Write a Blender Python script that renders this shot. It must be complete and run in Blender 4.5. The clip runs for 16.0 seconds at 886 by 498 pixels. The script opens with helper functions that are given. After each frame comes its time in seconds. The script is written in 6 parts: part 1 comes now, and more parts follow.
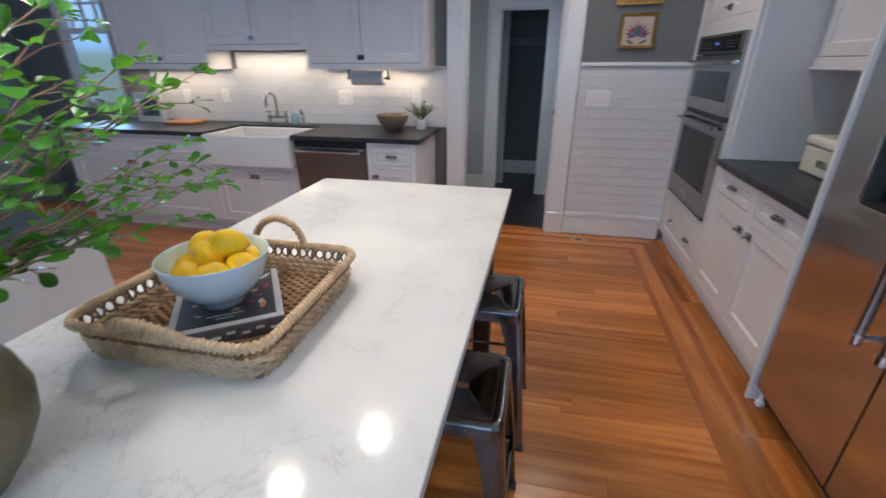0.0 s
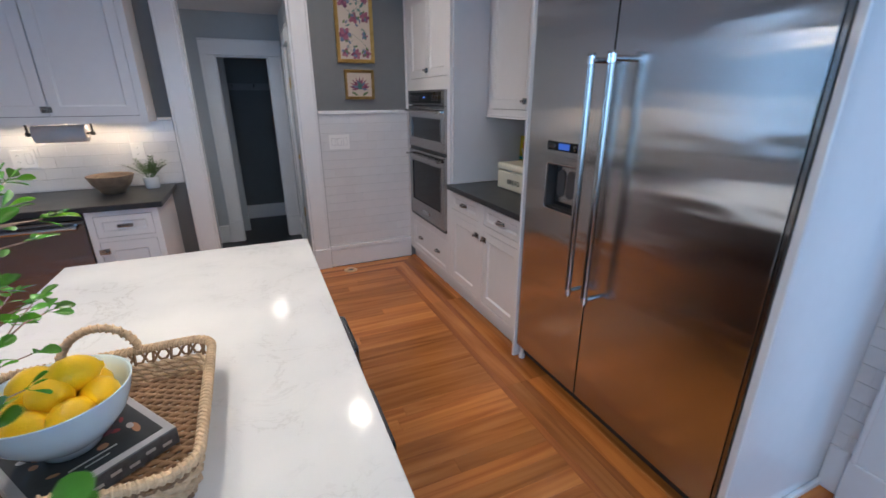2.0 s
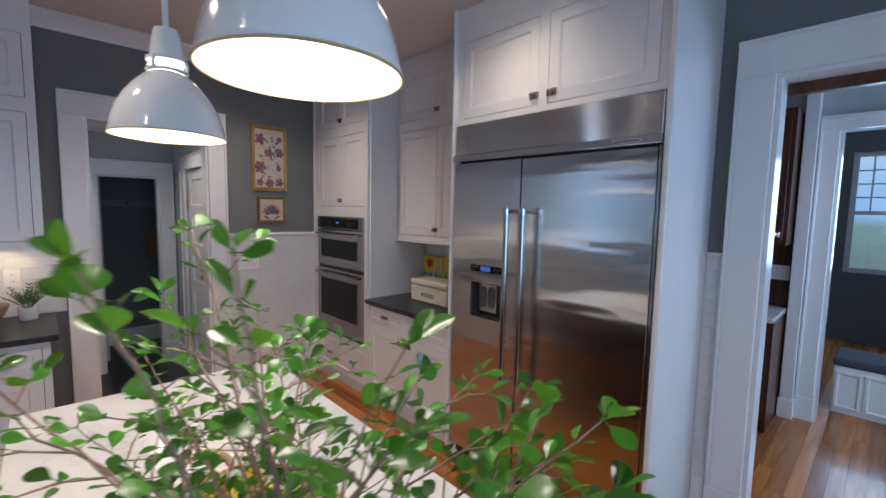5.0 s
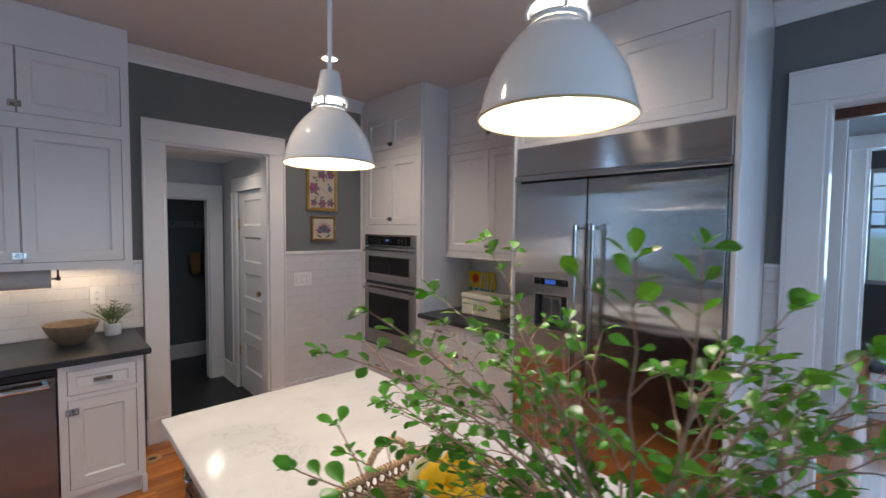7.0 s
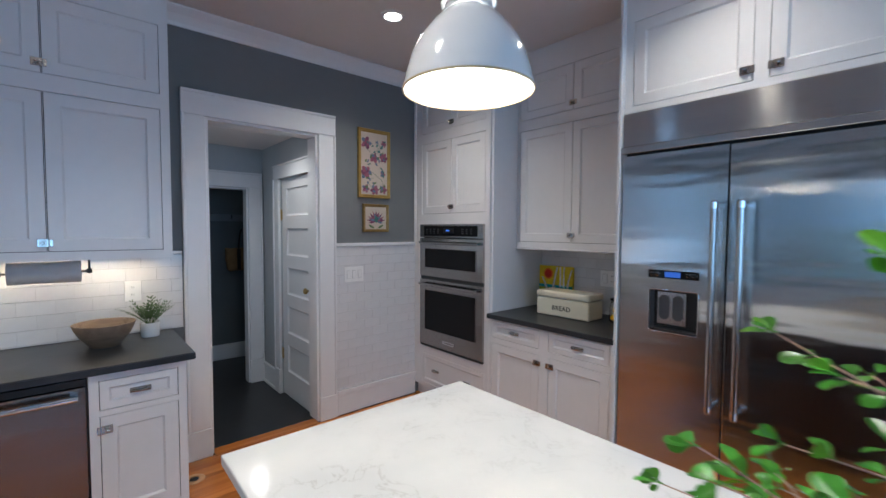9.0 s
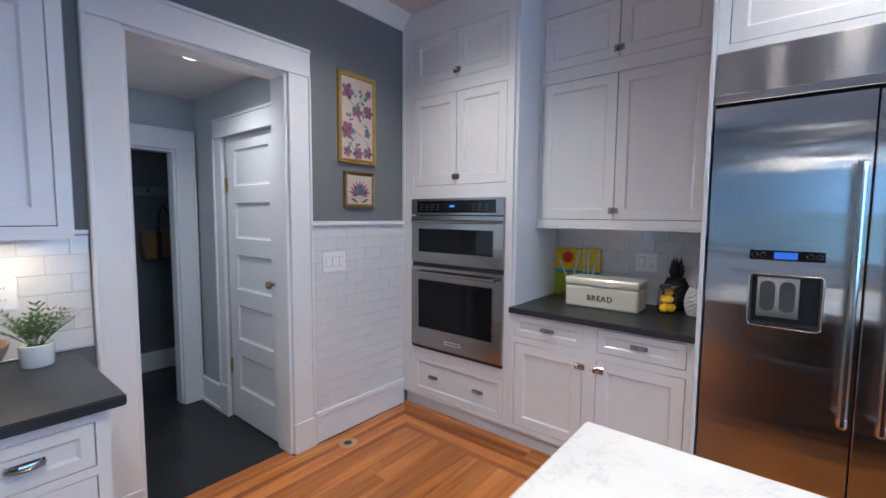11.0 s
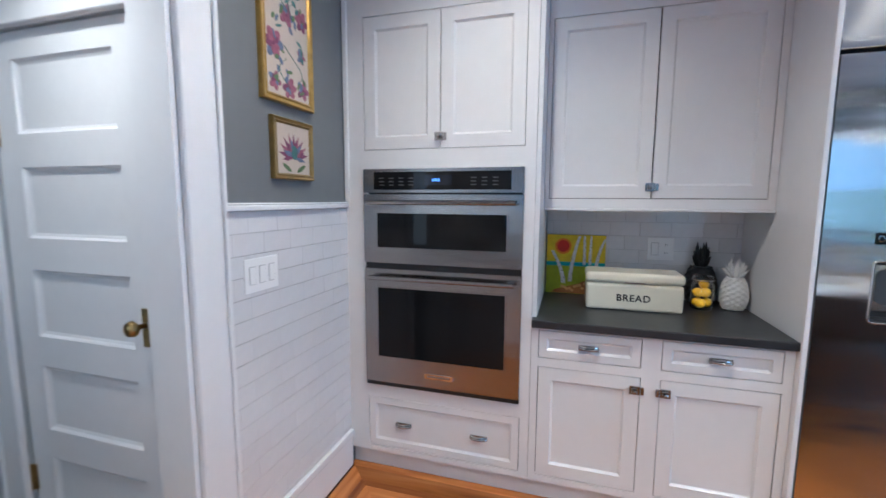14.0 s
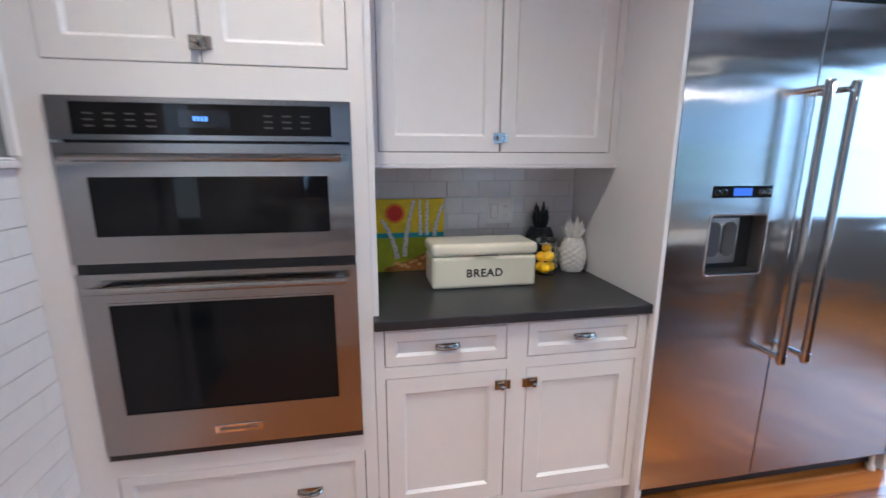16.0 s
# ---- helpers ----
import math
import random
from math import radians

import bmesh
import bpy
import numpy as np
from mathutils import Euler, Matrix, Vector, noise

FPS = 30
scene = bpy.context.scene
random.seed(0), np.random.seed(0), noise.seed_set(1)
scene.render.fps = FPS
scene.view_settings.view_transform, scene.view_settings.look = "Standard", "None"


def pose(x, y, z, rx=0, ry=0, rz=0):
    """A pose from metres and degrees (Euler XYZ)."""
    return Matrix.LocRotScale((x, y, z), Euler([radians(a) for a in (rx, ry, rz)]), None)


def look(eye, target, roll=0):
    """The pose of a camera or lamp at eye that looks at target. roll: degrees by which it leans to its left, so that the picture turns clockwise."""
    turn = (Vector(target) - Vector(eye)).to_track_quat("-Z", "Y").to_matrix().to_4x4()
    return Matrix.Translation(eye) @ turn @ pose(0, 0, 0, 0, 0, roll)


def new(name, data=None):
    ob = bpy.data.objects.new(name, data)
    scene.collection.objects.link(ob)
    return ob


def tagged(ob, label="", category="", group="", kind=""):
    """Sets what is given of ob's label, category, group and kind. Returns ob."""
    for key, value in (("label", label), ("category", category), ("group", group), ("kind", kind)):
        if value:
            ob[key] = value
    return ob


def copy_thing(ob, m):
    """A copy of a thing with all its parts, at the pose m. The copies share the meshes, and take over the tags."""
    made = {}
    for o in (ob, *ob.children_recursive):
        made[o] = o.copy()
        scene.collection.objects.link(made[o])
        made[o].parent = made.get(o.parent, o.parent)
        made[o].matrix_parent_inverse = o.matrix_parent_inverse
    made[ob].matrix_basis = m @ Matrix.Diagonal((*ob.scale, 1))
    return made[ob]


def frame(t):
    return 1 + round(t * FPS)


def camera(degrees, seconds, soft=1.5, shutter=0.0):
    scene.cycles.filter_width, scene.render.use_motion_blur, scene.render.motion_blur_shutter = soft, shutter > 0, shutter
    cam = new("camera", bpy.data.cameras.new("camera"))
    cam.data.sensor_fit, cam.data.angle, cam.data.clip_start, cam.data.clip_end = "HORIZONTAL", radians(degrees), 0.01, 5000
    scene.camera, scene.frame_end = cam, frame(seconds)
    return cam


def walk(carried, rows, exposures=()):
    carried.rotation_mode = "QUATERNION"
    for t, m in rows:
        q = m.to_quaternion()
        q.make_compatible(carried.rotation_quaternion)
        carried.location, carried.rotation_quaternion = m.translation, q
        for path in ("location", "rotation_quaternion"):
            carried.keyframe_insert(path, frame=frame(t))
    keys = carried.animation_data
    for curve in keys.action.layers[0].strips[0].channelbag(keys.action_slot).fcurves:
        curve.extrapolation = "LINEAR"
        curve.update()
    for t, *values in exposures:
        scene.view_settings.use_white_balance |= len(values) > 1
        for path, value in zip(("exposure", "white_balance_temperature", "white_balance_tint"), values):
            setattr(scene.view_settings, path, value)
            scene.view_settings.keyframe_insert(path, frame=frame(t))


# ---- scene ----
cam = camera(92.5, 16.0, shutter=0.5)
PATH = [
    (0, (0.105, 0.076, 1.402), (-0.295, 1.862, 0.597), -0.1),
    (0.5, (-0.002, 0.087, 1.405), (-0.06, 1.923, 0.613), 0.4),
    (1, (-0.067, 0.059, 1.448), (0.244, 1.874, 0.669), 0.2),
    (1.5, (-0.102, 0.014, 1.491), (0.483, 1.776, 0.749), 0.1),
    (2, (-0.174, -0.047, 1.501), (0.583, 1.678, 0.83), -0.2),
    (2.5, (-0.248, -0.104, 1.539), (0.643, 1.576, 0.92), -0.0),
    (3, (-0.329, -0.129, 1.572), (0.651, 1.519, 1.004), 0.2),
    (3.5, (-0.506, -0.094, 1.588), (0.612, 1.495, 1.114), 0.8),
    (4, (-0.585, -0.119, 1.636), (0.673, 1.393, 1.271), 0.6),
    (6.5, (-1.167, -0.022, 1.629), (0.232, 1.404, 1.546), 0.8),
    (7, (-1.228, 0.067, 1.62), (0.15, 1.513, 1.525), 0.6),
    (7.5, (-1.251, 0.202, 1.577), (0.107, 1.667, 1.481), 0.3),
    (8, (-1.238, 0.37, 1.559), (0.079, 1.872, 1.455), 0.4),
    (8.5, (-1.212, 0.496, 1.539), (0.095, 2.007, 1.441), 0.3),
    (9, (-1.201, 0.672, 1.516), (0.108, 2.181, 1.424), 0.3),
    (11.5, (-1.109, 1.763, 1.439), (0.54, 2.88, 1.258), 0.5),
    (12, (-1.081, 1.971, 1.445), (0.658, 2.938, 1.247), 0.5),
    (12.5, (-0.995, 2.179, 1.434), (0.79, 3.057, 1.226), 0.3),
    (13, (-0.913, 2.358, 1.445), (0.906, 3.161, 1.229), 0.2),
    (13.5, (-0.838, 2.542, 1.432), (1.011, 3.273, 1.214), 0.2),
    (14, (-0.746, 2.7, 1.416), (1.155, 3.277, 1.185), 0.3),
    (14.5, (-0.619, 2.76, 1.401), (1.337, 3.073, 1.125), 0.1),
    (15, (-0.43, 2.802, 1.416), (1.54, 2.883, 1.081), -0.1),
    (15.5, (-0.303, 2.827, 1.416), (1.66, 2.736, 1.044), 0.1),
    (16, (-0.174, 2.865, 1.398), (1.752, 2.519, 0.985), 0.1),
]
walk(cam, [(t, look(eye, target, roll)) for t, eye, target, roll in PATH], [(0, -0.05, 6350, 8), (4, -0.12, 6600, 10), (6.5, -0.22, 7450, 12), (7.5, -0.18, 7000, 9), (9, 0.0, 6100, 4), (11.5, 0.50, 5900, 6), (12.5, 0.64, 5850, 5), (14.0, 0.72, 5750, 3), (15.0, 0.76, 6100, 6), (16, 0.74, 6200, 7)])

# ---- plan, metres ----
FACE = 1.158      # front of the tall cabinets and base units beside the fridge
WALL_E = 1.80     # wall behind them
WALL_D = 1.78     # wall with the wide opening
WALL_N = 3.79     # wall with the sink and the doorway
WALL_W = -5.2
WALL_S = -2.3
CEIL = 2.87
TOP = 0.885       # worktops
ISL = 0.883       # island top

# ---- light ----
world = bpy.data.worlds.new("world")
scene.world = world
world.use_nodes = True
wn = world.node_tree.nodes
sky = wn.new("ShaderNodeTexSky")
sky.sky_type = "NISHITA"
sky.sun_disc = False
sky.sun_elevation = radians(12)
sky.sun_rotation = radians(200)
world.node_tree.links.new(sky.outputs[0], wn["Background"].inputs[0])
wn["Background"].inputs[1].default_value = 0.12


def lamp(name, kind, m, power, color, size=0.1, size_y=None, spot=None, shape=None):
    d = bpy.data.lights.new(name, kind)
    d.energy, d.color = power, color
    if kind == "AREA":
        d.size = size
        d.shape = shape or ("RECTANGLE" if size_y else "DISK")
        if size_y:
            d.size_y = size_y
    else:
        d.shadow_soft_size = size
    if spot:
        d.spot_size, d.spot_blend = radians(spot), 1.0
    ob = new(name, d)
    ob.matrix_world = m
    return ob


WARM, NEUTRAL, COOL = (1.0, 0.80, 0.58), (1.0, 0.90, 0.80), (0.34, 0.60, 1.0)
# first two at known places; the rest are unseen, added to fill the room
CANS = [(0.36, 2.97), (0.757, 1.33), (0.36, -0.9), (-1.3, 1.7), (-1.75, 0.6), (-3.1, 2.2), (-3.4, -0.4)]
for x, y in CANS:
    lamp("downlight", "SPOT", pose(x, y, CEIL - 0.03), 31 if (x, y) == (0.757, 1.33) else 64 if y == 2.97 else 76 if y == 1.7 else 20 if x < -1.5 else 48, NEUTRAL, 0.05, spot=138)
lamp("downlight", "SPOT", pose(-0.13, 4.14, 2.285), 20, (1.0, 0.95, 0.92), 0.05, spot=150)
lamp("downlight", "SPOT", pose(2.7, -0.6, CEIL - 0.03), 25, NEUTRAL, 0.05, spot=150)
PENDANTS = [(-0.504, 1.389), (-0.490, 0.526)]
for x, y in PENDANTS:
    lamp("bulb_light", "POINT", pose(x, y, 1.90), 8.5, NEUTRAL, 0.06)
for x0, x1, z in ((-1.72, -0.86, 1.345), (-2.64, -1.83, 1.492), (-3.85, -2.75, 1.345)):
    lamp("under_cabinet_light", "AREA", pose((x0 + x1) / 2, 3.66, z - 0.012), 2.7, WARM, x1 - x0, 0.03)
# daylight in the openings of the windows
lamp("window_daylight", "AREA", pose(-4.30, WALL_N - 0.05, 1.68, -90, 0, 0), 20, COOL, 0.6, 1.4)
lamp("window_daylight", "AREA", pose(-0.6, WALL_S + 0.06, 1.55, 90, 0, 0), 48, COOL, 2.8, 1.55)
lamp("window_daylight", "AREA", pose(WALL_W + 0.06, -0.5, 1.58, 0, -90, 0), 6.5, COOL, 1.5, 3.3)
lamp("window_daylight", "AREA", pose(2.85, -2.14, 1.55, 90, 0, 0), 60, COOL, 1.2, 1.5)
# fill for the hall walls, in a window added out of view
lamp("window_daylight", "AREA", pose(-1.52, 4.55, 1.45, 0, -90, 0), 3.0, (0.72, 0.83, 1.0), 1.1, 0.8)
lamp("window_daylight", "AREA", pose(6.9, -0.5, 1.7, 0, 90, 0), 45, COOL, 1.5, 1.5)


# ---- materials ----
def mat(name, base, rough=0.5, metal=0.0, var=0.0, scale=6.0, bump=0.0, bump_scale=60.0, stretch=(1, 1, 1), rnd=0.0, coat=0.0, trans=0.0, ior=1.45, rough_var=0.0, emit=None, sub=0.0, space="Object"):
    m = bpy.data.materials.new(name)
    m.use_nodes = True
    nt = m.node_tree
    nd, ln = nt.nodes, nt.links
    b = nd["Principled BSDF"]
    b.inputs["Base Color"].default_value = (*base, 1)
    b.inputs["Roughness"].default_value = rough
    b.inputs["Metallic"].default_value = metal
    b.inputs["Coat Weight"].default_value = coat
    b.inputs["Coat Roughness"].default_value = 0.08
    b.inputs["Transmission Weight"].default_value = trans
    b.inputs["IOR"].default_value = ior
    if emit:
        b.inputs["Emission Color"].default_value = (*emit[0], 1)
        b.inputs["Emission Strength"].default_value = emit[1]
    tc = nd.new("ShaderNodeTexCoord")
    mp = nd.new("ShaderNodeMapping")
    mp.inputs["Scale"].default_value = stretch
    ln.new(tc.outputs[space], mp.inputs["Vector"])
    last = None
    if var:
        n1, n2 = nd.new("ShaderNodeTexNoise"), nd.new("ShaderNodeTexNoise")
        n1.inputs["Scale"].default_value, n2.inputs["Scale"].default_value = scale, scale * 7.3
        n1.inputs["Detail"].default_value = n2.inputs["Detail"].default_value = 5
        for n in (n1, n2):
            ln.new(mp.outputs[0], n.inputs["Vector"])
        add = nd.new("ShaderNodeMath")
        add.operation = "MULTIPLY_ADD"
        ln.new(n2.outputs["Fac"], add.inputs[0])
        add.inputs[1].default_value = 0.5
        ln.new(n1.outputs["Fac"], add.inputs[2])
        mr = nd.new("ShaderNodeMapRange")
        mr.inputs["From Min"].default_value, mr.inputs["From Max"].default_value = 0.45, 1.05
        mr.inputs["To Min"].default_value, mr.inputs["To Max"].default_value = 1 - var, 1 + var
        ln.new(add.outputs[0], mr.inputs["Value"])
        last = mr.outputs["Result"]
        if rough_var:
            rr = nd.new("ShaderNodeMapRange")
            rr.inputs["To Min"].default_value, rr.inputs["To Max"].default_value = max(0.02, rough - rough_var), rough + rough_var
            ln.new(n1.outputs["Fac"], rr.inputs["Value"])
            ln.new(rr.outputs["Result"], b.inputs["Roughness"])
    if rnd:
        oi = nd.new("ShaderNodeObjectInfo")
        r2 = nd.new("ShaderNodeMapRange")
        r2.inputs["To Min"].default_value, r2.inputs["To Max"].default_value = 1 - rnd, 1 + rnd
        ln.new(oi.outputs["Random"], r2.inputs["Value"])
        if last:
            mu = nd.new("ShaderNodeMath")
            mu.operation = "MULTIPLY"
            ln.new(last, mu.inputs[0])
            ln.new(r2.outputs["Result"], mu.inputs[1])
            last = mu.outputs[0]
        else:
            last = r2.outputs["Result"]
    if last:
        hs = nd.new("ShaderNodeHueSaturation")
        hs.inputs["Color"].default_value = (*base, 1)
        ln.new(last, hs.inputs["Value"])
        ln.new(hs.outputs["Color"], b.inputs["Base Color"])
    if bump:
        n3 = nd.new("ShaderNodeTexNoise")
        n3.inputs["Scale"].default_value = bump_scale
        n3.inputs["Detail"].default_value = 4
        ln.new(mp.outputs[0], n3.inputs["Vector"])
        bp = nd.new("ShaderNodeBump")
        bp.inputs["Strength"].default_value = bump
        bp.inputs["Distance"].default_value = 0.004
        ln.new(n3.outputs["Fac"], bp.inputs["Height"])
        ln.new(bp.outputs["Normal"], b.inputs["Normal"])
    return m


def ramp_node(m, fac, stops):
    r = m.node_tree.nodes.new("ShaderNodeValToRGB")
    el = r.color_ramp.elements
    while len(el) < len(stops):
        el.new(0.5)
    for e, (p, c) in zip(el, stops):
        e.position, e.color = p, (*c, 1)
    m.node_tree.links.new(fac, r.inputs[0])
    return r.outputs[0]


def wood_mat(name, dark, mid, light, rough, along="x", rnd=0.25, coat=0.0):
    """Wood with grain along one axis and a tone of its own for each piece."""
    m = mat(name, mid, rough, coat=coat)
    nd, ln = m.node_tree.nodes, m.node_tree.links
    b = nd["Principled BSDF"]
    mp = next(n for n in nd if n.type == "MAPPING")
    mp.inputs["Scale"].default_value = {"x": (1.0, 15, 15), "y": (15, 1.0, 15), "z": (15, 15, 1.0)}[along]
    oi = nd.new("ShaderNodeObjectInfo")
    geo = nd.new("ShaderNodeNewGeometry")
    sh = nd.new("ShaderNodeVectorMath")
    sh.operation = "MULTIPLY_ADD"
    sm = nd.new("ShaderNodeMath")
    ln.new(oi.outputs["Random"], sm.inputs[0])
    ln.new(geo.outputs["Random Per Island"], sm.inputs[1])
    ln.new(sm.outputs[0], sh.inputs[0])
    sh.inputs[1].default_value = (37, 53, 71)
    ln.new(mp.outputs[0], sh.inputs[2])
    n1 = nd.new("ShaderNodeTexNoise")
    n1.inputs["Scale"].default_value, n1.inputs["Detail"].default_value, n1.inputs["Distortion"].default_value = 1.0, 7, 1.1
    ln.new(sh.outputs[0], n1.inputs["Vector"])
    col = ramp_node(m, n1.outputs["Fac"], [(0.30, dark), (0.5, mid), (0.72, light)])
    fr = nd.new("ShaderNodeMath")
    fr.operation = "FRACT"
    ln.new(sm.outputs[0], fr.inputs[0])
    r2 = nd.new("ShaderNodeMapRange")
    r2.inputs["To Min"].default_value, r2.inputs["To Max"].default_value = 1 - rnd, 1 + rnd
    ln.new(fr.outputs[0], r2.inputs["Value"])
    hs = nd.new("ShaderNodeHueSaturation")
    ln.new(r2.outputs["Result"], hs.inputs["Value"])
    ln.new(col, hs.inputs["Color"])
    ln.new(hs.outputs["Color"], b.inputs["Base Color"])
    bp = nd.new("ShaderNodeBump")
    bp.inputs["Strength"].default_value, bp.inputs["Distance"].default_value = 0.12, 0.002
    ln.new(n1.outputs["Fac"], bp.inputs["Height"])
    ln.new(bp.outputs["Normal"], b.inputs["Normal"])
    return m


def steel_mat(name, base=(0.57, 0.555, 0.54), rough=0.165, across=(0, 1, 0), aniso=1.0):
    """Brushed stainless steel: reflections are drawn out along one direction."""
    st = tuple(3 if v else 240 for v in across)
    m = mat(name, base, rough, 1.0, var=0.05, scale=1.0, stretch=st)
    nd, ln = m.node_tree.nodes, m.node_tree.links
    b = nd["Principled BSDF"]
    b.inputs["Anisotropic"].default_value = aniso
    v = nd.new("ShaderNodeCombineXYZ")
    for i in range(3):
        v.inputs[i].default_value = across[i]
    ln.new(v.outputs[0], b.inputs["Tangent"])
    # slow waves in the sheet
    n = nd.new("ShaderNodeTexNoise")
    n.inputs["Scale"].default_value, n.inputs["Detail"].default_value = 2.6, 2
    tc = next(k for k in nd if k.type == "TEX_COORD")
    wm = nd.new("ShaderNodeMapping")
    wm.inputs["Scale"].default_value = (1, 0.5, 2.4)
    ln.new(tc.outputs["Object"], wm.inputs["Vector"])
    ln.new(wm.outputs[0], n.inputs["Vector"])
    bp = nd.new("ShaderNodeBump")
    bp.inputs["Strength"].default_value, bp.inputs["Distance"].default_value = 0.22, 0.02
    ln.new(n.outputs["Fac"], bp.inputs["Height"])
    ln.new(bp.outputs["Normal"], b.inputs["Normal"])
    return m


M_CAB = mat("cabinet_paint", (0.74, 0.73, 0.735), 0.25, var=0.03, scale=3, bump=0.03, bump_scale=90, rough_var=0.05)
M_TRIM = mat("trim_paint", (0.77, 0.765, 0.77), 0.2, var=0.03, scale=3, bump=0.05, bump_scale=40, rough_var=0.06)
M_GREY = mat("grey_wall_paint", (0.165, 0.172, 0.175), 0.62, var=0.05, scale=2.5, bump=0.06, bump_scale=160)
M_HALL = mat("hall_wall_paint", (0.41, 0.43, 0.445), 0.62, var=0.05, scale=2.5, bump=0.06, bump_scale=160)
# much darker grey than the hall walls, for the cloakroom behind
M_DARKROOM = mat("back_room_grey", (0.13, 0.14, 0.145), 0.7, var=0.05, scale=2.5, bump=0.06, bump_scale=160)
M_CEIL = mat("ceiling_paint", (0.66, 0.63, 0.62), 0.75, var=0.03, scale=2, bump=0.08, bump_scale=120)
M_TILE = mat("glazed_tile", (0.71, 0.70, 0.705), 0.10, var=0.04, scale=5, bump=0.10, bump_scale=9, rnd=0.02, coat=0.4)
M_GROUT = mat("grout", (0.50, 0.49, 0.49), 0.85, var=0.1, scale=30, bump=0.2, bump_scale=300)
M_COUNTER = mat("soapstone", (0.026, 0.028, 0.032), 0.36, var=0.35, scale=5, bump=0.05, bump_scale=120, rough_var=0.08)
# near-black that paints the shade in the gaps round doors and drawers
M_GAP_SHADE = mat("gap_shade_black", (0.03, 0.03, 0.03), 0.8)
M_NICKEL = mat("polished_nickel", (0.46, 0.43, 0.40), 0.15, 1.0, var=0.12, scale=30)
M_CHROME = mat("chrome", (0.75, 0.75, 0.76), 0.07, 1.0, var=0.04, scale=10)
M_STEEL = steel_mat("brushed_steel")
M_STEEL_X = steel_mat("brushed_steel_dishwasher", (0.30, 0.295, 0.295), 0.27, (1, 0, 0))
M_STEEL_G = steel_mat("brushed_steel_grille", across=(0, 0, 1))
M_STEEL_V = mat("steel_handle", (0.50, 0.49, 0.48), 0.2, 1.0, var=0.04, scale=8)
M_DARKSTEEL = steel_mat("dark_steel", (0.30, 0.29, 0.285), 0.27)
M_BLACK = mat("black_glass", (0.010, 0.010, 0.011), 0.04, var=0.05, scale=4)
M_BLACK.node_tree.nodes["Principled BSDF"].inputs["Specular IOR Level"].default_value = 0.2
M_BLACKPLASTIC = mat("black_plastic", (0.015, 0.015, 0.016), 0.4, var=0.1, scale=20)
M_WOOD = wood_mat("fir_floor", (0.29, 0.085, 0.018), (0.44, 0.148, 0.033), (0.56, 0.21, 0.054), 0.25, "x", 0.30, 0.2)
M_WOOD_Y = wood_mat("fir_floor_border", (0.29, 0.085, 0.018), (0.44, 0.148, 0.033), (0.56, 0.21, 0.054), 0.25, "y", 0.30, 0.2)
M_WOOD_DARK = wood_mat("fir_floor_dark_strip", (0.22, 0.062, 0.016), (0.30, 0.092, 0.022), (0.37, 0.12, 0.029), 0.26, "x", 0.15, 0.25)
M_UNDER = mat("subfloor", (0.12, 0.045, 0.015), 0.8)
M_SLATE = mat("dark_tile_floor", (0.022, 0.023, 0.026), 0.38, var=0.3, scale=4, bump=0.1, bump_scale=60)
M_WALNUT = wood_mat("dark_walnut", (0.020, 0.008, 0.005), (0.045, 0.018, 0.010), (0.075, 0.03, 0.016), 0.3, "z", 0.1, 0.2)
M_MAHOG = wood_mat("mahogany", (0.035, 0.012, 0.007), (0.085, 0.028, 0.014), (0.12, 0.045, 0.02), 0.32, "z", 0.1, 0.2)
M_BRASS = mat("aged_brass", (0.42, 0.29, 0.12), 0.3, 1.0, var=0.2, scale=30)
M_BRONZE = mat("dark_gilt_frame", (0.27, 0.175, 0.06), 0.36, 0.6, var=0.3, scale=20, bump=0.15, bump_scale=120)
M_GOLD = mat("gilt_frame", (0.43, 0.27, 0.08), 0.34, 0.7, var=0.25, scale=20, bump=0.15, bump_scale=120)
M_WHITE = mat("white_enamel", (0.80, 0.80, 0.80), 0.12, coat=0.5, var=0.02, scale=4)
M_PORC = mat("white_fireclay", (0.80, 0.79, 0.78), 0.12, coat=0.4, var=0.03, scale=4)
M_PLATE = mat("switch_plastic", (0.84, 0.83, 0.82), 0.35, var=0.02, scale=30)
M_GLASS = mat("clear_glass", (0.98, 0.99, 0.98), 0.02, trans=1.0, ior=1.45)
M_LIT = mat("lit_lens", (1, 1, 1), 0.5, emit=((1.0, 0.93, 0.84), 14))
M_BULB = mat("lit_bulb", (1, 1, 1), 0.5, emit=((1.0, 0.95, 0.88), 14))
M_DAY = mat("daylight_backdrop", (0.1, 0.1, 0.1), 0.9, emit=((0.30, 0.56, 1.0), 1.1))


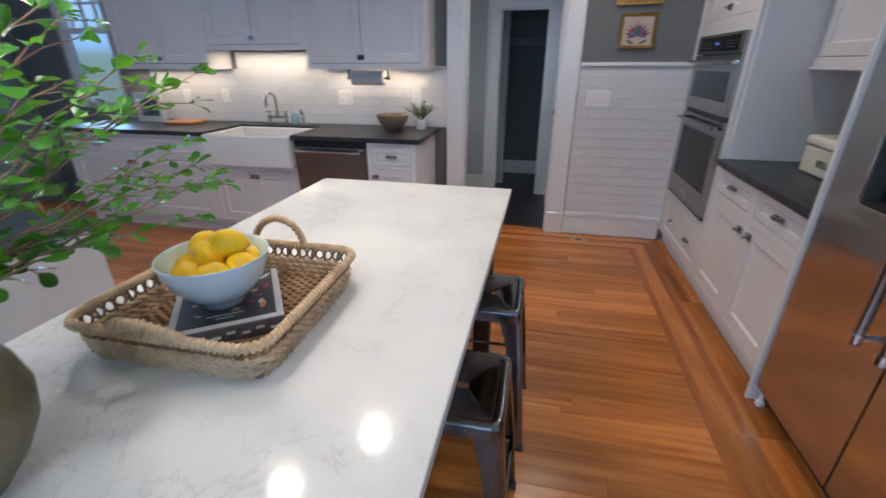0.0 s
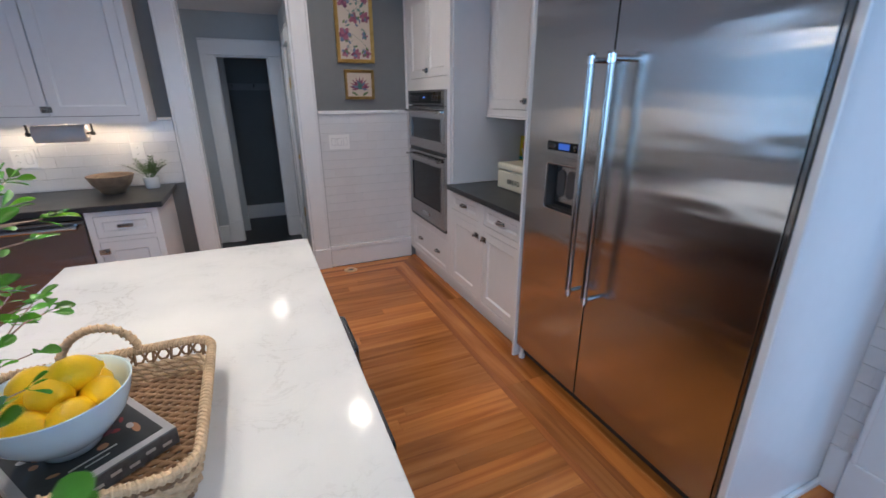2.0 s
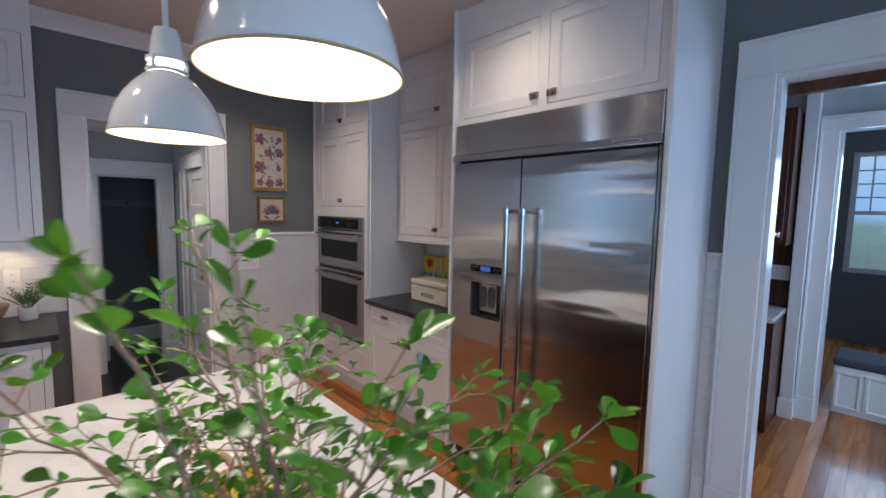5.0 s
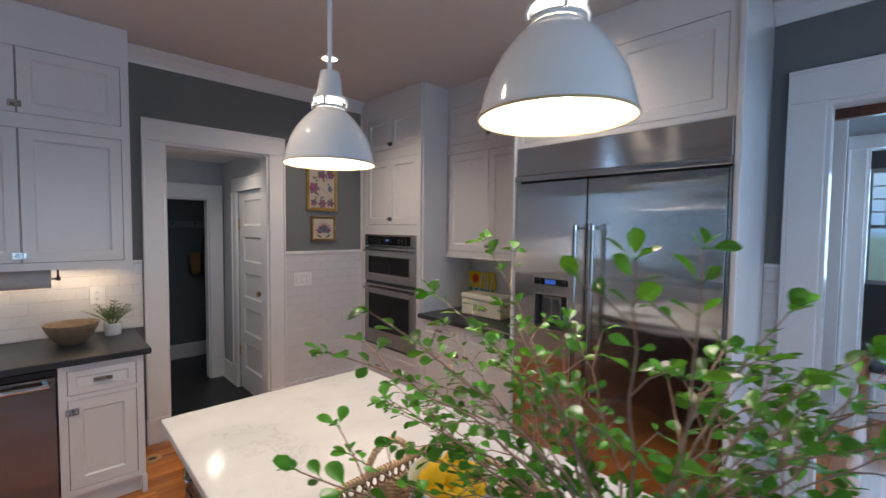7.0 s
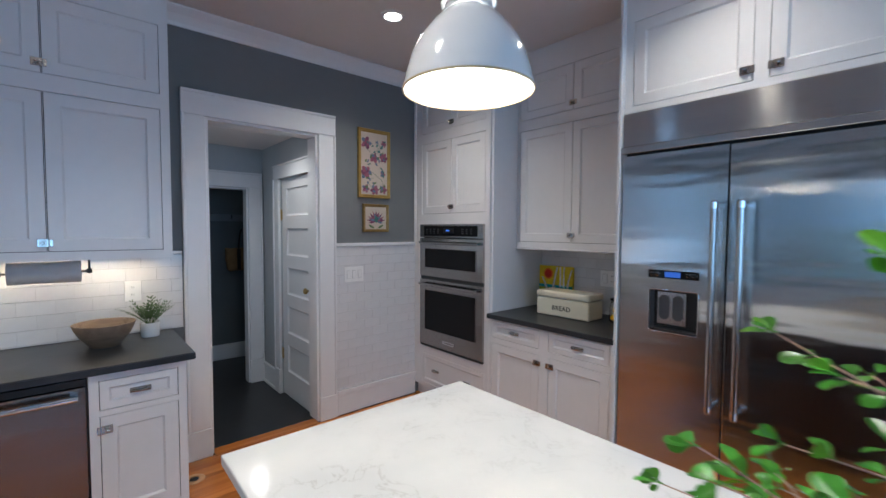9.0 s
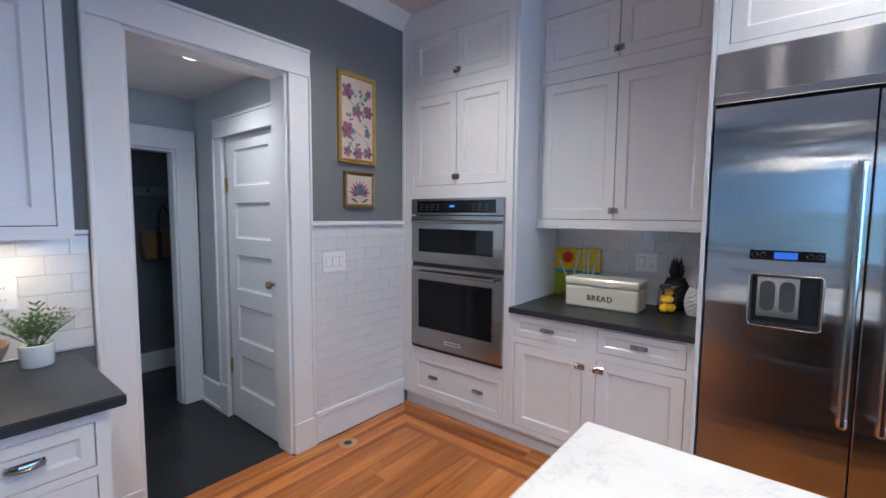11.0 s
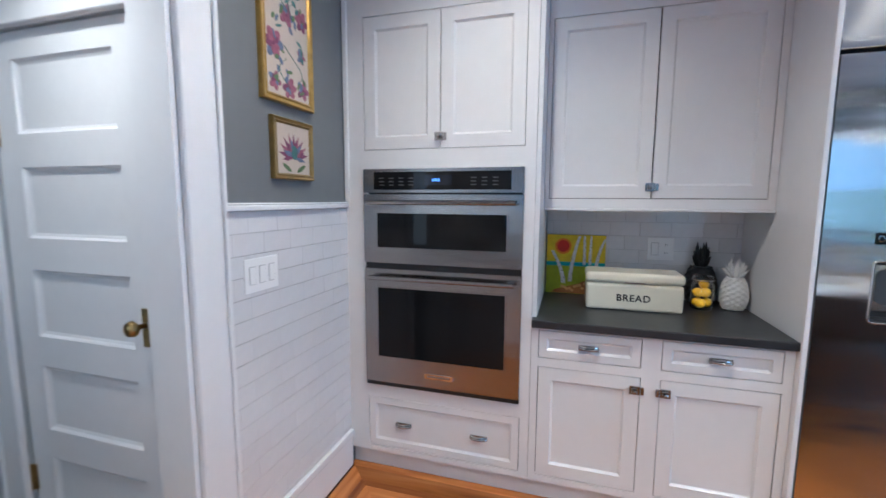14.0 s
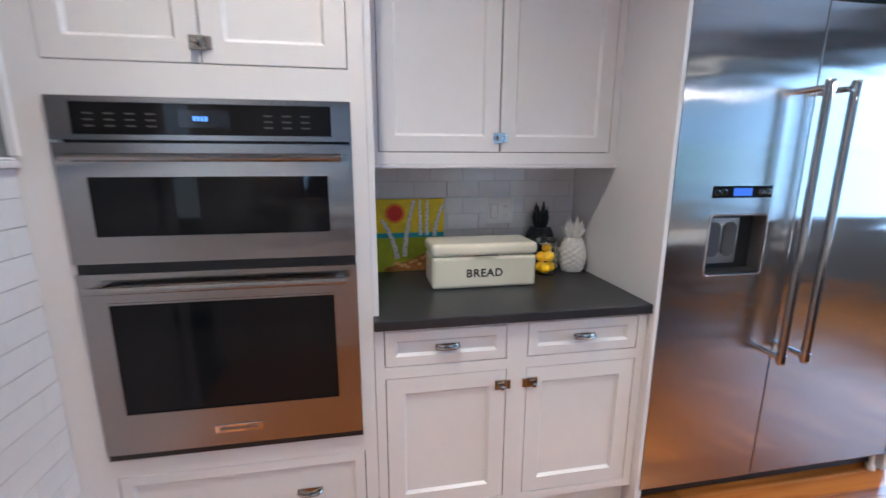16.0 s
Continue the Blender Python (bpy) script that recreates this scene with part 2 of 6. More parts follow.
def marble_mat():
    m = mat("veined_quartz", (0.74, 0.73, 0.72), 0.11)
    nd, ln = m.node_tree.nodes, m.node_tree.links
    b = nd["Principled BSDF"]
    b.inputs["Specular IOR Level"].default_value = 0.26
    mp = next(n for n in nd if n.type == "MAPPING")
    big = nd.new("ShaderNodeTexNoise")
    big.inputs["Scale"].default_value, big.inputs["Detail"].default_value = 2.2, 6
    ln.new(mp.outputs[0], big.inputs["Vector"])
    vein = nd.new("ShaderNodeTexNoise")
    vein.inputs["Scale"].default_value, vein.inputs["Detail"].default_value, vein.inputs["Distortion"].default_value = 6.5, 9, 0.6
    vein.inputs["Roughness"].default_value = 0.62
    ln.new(mp.outputs[0], vein.inputs["Vector"])
    ab = nd.new("ShaderNodeMath")
    ab.operation = "SUBTRACT"
    ln.new(vein.outputs["Fac"], ab.inputs[0])
    ab.inputs[1].default_value = 0.5
    a2 = nd.new("ShaderNodeMath")
    a2.operation = "ABSOLUTE"
    ln.new(ab.outputs[0], a2.inputs[0])
    v = nd.new("ShaderNodeMapRange")
    v.inputs["From Min"].default_value, v.inputs["From Max"].default_value = 0.0, 0.015
    v.inputs["To Min"].default_value, v.inputs["To Max"].default_value = 1.0, 0.0
    ln.new(a2.outputs[0], v.inputs["Value"])
    mask = nd.new("ShaderNodeMapRange")
    mask.inputs["From Min"].default_value, mask.inputs["From Max"].default_value = 0.46, 0.62
    ln.new(big.outputs["Fac"], mask.inputs["Value"])
    mu = nd.new("ShaderNodeMath")
    mu.operation = "MULTIPLY"
    ln.new(v.outputs[0], mu.inputs[0])
    ln.new(mask.outputs[0], mu.inputs[1])
    mu2 = nd.new("ShaderNodeMath")
    mu2.operation = "MULTIPLY"
    ln.new(mu.outputs[0], mu2.inputs[0])
    mu2.inputs[1].default_value = 0.6
    base = ramp_node(m, big.outputs["Fac"], [(0.35, (0.74, 0.725, 0.71)), (0.7, (0.59, 0.59, 0.595))])
    mix = nd.new("ShaderNodeMix")
    mix.data_type = "RGBA"
    ln.new(mu2.outputs[0], mix.inputs[0])
    ln.new(base, mix.inputs[6])
    mix.inputs[7].default_value = (0.42, 0.40, 0.39, 1)
    ln.new(mix.outputs[2], b.inputs["Base Color"])
    return m


M_MARBLE = marble_mat()
# outdoors: teal distance below, blue dusk sky above
nd_, ln_0 = M_DAY.node_tree.nodes, M_DAY.node_tree.links
sep = nd_.new("ShaderNodeSeparateXYZ")
pos = nd_.new("ShaderNodeNewGeometry")
ln_0.new(pos.outputs["Position"], sep.inputs[0])
hgt = nd_.new("ShaderNodeMapRange")
hgt.inputs["From Min"].default_value, hgt.inputs["From Max"].default_value = 0.0, 3.6
ln_0.new(sep.outputs["Z"], hgt.inputs["Value"])
ln_0.new(ramp_node(M_DAY, hgt.outputs[0], [(0.10, (0.10, 0.16, 0.18)), (0.42, (0.16, 0.30, 0.36)), (0.47, (0.24, 0.50, 0.95)), (0.80, (0.42, 0.66, 1.0))]), nd_["Principled BSDF"].inputs["Emission Color"])


# ---- building helpers ----
ORIG = {}


def thing(name, loc=(0, 0, 0), rz=0.0, label="", category="", group="", kind="", local=False):
    """An Empty at a thing's base. Its parts are given in world metres, or in its own metres if local."""
    ob = new(name)
    ob.empty_display_size = 0.05
    ob.matrix_world = pose(*loc, 0, 0, rz)
    ORIG[ob] = Vector((0, 0, 0)) if local else Vector(loc)
    return tagged(ob, label, category, group, kind)


def part(name, bm, material, parent=None, label="", smooth=False):
    me = bpy.data.meshes.new(name)
    off = ORIG.get(parent, Vector((0, 0, 0)))
    bmesh.ops.recalc_face_normals(bm, faces=bm.faces)
    if off.length:
        bmesh.ops.translate(bm, verts=bm.verts, vec=-off)
    bm.to_mesh(me)
    bm.free()
    if smooth:
        me.polygons.foreach_set("use_smooth", [True] * len(me.polygons))
    me.materials.append(material)
    ob = new(name, me)
    if parent:
        ob.parent = parent
        ORIG[ob] = off
    if label:
        ob["label"] = label
    return ob


def solo(name, bm, material, label, category, group="", kind="", smooth=False):
    """A thing of one mesh, with its origin at its base."""
    lo = [min(v.co[i] for v in bm.verts) for i in range(3)]
    hi = [max(v.co[i] for v in bm.verts) for i in range(3)]
    c = Vector(((lo[0] + hi[0]) / 2, (lo[1] + hi[1]) / 2, lo[2]))
    bmesh.ops.translate(bm, verts=bm.verts, vec=-c)
    ob = part(name, bm, material, None, "", smooth)
    ob.location = c
    return tagged(ob, label, category, group, kind)


def B(*boxes, bevel=0.0, segs=1, bm=None):
    """Boxes (x0, x1, y0, y1, z0, z1) in one bmesh."""
    bm = bm or bmesh.new()
    for x0, x1, y0, y1, z0, z1 in boxes:
        lo, hi = (min(x0, x1), min(y0, y1), min(z0, z1)), (max(x0, x1), max(y0, y1), max(z0, z1))
        vs = [bm.verts.new(((lo, hi)[i][0], (lo, hi)[j][1], (lo, hi)[k][2])) for i in (0, 1) for j in (0, 1) for k in (0, 1)]
        fs = [bm.faces.new([vs[n] for n in f]) for f in ((0, 1, 3, 2), (4, 6, 7, 5), (0, 4, 5, 1), (2, 3, 7, 6), (0, 2, 6, 4), (1, 5, 7, 3))]
        if bevel:
            es = {e for f in fs for e in f.edges}
            bmesh.ops.bevel(bm, geom=list(es), offset=bevel, segments=segs, affect="EDGES", profile=0.5)
    return bm


def lathe(profile, at=(0, 0, 0), n=28, bm=None, sx=1.0, sy=1.0):
    """Turned about z: profile of (radius, z). A radius of 0 closes an end."""
    bm = bm or bmesh.new()
    rings = []
    for r, z in profile:
        if r < 1e-6:
            rings.append([bm.verts.new((at[0], at[1], at[2] + z))])
        else:
            rings.append([bm.verts.new((at[0] + sx * r * math.cos(2 * math.pi * i / n), at[1] + sy * r * math.sin(2 * math.pi * i / n), at[2] + z)) for i in range(n)])
    for a, b in zip(rings, rings[1:]):
        for i in range(n):
            j = (i + 1) % n
            q = [a[i % len(a)], a[j % len(a)], b[j % len(b)], b[i % len(b)]]
            q = list(dict.fromkeys(q))
            if len(q) > 2:
                bm.faces.new(q)
    return bm


def tube(pts, r, n=8, bm=None, closed=False, cap=True):
    """A round bar along points; r a radius or one for each point."""
    bm = bm or bmesh.new()
    P = [Vector(p) for p in pts]
    k = len(P)
    R = r if isinstance(r, (list, tuple)) else [r] * k
    ref = None
    rings = []
    for i in range(k):
        if closed:
            d = P[(i + 1) % k] - P[i - 1]
        else:
            d = P[min(i + 1, k - 1)] - P[max(i - 1, 0)]
        d.normalize()
        if ref is None:
            ref = d.orthogonal().normalized()
        ref = (ref - d * ref.dot(d))
        ref = ref.normalized() if ref.length > 1e-6 else d.orthogonal().normalized()
        s = d.cross(ref)
        rings.append([bm.verts.new(P[i] + R[i] * (math.cos(2 * math.pi * j / n) * ref + math.sin(2 * math.pi * j / n) * s)) for j in range(n)])
    for i in range(k if closed else k - 1):
        a, b = rings[i], rings[(i + 1) % k]
        for j in range(n):
            bm.faces.new((a[j], a[(j + 1) % n], b[(j + 1) % n], b[j]))
    if cap and not closed:
        bm.faces.new(rings[0][::-1])
        bm.faces.new(rings[-1])
    return bm


def rounded(hx, hy, r, n=6, step=0.02):
    """Points round a rounded rectangle, evenly spaced."""
    pts = []
    for cx, cy, a0 in ((1, 1, 0), (-1, 1, 90), (-1, -1, 180), (1, -1, 270)):
        for k in range(n + 1):
            a = radians(a0 + 90 * k / n)
            pts.append(Vector((cx * (hx - r) + r * math.cos(a), cy * (hy - r) + r * math.sin(a), 0)))
    out = []
    for a, b in zip(pts, pts[1:] + pts[:1]):
        m = max(1, int((b - a).length / step))
        out += [a.lerp(b, i / m) for i in range(m)]
    return out


class Front:
    """A cabinet front: u along it, v up, w out of it."""

    def __init__(self, axis, at):
        self.axis, self.at = axis, at

    def box(self, u0, u1, v0, v1, w0, w1):
        if self.axis == "x":
            return (self.at - w0, self.at - w1, u0, u1, v0, v1)
        return (u0, u1, self.at - w0, self.at - w1, v0, v1)

    def p(self, u, v, w):
        return (self.at - w, u, v) if self.axis == "x" else (u, self.at - w, v)


def face_frame(fr, u0, u1, v0, v1, holes, depth=0.02, bm=None):
    """A flat frame with openings, as one connected shape."""
    us = sorted({u0, u1, *(h[0] for h in holes), *(h[1] for h in holes)})
    vs = sorted({v0, v1, *(h[2] for h in holes), *(h[3] for h in holes)})
    bm = bm or bmesh.new()
    cells = {(i, j) for i in range(len(us) - 1) for j in range(len(vs) - 1)
             if not any(h[0] < (us[i] + us[i + 1]) / 2 < h[1] and h[2] < (vs[j] + vs[j + 1]) / 2 < h[3] for h in holes)}
    made = {}

    def vert(i, j, w):
        if (i, j, w) not in made:
            made[i, j, w] = bm.verts.new(fr.p(us[i], vs[j], w))
        return made[i, j, w]

    for i, j in cells:
        for w in (0, -depth):
            bm.faces.new([vert(i, j, w), vert(i + 1, j, w), vert(i + 1, j + 1, w), vert(i, j + 1, w)])
        for di, dj, a, b in ((-1, 0, (i, j), (i, j + 1)), (1, 0, (i + 1, j), (i + 1, j + 1)), (0, -1, (i, j), (i + 1, j)), (0, 1, (i, j + 1), (i + 1, j + 1))):
            if (i + di, j + dj) not in cells:
                bm.faces.new([vert(*a, 0), vert(*b, 0), vert(*b, -depth), vert(*a, -depth)])
    return bm


def shaker(fr, u0, u1, v0, v1, stile=0.058, w=0.0, gap=0.003):
    """A framed door with a beaded, recessed panel, as one connected shape."""
    u0, u1, v0, v1 = u0 + gap, u1 - gap, v0 + gap, v1 - gap
    s = min(stile, (v1 - v0) * 0.3)
    bm = bmesh.new()
    e = 0.0015
    loops = [(0, w - 0.02), (0, w - e), (e, w), (s, w), (s + 0.002, w - 0.003), (s + 0.008, w - 0.009), (s + 0.009, w - 0.010)]
    rings = [[bm.verts.new(fr.p(u, v, h)) for u, v in ((u0 + o, v0 + o), (u1 - o, v0 + o), (u1 - o, v1 - o), (u0 + o, v1 - o))] for o, h in loops]
    for a, b in zip(rings, rings[1:]):
        for k in range(4):
            bm.faces.new((a[k], a[(k + 1) % 4], b[(k + 1) % 4], b[k]))
    bm.faces.new(rings[0])
    bm.faces.new(rings[-1])
    return bm


def latch(fr, u, v, parent, side=1):
    """A square cupboard latch with a turned knob and its catch plate."""
    bm = B(fr.box(u - 0.021, u + 0.021, v - 0.019, v + 0.019, 0, 0.006), bevel=0.0015)
    B(fr.box(u - 0.013, u + 0.013, v - 0.013, v + 0.013, 0.006, 0.013), bevel=0.002, bm=bm)
    B(fr.box(u + side * 0.023, u + side * 0.037, v - 0.017, v + 0.017, 0, 0.008), bevel=0.0015, bm=bm)
    a = Vector(fr.p(u, v, 0.012))
    d = (Vector(fr.p(u, v, 0.02)) - a).normalized()
    tube([a, a + d * 0.008, a + d * 0.010, a + d * 0.018, a + d * 0.021], [0.004, 0.004, 0.008, 0.009, 0.005], 10, bm)
    return part("latch", bm, M_NICKEL, parent, "polished nickel cupboard latch")


def pull(fr, u, v, parent):
    """A drawer pull: a bowed bar with a rounded cup behind it."""
    bm = B(fr.box(u - 0.042, u + 0.042, v - 0.012, v + 0.012, 0, 0.003), bevel=0.001)
    pts = [Vector(fr.p(u + 0.040 * math.cos(a), v, 0.002 + 0.024 * math.sin(a))) for a in np.linspace(0, math.pi, 11)]
    tube(pts, 0.0055, 8, bm)
    pts = [Vector(fr.p(u + 0.034 * math.cos(a), v + 0.008, 0.002 + 0.018 * math.sin(a))) for a in np.linspace(0, math.pi, 9)]
    tube(pts, 0.005, 6, bm)
    return part("pull", bm, M_NICKEL, parent, "polished nickel drawer pull")


def cabinet(name, fr, u0, u1, v0, v1, depth, doors=(), drawers=(), label="", group="", holes=(), bottom=True):
    """A cabinet unit: carcass, face frame, inset doors and drawers with their hardware.
    doors: (u0, u1, v0, v1, latch u, latch v, side); drawers: (u0, u1, v0, v1, pulls)."""
    c = fr.p((u0 + u1) / 2, v0, -depth / 2)
    ob = thing(name, c, label=label, category="cabinet", group=group)
    openings = [d[:4] for d in doors] + [d[:4] for d in drawers] + list(holes)
    part("face_frame", face_frame(fr, u0, u1, v0, v1, openings), M_CAB, ob)
    t = 0.018
    bm = B(fr.box(u0, u0 + t, v0, v1, -depth, -0.0205), fr.box(u1 - t, u1, v0, v1, -depth, -0.0205), fr.box(u0 + t, u1 - t, v0, v0 + t, -depth, -0.0205), fr.box(u0 + t, u1 - t, v1 - t, v1, -depth, -0.0205))
    part("carcass", bm, M_CAB, ob)
    # not the real back: a black sheet close behind, as shade in the gaps
    part("back", B(fr.box(u0 + t, u1 - t, v0 + t, v1 - t, -0.06, -0.045)), M_GAP_SHADE, ob)
    for d in doors:
        k = part("door", shaker(fr, *d[:4], w=-0.001), M_CAB, ob)
        if len(d) > 4 and d[4] is not None:
            latch(fr, d[4], d[5], k, d[6])
    for d in drawers:
        k = part("drawer", shaker(fr, *d[:4], stile=0.034, w=-0.001), M_CAB, ob)
        for u in d[4]:
            pull(fr, u, (d[2] + d[3]) / 2, k)
    return ob


def structure(name, bm, material, label, category="wall"):
    return tagged(part(name, bm, material), label, category, kind="structure")


def casing(name, fr, u0, u1, top, w=0.14, t=0.025, head=0.155, sides=(1, 1), base=0.0):
    """Door casing round an opening: legs with plinths, and a head with a cap."""
    bm = bmesh.new()
    for s, on in zip((-1, 1), sides):
        if not on:
            continue
        a, b = (u0 - w, u0) if s < 0 else (u1, u1 + w)
        B(fr.box(a, b, 0.19, top, 0, t), bevel=0.004, bm=bm)
        B(fr.box(a - 0.004, b + 0.004, base, 0.19, 0, t + 0.008), bevel=0.004, bm=bm)
        e = (a, a + 0.018) if s < 0 else (b - 0.018, b)
        B(fr.box(*e, 0.19, top, t, t + 0.012), bevel=0.004, bm=bm)
    B(fr.box(u0 - w, u1 + w, top, top + head, 0, t + 0.004), bevel=0.003, bm=bm)
    B(fr.box(u0 - w, u1 + w, top + head - 0.02, top + head, t + 0.004, t + 0.012), bevel=0.003, bm=bm)
    return structure(name, bm, M_TRIM, "white painted wooden door casing", "trim")


# ---- structure ----
NORTH = Front("y", WALL_N)
EAST = Front("x", WALL_D)
DX0, DX1, DTOP = -0.548, 0.222, 2.238          # doorway to the hall
OY0, OY1, OTOP = -1.15, 0.315, 2.31            # wide opening to the pantry
T = 0.14
structure("floor", B((WALL_W, 9.0, WALL_S, WALL_N + 0.02, -0.12, -0.020)), M_UNDER, "dark subfloor under fir boards", "floor")
structure("ceiling", B((WALL_W - T, WALL_D + T + 0.2, WALL_S - T, WALL_N + T, CEIL, CEIL + 0.1)), M_CEIL, "smooth painted kitchen ceiling", "ceiling")
structure("wall_north", B((-3.98, DX0, WALL_N, WALL_N + T, 0, CEIL), (WALL_W - T, -4.62, WALL_N, WALL_N + T, 0, CEIL), (-4.62, -3.98, WALL_N, WALL_N + T, 0, 0.98), (-4.62, -3.98, WALL_N, WALL_N + T, 2.4, CEIL), (DX1, 2.1, WALL_N, WALL_N + T, 0, CEIL), (DX0, DX1, WALL_N, WALL_N + T, DTOP, CEIL)), M_GREY, "dark grey painted kitchen wall with doorway")
structure("wall_east", B((WALL_E, WALL_E + T, 0.575, WALL_N, 0, CEIL)), M_GREY, "dark grey wall behind the cabinets")
structure("wall_opening", B((WALL_D, WALL_D + T, OY1, 0.574, 0, CEIL), (WALL_D, WALL_D + T, WALL_S, OY0, 0, CEIL), (WALL_D, WALL_D + T, OY0, OY1, OTOP, CEIL)), M_GREY, "dark grey painted wall with a wide opening")
bm = B((WALL_W - T, WALL_W, WALL_S, WALL_N, 0, 0.8), (WALL_W - T, WALL_W, WALL_S, WALL_N, 2.35, CEIL), (WALL_W - T, WALL_W, WALL_S, -2.2, 0.8, 2.35), (WALL_W - T, WALL_W, 1.2, WALL_N, 0.8, 2.35))
structure("wall_west", bm, M_GREY, "dark grey painted wall with windows")
bm = B((WALL_W - T, -2.0, WALL_S - T, WALL_S, 0, CEIL), (0.8, WALL_D + T, WALL_S - T, WALL_S, 0, CEIL), (-2.0, 0.8, WALL_S - T, WALL_S, 0, 0.75), (-2.0, 0.8, WALL_S - T, WALL_S, 2.35, CEIL))
structure("wall_south", bm, M_GREY, "dark grey painted wall with window")


def crown(name, pts):
    """Crown moulding: a stepped profile swept along the ceiling's edge; pts of (x, y), room on the left."""
    prof = [(0, -0.105), (0.012, -0.105), (0.018, -0.085), (0.045, -0.045), (0.075, -0.022), (0.085, -0.012), (0.085, -0.002), (0, -0.002)]
    bm = bmesh.new()
    for (xa, ya), (xb, yb) in zip(pts, pts[1:]):
        d = Vector((xb - xa, yb - ya, 0)).normalized()
        nrm = Vector((-d.y, d.x, 0))
        ra = [bm.verts.new(Vector((xa, ya, CEIL)) + nrm * o + Vector((0, 0, h)) + d * 0) for o, h in prof]
        rb = [bm.verts.new(Vector((xb, yb, CEIL)) + nrm * o + Vector((0, 0, h))) for o, h in prof]
        for k in range(len(prof)):
            j = (k + 1) % len(prof)
            bm.faces.new((ra[k], ra[j], rb[j], rb[k]))
        bm.faces.new(ra)
        bm.faces.new(rb[::-1])
    return structure(name, bm, M_TRIM, "white painted crown moulding", "trim")


crown("crown_north", [(FACE - 0.002, WALL_N), (-0.79, WALL_N)])
crown("crown_east", [(WALL_D, WALL_S), (WALL_D, 0.55)])
casing("door_casing_1", NORTH, DX0, DX1, DTOP, w=0.138)
casing("door_casing_2", EAST, OY0, OY1, OTOP, w=0.16, t=0.028, head=0.175)
# jamb linings
structure("door_jamb_1", B((DX0, DX0 + 0.018, WALL_N - 0.002, WALL_N + T + 0.002, 0, DTOP), (DX1 - 0.018, DX1, WALL_N - 0.002, WALL_N + T + 0.002, 0, DTOP), (DX0 + 0.018, DX1 - 0.018, WALL_N - 0.002, WALL_N + T + 0.002, DTOP - 0.018, DTOP)), M_TRIM, "white painted door jamb", "trim")
structure("door_jamb_2", B((WALL_D - 0.002, WALL_D + T + 0.002, OY1 - 0.02, OY1, 0, OTOP), (WALL_D - 0.002, WALL_D + T + 0.002, OY0, OY0 + 0.02, 0, OTOP), (WALL_D - 0.002, WALL_D + T + 0.002, OY0 + 0.02, OY1 - 0.02, OTOP - 0.02, OTOP)), M_TRIM, "white painted opening jamb", "trim")
structure("threshold", B((DX0 + 0.018, DX1 - 0.018, WALL_N - 0.05, WALL_N + 0.06, -0.02, 0.006), bevel=0.003), M_WOOD, "fir threshold board in the doorway", "floor")

# hall behind the doorway
HX1, HY1, HCEIL, HZ = 0.25, 5.14, 2.31, -0.042
structure("hall_floor", B((-1.6, HX1 + 0.02, WALL_N + 0.02, 6.3, -0.14, HZ)), M_SLATE, "dark slate tiled hall floor", "floor")
structure("hall_ceiling", B((-1.6, HX1 + 0.1, WALL_N + T, HY1, HCEIL, HCEIL + 0.05)), M_CEIL, "painted hall ceiling", "ceiling")
HD0, HD1, HDT = 3.965, 4.652, 1.972             # panelled door in the hall's side wall
structure("hall_wall_east", B((HX1, HX1 + 0.1, WALL_N + T, HD0, HZ, HCEIL), (HX1, HX1 + 0.1, HD1, HY1, HZ, HCEIL), (HX1, HX1 + 0.1, HD0, HD1, HDT, HCEIL)), M_HALL, "pale grey painted hall wall")
HE0, HE1, HET = -0.400, 0.105, 1.915           # opening in the hall's end wall
structure("hall_wall_end", B((-1.6, HE0, HY1, HY1 + 0.1, HZ, HCEIL), (HE1, HX1 + 0.1, HY1, HY1 + 0.1, HZ, HCEIL), (HE0, HE1, HY1, HY1 + 0.1, HET, HCEIL)), M_HALL, "pale grey painted hall end wall")
# its window opening is added, to let in the hall's fill light
structure("hall_wall_west", B((-1.7, -1.6, WALL_N + T, 4.15, HZ, HCEIL), (-1.7, -1.6, 4.95, 6.3, HZ, HCEIL), (-1.7, -1.6, 4.15, 4.95, HZ, 0.90), (-1.7, -1.6, 4.15, 4.95, 2.0, HCEIL)), M_HALL, "pale grey painted hall wall with an added, unseen window")
structure("cloakroom_wall", B((-1.6, 1.6, 6.15, 6.25, HZ, 2.5), (1.5, 1.6, HY1 + 0.1, 6.15, HZ, 2.5), (-1.6, 1.5, HY1 + 0.1, 6.15, 2.4, 2.5)), M_DARKROOM, "dark grey cloakroom wall")
structure("cloakroom_floor", B((HX1 + 0.021, 1.5, HY1, 6.15, -0.14, HZ)), M_SLATE, "dark slate tiled floor", "floor")
HALLEND, HALLEAST = Front("y", HY1), Front("x", HX1)
casing("door_casing_3", HALLEND, HE0, HE1, HET, w=0.13, head=0.15, base=HZ)
structure("door_jamb_3", B((HE0, HE0 + 0.016, HY1 + 0.003, HY1 + 0.11, HZ, HET), (HE1 - 0.016, HE1, HY1 + 0.003, HY1 + 0.11, HZ, HET), (HE0 + 0.016, HE1 - 0.016, HY1 + 0.003, HY1 + 0.11, HET - 0.016, HET)), M_TRIM, "white painted door jamb", "trim")
structure("cloakroom_pier", B((-0.80, -0.335, 5.55, 5.70, HZ, 2.3), (-0.80, -0.325, 5.535, 5.549, HZ, 0.14), bevel=0.004), M_HALL, "pale grey painted pier in the cloakroom")
casing("door_casing_4", HALLEAST, HD0, HD1, HDT, w=0.115, head=0.13, sides=(0, 1), base=HZ)
